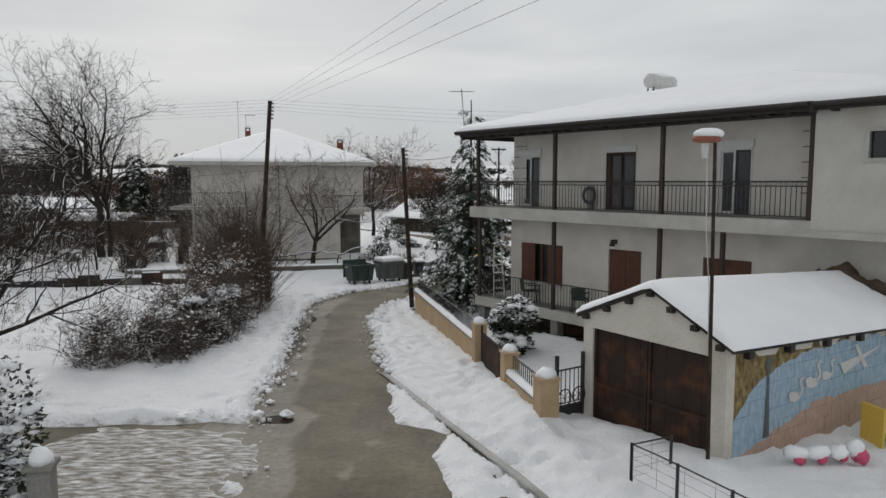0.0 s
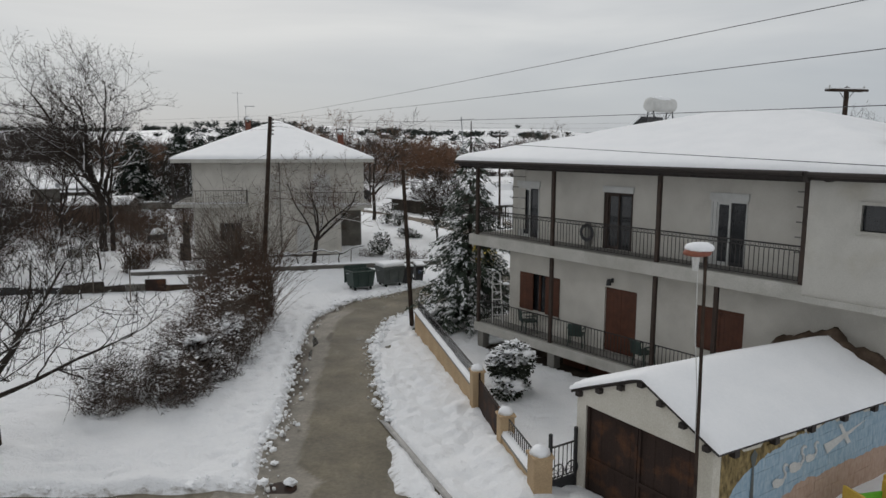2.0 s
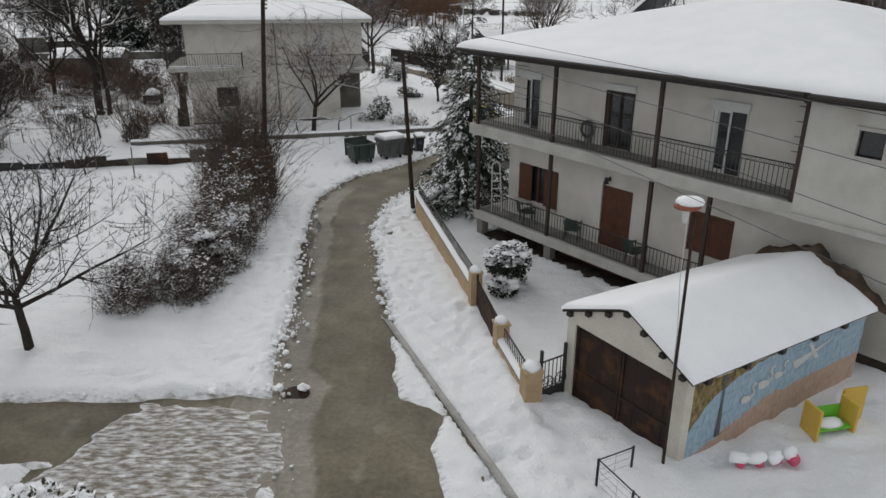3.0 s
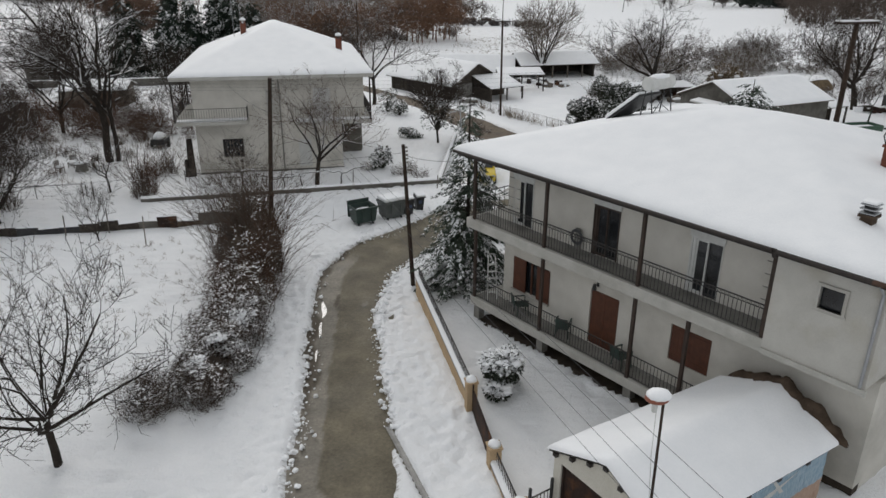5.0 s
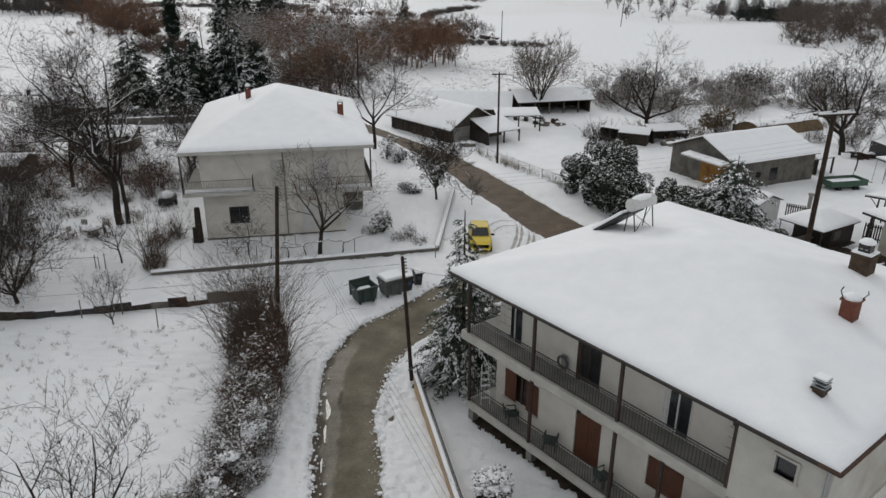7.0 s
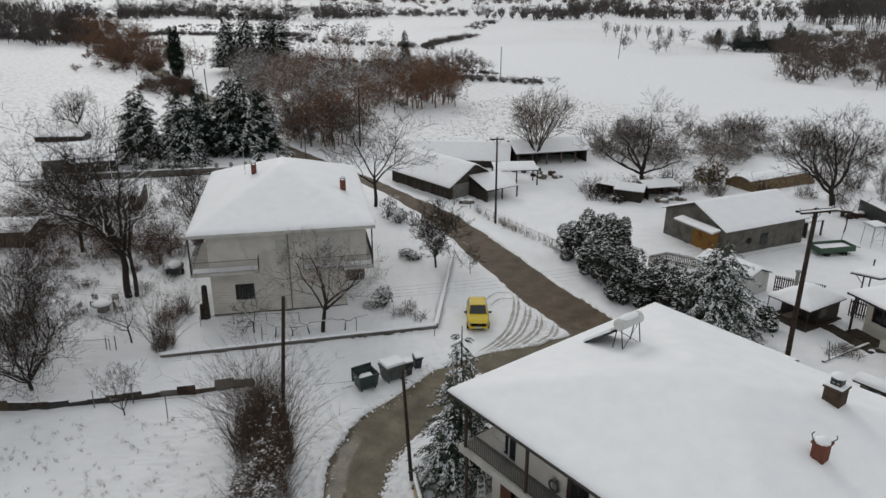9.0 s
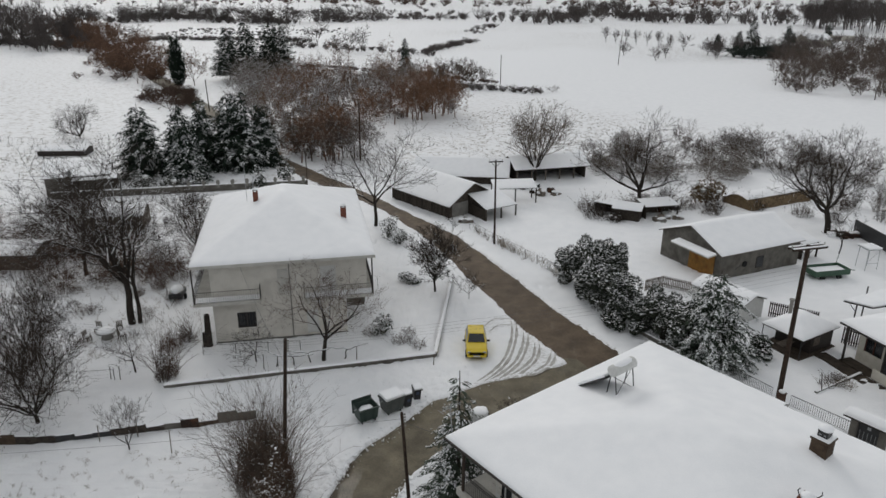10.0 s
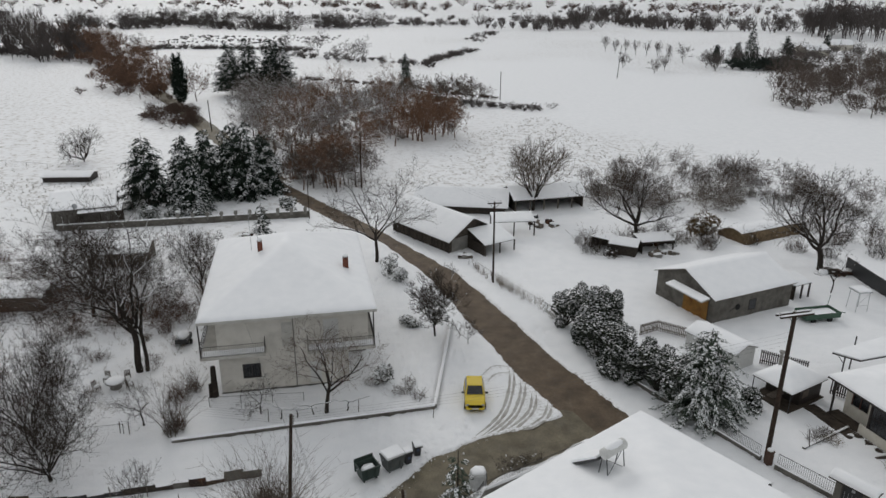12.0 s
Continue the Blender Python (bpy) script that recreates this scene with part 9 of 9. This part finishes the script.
def right_house():
    m = pose(30.75, 45.9, -0.27, 0, 0, -72)
    t = thing("house", m, "single-storey house with porch, dark windows and snowy roof", "house")
    part("front_wall", wall_geo(Geo(), "u", 0, 9, 0, 0.25, -0.3, 3.1, [(0.5, 2.0, 1.2, 2.6), (4.0, 5.0, 0.2, 2.4), (6.0, 7.6, 1.2, 2.6)]), "cream", t, "pale rendered wall")
    part("end_wall", Geo().box(0, 0.25, 0.25, 7, -0.3, 3.1), "cream", t)
    part("end_wall", Geo().box(8.75, 9, 0.25, 7, -0.3, 3.1), "cream", t)
    part("back_wall", Geo().box(0.25, 8.75, 6.75, 7, -0.3, 3.1), "cream", t)
    for a, b in ((0.5, 2.0), (6.0, 7.6)):
        w = part("window", Geo().box(a, a + 0.07, 0.04, 0.12, 1.2, 2.6).box(b - 0.07, b, 0.04, 0.12, 1.2, 2.6).box(a + 0.07, b - 0.07, 0.04, 0.12, 2.53, 2.6).box((a + b) / 2 - 0.03, (a + b) / 2 + 0.03, 0.04, 0.12, 1.2, 2.53), "brownwood", t)
        part("pane", Geo().box(a + 0.07, b - 0.07, 0.09, 0.1, 1.2, 2.53), "glass", w)
    part("front_door", Geo().box(4.0, 5.0, 0.1, 0.14, 0.2, 2.4), "darkwood", t)
    part("porch_floor", Geo().box(-0.4, 9.0, -1.1, -0.004, -0.3, 0.2), "earth", t)
    part("porch_wall", Geo().box(2.4, 9.0, -1.1, -0.95, 0.2, 0.95), "cream", t)
    for u in (-0.2, 3.0, 6.2, 8.9):
        part("post", Geo().box(u - 0.06, u + 0.06, -1.06, -0.94, 0.2, 3.0), "darkwood", t)
    part("lattice", Geo().tubes([(3.1 + 0.3 * k, -1.0, 0.95, 3.1 + 0.3 * k, -1.0, 2.9, 0.015, 0.015) for k in range(10)], 4), "darkwood", t)

    for a, b in ((3.07, 6.13), (6.27, 8.83)):
        glazing = part("porch_glazing", Geo().box(a, b, -1.03, -1.01, 1.9, 1.95).box(a, b, -1.03, -1.01, 0.952, 1.0), "darkwood", t)
        part("pane", Geo().box(a, b, -0.995, -0.985, 0.952, 2.9), "glass", glazing)

    def zf(u, v):
        return 3.15 + 0.33 * np.clip(rim_distance(u, v, -0.8, 9.8, -1.35, 7.6), 0, 5)
    roof = part("roof", Geo().box(-0.77, 9.77, -1.32, 7.57, 3.0, 3.15), "darkwood", t)
    snow_blanket(zf, -0.8, 9.8, -1.35, 7.6, 0.18, roof, 0.35, 12)
    c = thing("porch_canopy", frame_at(31.2, 49.5, 32.8, 48.2, -0.27), "raised dark canopy with snow on slender posts", "canopy")
    outline = [(0, 0), (2.0, 0), (5.3, 5.0), (3.2, 6.6)]
    rf = part("roof", Geo().prism(outline, 3.2, 3.3), "darkwood", c)
    part("snow_cover", Geo().prism(outline, 3.305, 3.44), "snow", rf, bevel=0.05, smooth=True)
    for x, y in ((0.9, 0.3), (0.9, 4.6)):
        part("post", Geo().box(x - 0.05, x + 0.05, y - 0.05, y + 0.05, -0.1, 3.2), "darkwood", c)
    part("brace", Geo().tube((0.9, 0.3, 2.5), (0.3, 0.3, 3.2), 0.03, None, 5), "darkwood", c)
    bed = thing("flower_bed", m @ pose(0, 0, 0), "strip of bare dark earth before the house", "flower bed")
    part("soil", Geo().box(-1.6, 9.0, -2.3, -1.12, -0.1, 0.17), "earth", bed, bevel=0.05)
    s = thing("garden_stake", at(26.2, 41.6, 20), "dark leaning stake standing in the snow", "stake")
    part("stake", Geo().tube((0, 0, -0.1), (-0.25, 0.1, 1.5), 0.04, 0.03, 6), "pole", s)


right_house()

# fence along the cross road, with pillar
wall_run("roadside_wall", (15.3, 51.0), (22.1, 40.1), 0.15, 0.25, "oldconcrete", "low dark concrete roadside wall with iron railing", snow=0.05, rail_top=0.85)
wall_run("roadside_wall", (22.7, 39.2), (25.1, 36.15), 0.25, 0.25, "oldconcrete", "low dark concrete roadside wall with white-tipped railing", snow=0.06, rail_top=0.85)
capped_pillar(22.4, 39.6, -0.15, 1.0, 0.4, "oldbrick", "dark brick gate pillar with snowy cap beside the pole")


def roofed_gate():
    """A dark garden gate between two pillars, under a small roof that carries snow."""
    t = thing("roofed_gate", frame_at(25.2, 36.05, 26.4, 34.5, gz(25.8, 35.2)), "dark metal garden gate under a small snow-covered roof", "gate")
    for u in (0.0, 1.62):
        part("pillar", Geo().box(u - 0.2, u + 0.2, -0.2, 0.2, -0.2, 1.75), "oldconcrete", t, bevel=0.015)
    leaf = part("gate_leaf", Geo().box(0.22, 1.4, -0.02, 0.02, 0.06, 1.6), "blackmetal", t)
    part("letter_plate", Geo().box(0.72, 0.92, -0.035, -0.022, 1.2, 1.4), "zinc", leaf, "small pale plate")
    for k in range(5):
        part("bar", Geo().tube((0.36 + 0.22 * k, -0.03, 0.15), (0.36 + 0.22 * k, -0.03, 1.0), 0.014, None, 6), "zinc", leaf)
    roof = part("roof", Geo().prism([(-0.55, -0.55), (2.2, -0.55), (2.2, 0.55), (-0.55, 0.55)], 1.752, 1.84), "darkwood", t)

    def zf(a, b):
        return 1.85 + 0.38 * np.clip(0.55 - np.abs(b), 0, 0.55)
    snow_blanket(zf, -0.58, 2.23, -0.58, 0.58, 0.2, roof, 0.12, 31, lump=0.06)
    k = thing("garden_kerb", frame_at(25.65, 41.4, 30.2, 44.0, gz(28, 42.7)), "low concrete garden kerb edged with snow", "kerb")
    part("kerb", Geo().box(0, 5.2, -0.09, 0.09, -0.2, 0.2), "oldconcrete", k, bevel=0.015)
    part("snow_cover", Geo().box(0.05, 5.15, -0.1, 0.07, 0.203, 0.27), "snow", k, bevel=0.03, smooth=True)


roofed_gate()
mesh_fence("wire_fence", [(3.2, 76.6), (5.6, 72.0), (11.6, 61.8)], 1.1, "thin wire fence along the village road", 2.0, mat="iron", wire=0.5, tilt=0.06)
mesh_fence("wire_fence", [(-22.6, 42.5), (-40.0, 39.5)], 1.0, "sagging wire fence between plot and garden", 3.0, mat="iron", wire=1.0, tilt=0.1)
mesh_fence("wire_fence", [(-17.6, 46.2), (-10.5, 47.0)], 0.9, "thin wire strung before the neighbouring house", 2.5, mat="iron", wire=1.2)
t = thing("yard_gate", frame_at(10.4, 63.6, 11.8, 61.4, gz(11, 62.5)), "white tubular yard gate at the roadside", "gate")
part("gate_frame", Geo().path([(0, 0, 0.1), (0, 0, 1.1), (2.4, 0, 1.0), (2.4, 0, 0.1), (0, 0, 0.15)], 0.03, 6), "zinc", t)
part("gate_board", Geo().box(0.1, 2.3, -0.01, 0.01, 0.15, 0.45), "white", t)


# ---- walled garden with the conifers, and its hut ----
wt = wall_run("garden_wall", (-50.8, 87.6), (-18.9, 94.6), 0.15, 0.3, "oldconcrete", "grey garden wall with small pillars and snow", rail=False, snow=0.08)
for k in range(10):
    x, y = -36 + 1.85 * k, 90.9 + 0.4 * k
    tagged(part("wall_pier", Geo().box(x - 0.2, x + 0.2, y - 0.2, y + 0.2, -0.2, 0.65).ball((x, y, 0.7), 0.22, 0.22, 0.12, k, 0.1), "concrete"), "short concrete pier on the garden wall", "pier", "wall piers")
hut = gable_building("garden_hut", frame_at(-51.6, 88.0, -44.5, 90.8, -0.8), 7.6, 10.0, 2.8, 3.8, "oldconcrete", "grey garden hut with snowy roof beside conifers", 0.4, cat="hut")
part("dish", Geo().ball((3.0, -0.5, 3.3), 0.35, 0.1, 0.35, 1, 0.0), "zinc", hut, "satellite dish", smooth=True)
lean_to("lean_to", frame_at(-48.2, 88.2, -43.4, 90.0, -0.8), 5.4, 2.6, 2.3, 2.7, "dark open porch before the garden hut", walls=True)
gable_building("field_shed", frame_at(-66.0, 112.0, -58.5, 112.5, -0.95), 7.5, 3.5, 1.0, 1.4, "darkwood", "long low dark shed under snow", 0.2)
mesh_fence("wire_fence", [(-58.0, 112.0), (-55.0, 122.0), (-54.0, 132.0)], 1.1, "old fence with dark posts beside the field", 2.2, mat="iron", wire=1.5, tilt=0.1)
mesh_fence("wire_fence", [(-100.0, 128.0), (-70.0, 121.0)], 1.1, "row of dark posts in the snowy field", 4.5, mat="iron", wire=2.0, tilt=0.1)

# long shed at the wild plot's edge, at the far left
gable_building("plot_shed", frame_at(-47.0, 62.5, -38.5, 63.0, -0.45), 7.5, 4.0, 1.7, 2.2, "greywood", "low plot shed with snowy roof among bushes", 0.3)
gable_building("plot_shed", frame_at(-40.5, 74.5, -34.0, 75.5, -0.6), 6.5, 4.0, 1.8, 2.4, "greywood", "grey shed with snowy roof behind the thicket", 0.3)


# ---- small things ----
def round_table():
    t = thing("round_table", at(-25.9, 48.7), "round garden table under a thick disc of snow", "table")
    part("tabletop", Geo().tube((0, 0, 0.6), (0, 0, 0.68), 0.75, None, 20), "concrete", t)
    part("pedestal", Geo().tube((0, 0, -0.1), (0, 0, 0.6), 0.5, 0.3, 12), "concrete", t)
    part("snow_cap", Geo().ball((0, 0, 0.68), 0.74, 0.74, 0.22, 2, 0.05, 6, 20, flat=0.0), "snow", t, smooth=True)
    for k, (x, y) in enumerate(((-1.1, 0.9), (-1.3, -0.5), (1.2, -0.1), (0.3, 1.5))):
        c = thing("garden_chair", at(-25.9 + x, 48.7 + y, 70 * k), "snowed-in wooden garden chair round the table", "chair", "chairs round the garden table")
        part("seat", Geo().box(-0.24, 0.24, -0.24, 0.24, 0.38, 0.43), "greywood", c)
        for j in range(4):
            part("slat", Geo().box(-0.23 + 0.12 * j, -0.15 + 0.12 * j, 0.22, 0.25, 0.43, 0.9), "greywood", c)
        for a, b in ((-0.2, -0.2), (0.2, -0.2), (-0.2, 0.2), (0.2, 0.2)):
            part("leg", Geo().box(a - 0.025, a + 0.025, b - 0.025, b + 0.025, -0.08, 0.38), "greywood", c)
        part("snow_cap", Geo().ball((0, 0, 0.43), 0.24, 0.22, 0.16, k, 0.2, flat=0.0), "snow", c, smooth=True)


round_table()


def old_cart():
    t = thing("small_trailer", at(-23.1, 56.3, 5), "small dark trailer with snow load beside the house", "trailer")
    part("box", Geo().box(-0.55, 0.55, -0.8, 0.8, 0.35, 0.8), "blackmetal", t, bevel=0.02)
    part("snow_load", Geo().ball((0, 0, 0.8), 0.52, 0.76, 0.45, 2, 0.15, flat=0.0), "snow", t, smooth=True)
    for s in (-1, 1):
        part("wheel", Geo().tube((s * 0.6, -0.1, 0.25), (s * 0.72, -0.1, 0.25), 0.28, None, 14), "rubber", t)
    part("drawbar", Geo().tube((0, -0.8, 0.4), (0, -1.7, 0.35), 0.03, None, 6), "blackmetal", t)


old_cart()


def green_trailer():
    t = thing("farm_trailer", at(36.9, 62.4, 12), "green farm trailer with snow on its bed", "trailer")
    part("bed", Geo().box(-1.9, 1.9, -0.9, 0.9, 0.45, 0.53), "trailer", t)
    for a in ((-1.9, 1.9, -0.9, -0.84), (-1.9, 1.9, 0.84, 0.9), (-1.9, -1.84, -0.84, 0.84), (1.84, 1.9, -0.84, 0.84)):
        part("side_board", Geo().box(*a, 0.53, 0.98), "trailer", t)
    part("snow_load", Geo().box(-1.82, 1.82, -0.82, 0.82, 0.535, 0.75), "snow", t, bevel=0.08, smooth=True)
    for x in (-0.9, 0.9):
        for s in (-1, 1):
            part("wheel", Geo().tube((x, s * 0.6, 0.2), (x, s * 0.8, 0.2), 0.26, None, 14), "rubber", t)
    part("drawbar", Geo().tube((1.9, 0, 0.7), (3.2, 0, 0.4), 0.04, None, 6), "trailer", t)
    part("mast", Geo().tube((1.6, 0.8, 0.8), (1.9, 0.9, 2.0), 0.03, None, 6), "trailer", t)


green_trailer()


def tank_stand():
    t = thing("tank_stand", at(42.0, 64.6, 10), "thin metal stand with snowy platform", "stand")
    for x, y in ((-0.6, -0.6), (0.6, -0.6), (-0.6, 0.6), (0.6, 0.6)):
        part("leg", Geo().tube((x * 1.1, y * 1.1, -0.1), (x, y, 2.2), 0.03, None, 6), "zinc", t)
    part("platform", Geo().box(-0.75, 0.75, -0.75, 0.75, 2.2, 2.26), "zinc", t)
    part("snow_cap", Geo().box(-0.74, 0.74, -0.74, 0.74, 2.265, 2.42), "snow", t, bevel=0.05, smooth=True)
    part("brace", Geo().tube((-0.64, -0.64, 0.8), (0.64, -0.64, 0.8), 0.02, None, 5).tube((-0.64, -0.64, 0.8), (0.6, -0.6, 2.1), 0.015, None, 5), "zinc", t)


tank_stand()


def poly_tunnel():
    t = thing("polytunnel", frame_at(37.5, 86.0, 47.5, 91.0, -0.8), "collapsed brown polytunnel half under snow", "polytunnel")
    g, s = Geo(), Geo()
    n, m = 12, 10
    L_, r, h = 11.0, 2.4, 1.7
    for gg, lo, hi, o in ((g, 0, m, 0.0), (s, 3, m, 0.09)):
        vs, fs = [], []
        for i in range(n + 1):
            for k in range(lo, hi + 1):
                a = math.pi * k / m
                w = 1 + 0.10 * noise.noise(Vector((i * 0.5, k * 0.5, 3)))
                vs.append((L_ * i / n, -math.cos(a) * (r + o) * w, math.sin(a) * (h + o) * w - 0.1))
        c = hi - lo + 1
        for i in range(n):
            for k in range(c - 1):
                fs.append((i * c + k, (i + 1) * c + k, (i + 1) * c + k + 1, i * c + k + 1))
        gg.add(vs, fs)
    g.add([(0, -math.cos(math.pi * k / m) * r, math.sin(math.pi * k / m) * h - 0.1) for k in range(m + 1)], [tuple(range(m + 1))])
    part("sheeting", g, "thatch", t, "torn brown sheeting", smooth=True)
    part("snow_cover", s, "snow", t, smooth=True)


poly_tunnel()
leafy_shrub("brown_bush", at(34.2, 87.4), R(881), 3.0, 2.4, 3.6, "round rusty-brown bush beside the tunnel", leaves=1800, leaf=0.3, snow=0.12, caps=6, mat="thatch")
tagged(part("dark_fence", Geo().box(0, 9.5, -0.06, 0.06, -0.2, 1.9, frame_at(47.1, 66.0, 46.7, 75.0, -0.8)), "blackmetal"), "dark board fence at the yard's end", "fence")

# far houses
for i, (x, y, w, d, r) in enumerate(((166, 336, 12, 9, 10), (196, 372, 11, 8, 0))):
    gable_building("far_house", pose(x, y, gz(x, y), 0, 0, r), w, d, 3.0, 5.2, "cream", "far white house with snowy roof among trees", 0.5, cat="house")

# bridge rail and far road over the brook
mesh_fence("bridge_rail", [(-47.5, 149.5), (-66.0, 181.0), (-74.0, 196.0)], 1.0, "grey bridge railing along the far road", 3.0, mat="zinc", wire=0.8)

# manhole and gate pillar at the lane's near corner
mh = part("manhole_cover", Geo().tube((-3.38, 13.95, gz(-3.38, 13.95) - 0.05), (-3.38, 13.95, gz(-3.38, 13.95) + 0.02), 0.33, None, 24), "rust")
tagged(mh, "round cast-iron manhole cover in wet asphalt", "manhole cover")
capped_pillar(-4.02, 6.8, 0.7, 2.55, 0.22, "concrete", "grey gate pillar with snow cap by the hedge")


# dirty snow clods thrown up along the cleared lane
def clods():
    rng = R(55)
    g = Geo()
    edge = [(-3.0, 10.4), (-3.85, 14.2), (-4.2, 18), (-4.7, 21.5), (-5.3, 25.6), (-5.65, 29), (-5.6, 30.8), (-4.85, 33.4), (-3.6, 35.4), (-1.9, 37.6), (0.5, 40.6), (4.0, 42.7)]
    for x, y in along(edge, 170, rng, 0.2):
        z = gz(x, y) + 0.03
        s = 0.012 + 0.06 * rng.random() ** 3
        g.ball((x + 0.05, y, z + s * 0.4), s * rng.uniform(0.8, 1.6), s * rng.uniform(0.8, 1.6), s, rng.randint(0, 99), 0.6, 3, 6)
    for x, y in along([(-1.6, 17.8), (-2.3, 21.6), (-2.85, 25.6), (-2.45, 30.2), (-1.6, 32.3)], 90, rng, 0.12):
        z = gz(x, y) + 0.04
        s = 0.012 + 0.03 * rng.random() ** 2
        g.ball((x, y, z), s * 1.3, s * 1.2, s, rng.randint(0, 99), 0.6, 3, 6)
    tagged(part("snow_clods", g, "slushclod"), "dirty clods of ploughed snow along the lane", "snow clods", kind="stuff")


def snow_lumps():
    rng = R(56)
    g = Geo()
    left = [(-4.2, 14.5), (-4.25, 15.4), (-4.5, 18), (-5.0, 21.5), (-5.6, 25.6), (-5.95, 29), (-5.95, 30.9), (-5.2, 33.7), (-4.0, 35.8), (-2.3, 38.0), (-0.5, 40.5)]
    right = [(-1.4, 17.8), (-2.0, 21.6), (-2.55, 25.6), (-2.5, 28), (-2.15, 30.2), (-1.3, 32.3)]
    south = [(-3.6, 14.05), (-6.1, 13.95), (-9.6, 13.75), (-20, 13.4)]
    for pts, n, w in ((left, 850, 0.22), (right, 330, 0.14), (south, 260, 0.14)):
        for x, y in along(pts, n, rng, w):
            r = 0.018 + 0.085 * rng.random() ** 2.6
            g.ball((x, y, gz(x, y) + 0.13 + rng.uniform(-0.06, 0.03)), r * rng.uniform(0.8, 1.6), r * rng.uniform(0.8, 1.6), r * rng.uniform(0.6, 1.0), rng.randint(0, 99), 0.8, 4, 7)
    tagged(part("snow_lumps", g, "snow"), "lumps of shovelled snow along the lane's edges", "snow lumps", kind="stuff")


snow_lumps()
M["slushclod"] = material("dirty_snow", (0.48, 0.465, 0.44), (0.84, 0.84, 0.835), 1.6, 0.7, 0.3, fine=20)
clods()


def covered_heap():
    t = thing("covered_woodpile", at(2.65, 37.4, 20, 0.72, -0.15), "round pile under a pale tarpaulin with a snow cap", "woodpile")
    g = Geo()
    n, rows = 22, 7
    vs = []
    for i in range(rows + 1):
        f = i / rows
        for k in range(n):
            a = 2 * math.pi * k / n
            r = (0.82 - 0.12 * f ** 2) * (1 + 0.05 * math.sin(5 * a + f) + 0.03 * math.sin(11 * a))
            vs.append((r * math.cos(a), r * math.sin(a), -0.1 + 1.75 * f))
    g.add(vs, [(i * n + k, i * n + (k + 1) % n, (i + 1) * n + (k + 1) % n, (i + 1) * n + k) for i in range(rows) for k in range(n)] + [tuple(range(rows * n, rows * n + n))])
    part("tarpaulin", g, "tarp", t, "pale grey creased sheet", smooth=True)
    part("snow_cap", Geo().ball((0, 0, 1.63), 0.74, 0.7, 0.3, 5, 0.3, 6, 16, flat=0.0), "snow", t, smooth=True)
    part("strap", Geo().path([(0.55, -0.55, 1.7), (0.62, -0.6, 1.2), (0.56, -0.62, 0.8)], 0.04, 5), "blackmetal", t)


M["tarp"] = material("pale_tarpaulin", (0.42, 0.43, 0.43), (0.56, 0.57, 0.57), 2.5, 0.7, 0.5, fine=12)
covered_heap()
for i, (x, y, h) in enumerate(((4.6, 38.9, 1.3), (5.6, 39.4, 1.1), (6.6, 39.8, 0.9))):
    thicket("garden_bush", at(x, y, 50 * i), R(950 + i), 20, h, 1.2, "thin leafless bush along the snowy garden edge", "twig", 0.15, "garden edge bushes", tangle=260, w=0.006)
for i, (x, y, h) in enumerate(((28.2, 41.8, 0.8), (27.7, 42.4, 0.7), (28.4, 42.8, 0.6))):
    thicket("dry_plant", at(x, y, 50 * i), R(960 + i), 14, h, 0.7, "dry garden plant dusted with snow", "drygrass", 0.5, "dry garden plants", tangle=90, w=0.008)
for i, (x, y, h) in enumerate(((18.0, 84.2, 2.4), (18.4, 81.0, 2.2), (19.6, 83.6, 2.6), (20.6, 80.0, 1.4), (23.5, 84.5, 2.6), (28.6, 84.0, 2.6), (31.0, 85.0, 2.4), (29.2, 89.0, 2.6), (26.0, 87.5, 2.0), (34.0, 84.2, 3.6), (33.0, 82.6, 2.4), (39.4, 84.8, 2.4), (44.0, 82.0, 2.6), (46.8, 80.0, 2.4), (50.0, 84.5, 3.6), (52.0, 86.0, 4.2), (54.6, 83.6, 4.0), (57.0, 88.0, 4.4), (50.0, 90.0, 3.4), (53.0, 80.0, 2.6))):
    thicket("yard_bush", at(x, y, 50 * i), R(970 + i), 26, h, 2.2, "bare bush beside the small farm sheds", "twig" if i % 2 else "woodtwig", 0.25, "farmyard bushes", tangle=700, w=0.014)
M["water"] = material("still_puddle_water", (0.02, 0.019, 0.016), (0.03, 0.028, 0.024), 2, 0.04, 0.0, spec=0.6)


def puddle(pts, label):
    """Meltwater lying in a hollow: a thin sheet round a bent centre line with widths."""
    vs = []
    for x, y, w in pts:
        z = gz(x, y) + 0.012
        vs += [(x - w, y, z), (x + w, y, z)]
    tagged(part("puddle", Geo().add(vs, [(2 * k, 2 * k + 1, 2 * k + 3, 2 * k + 2) for k in range(len(pts) - 1)]), "water"), label, "puddle", kind="structure")


puddle([(-5.15, 27.3, 0.02), (-5.05, 26.9, 0.07), (-4.92, 26.4, 0.12), (-4.85, 26.0, 0.08), (-4.86, 25.6, 0.02)], "small puddle along the lane's edge")
puddle([(-4.84, 25.2, 0.02), (-4.82, 24.8, 0.06), (-4.72, 24.2, 0.05), (-4.68, 23.8, 0.015)], "thin streak of meltwater along the lane's edge")
puddle([(-4.62, 22.9, 0.015), (-4.6, 22.6, 0.045), (-4.52, 22.0, 0.015)], "thin streak of meltwater along the lane's edge")
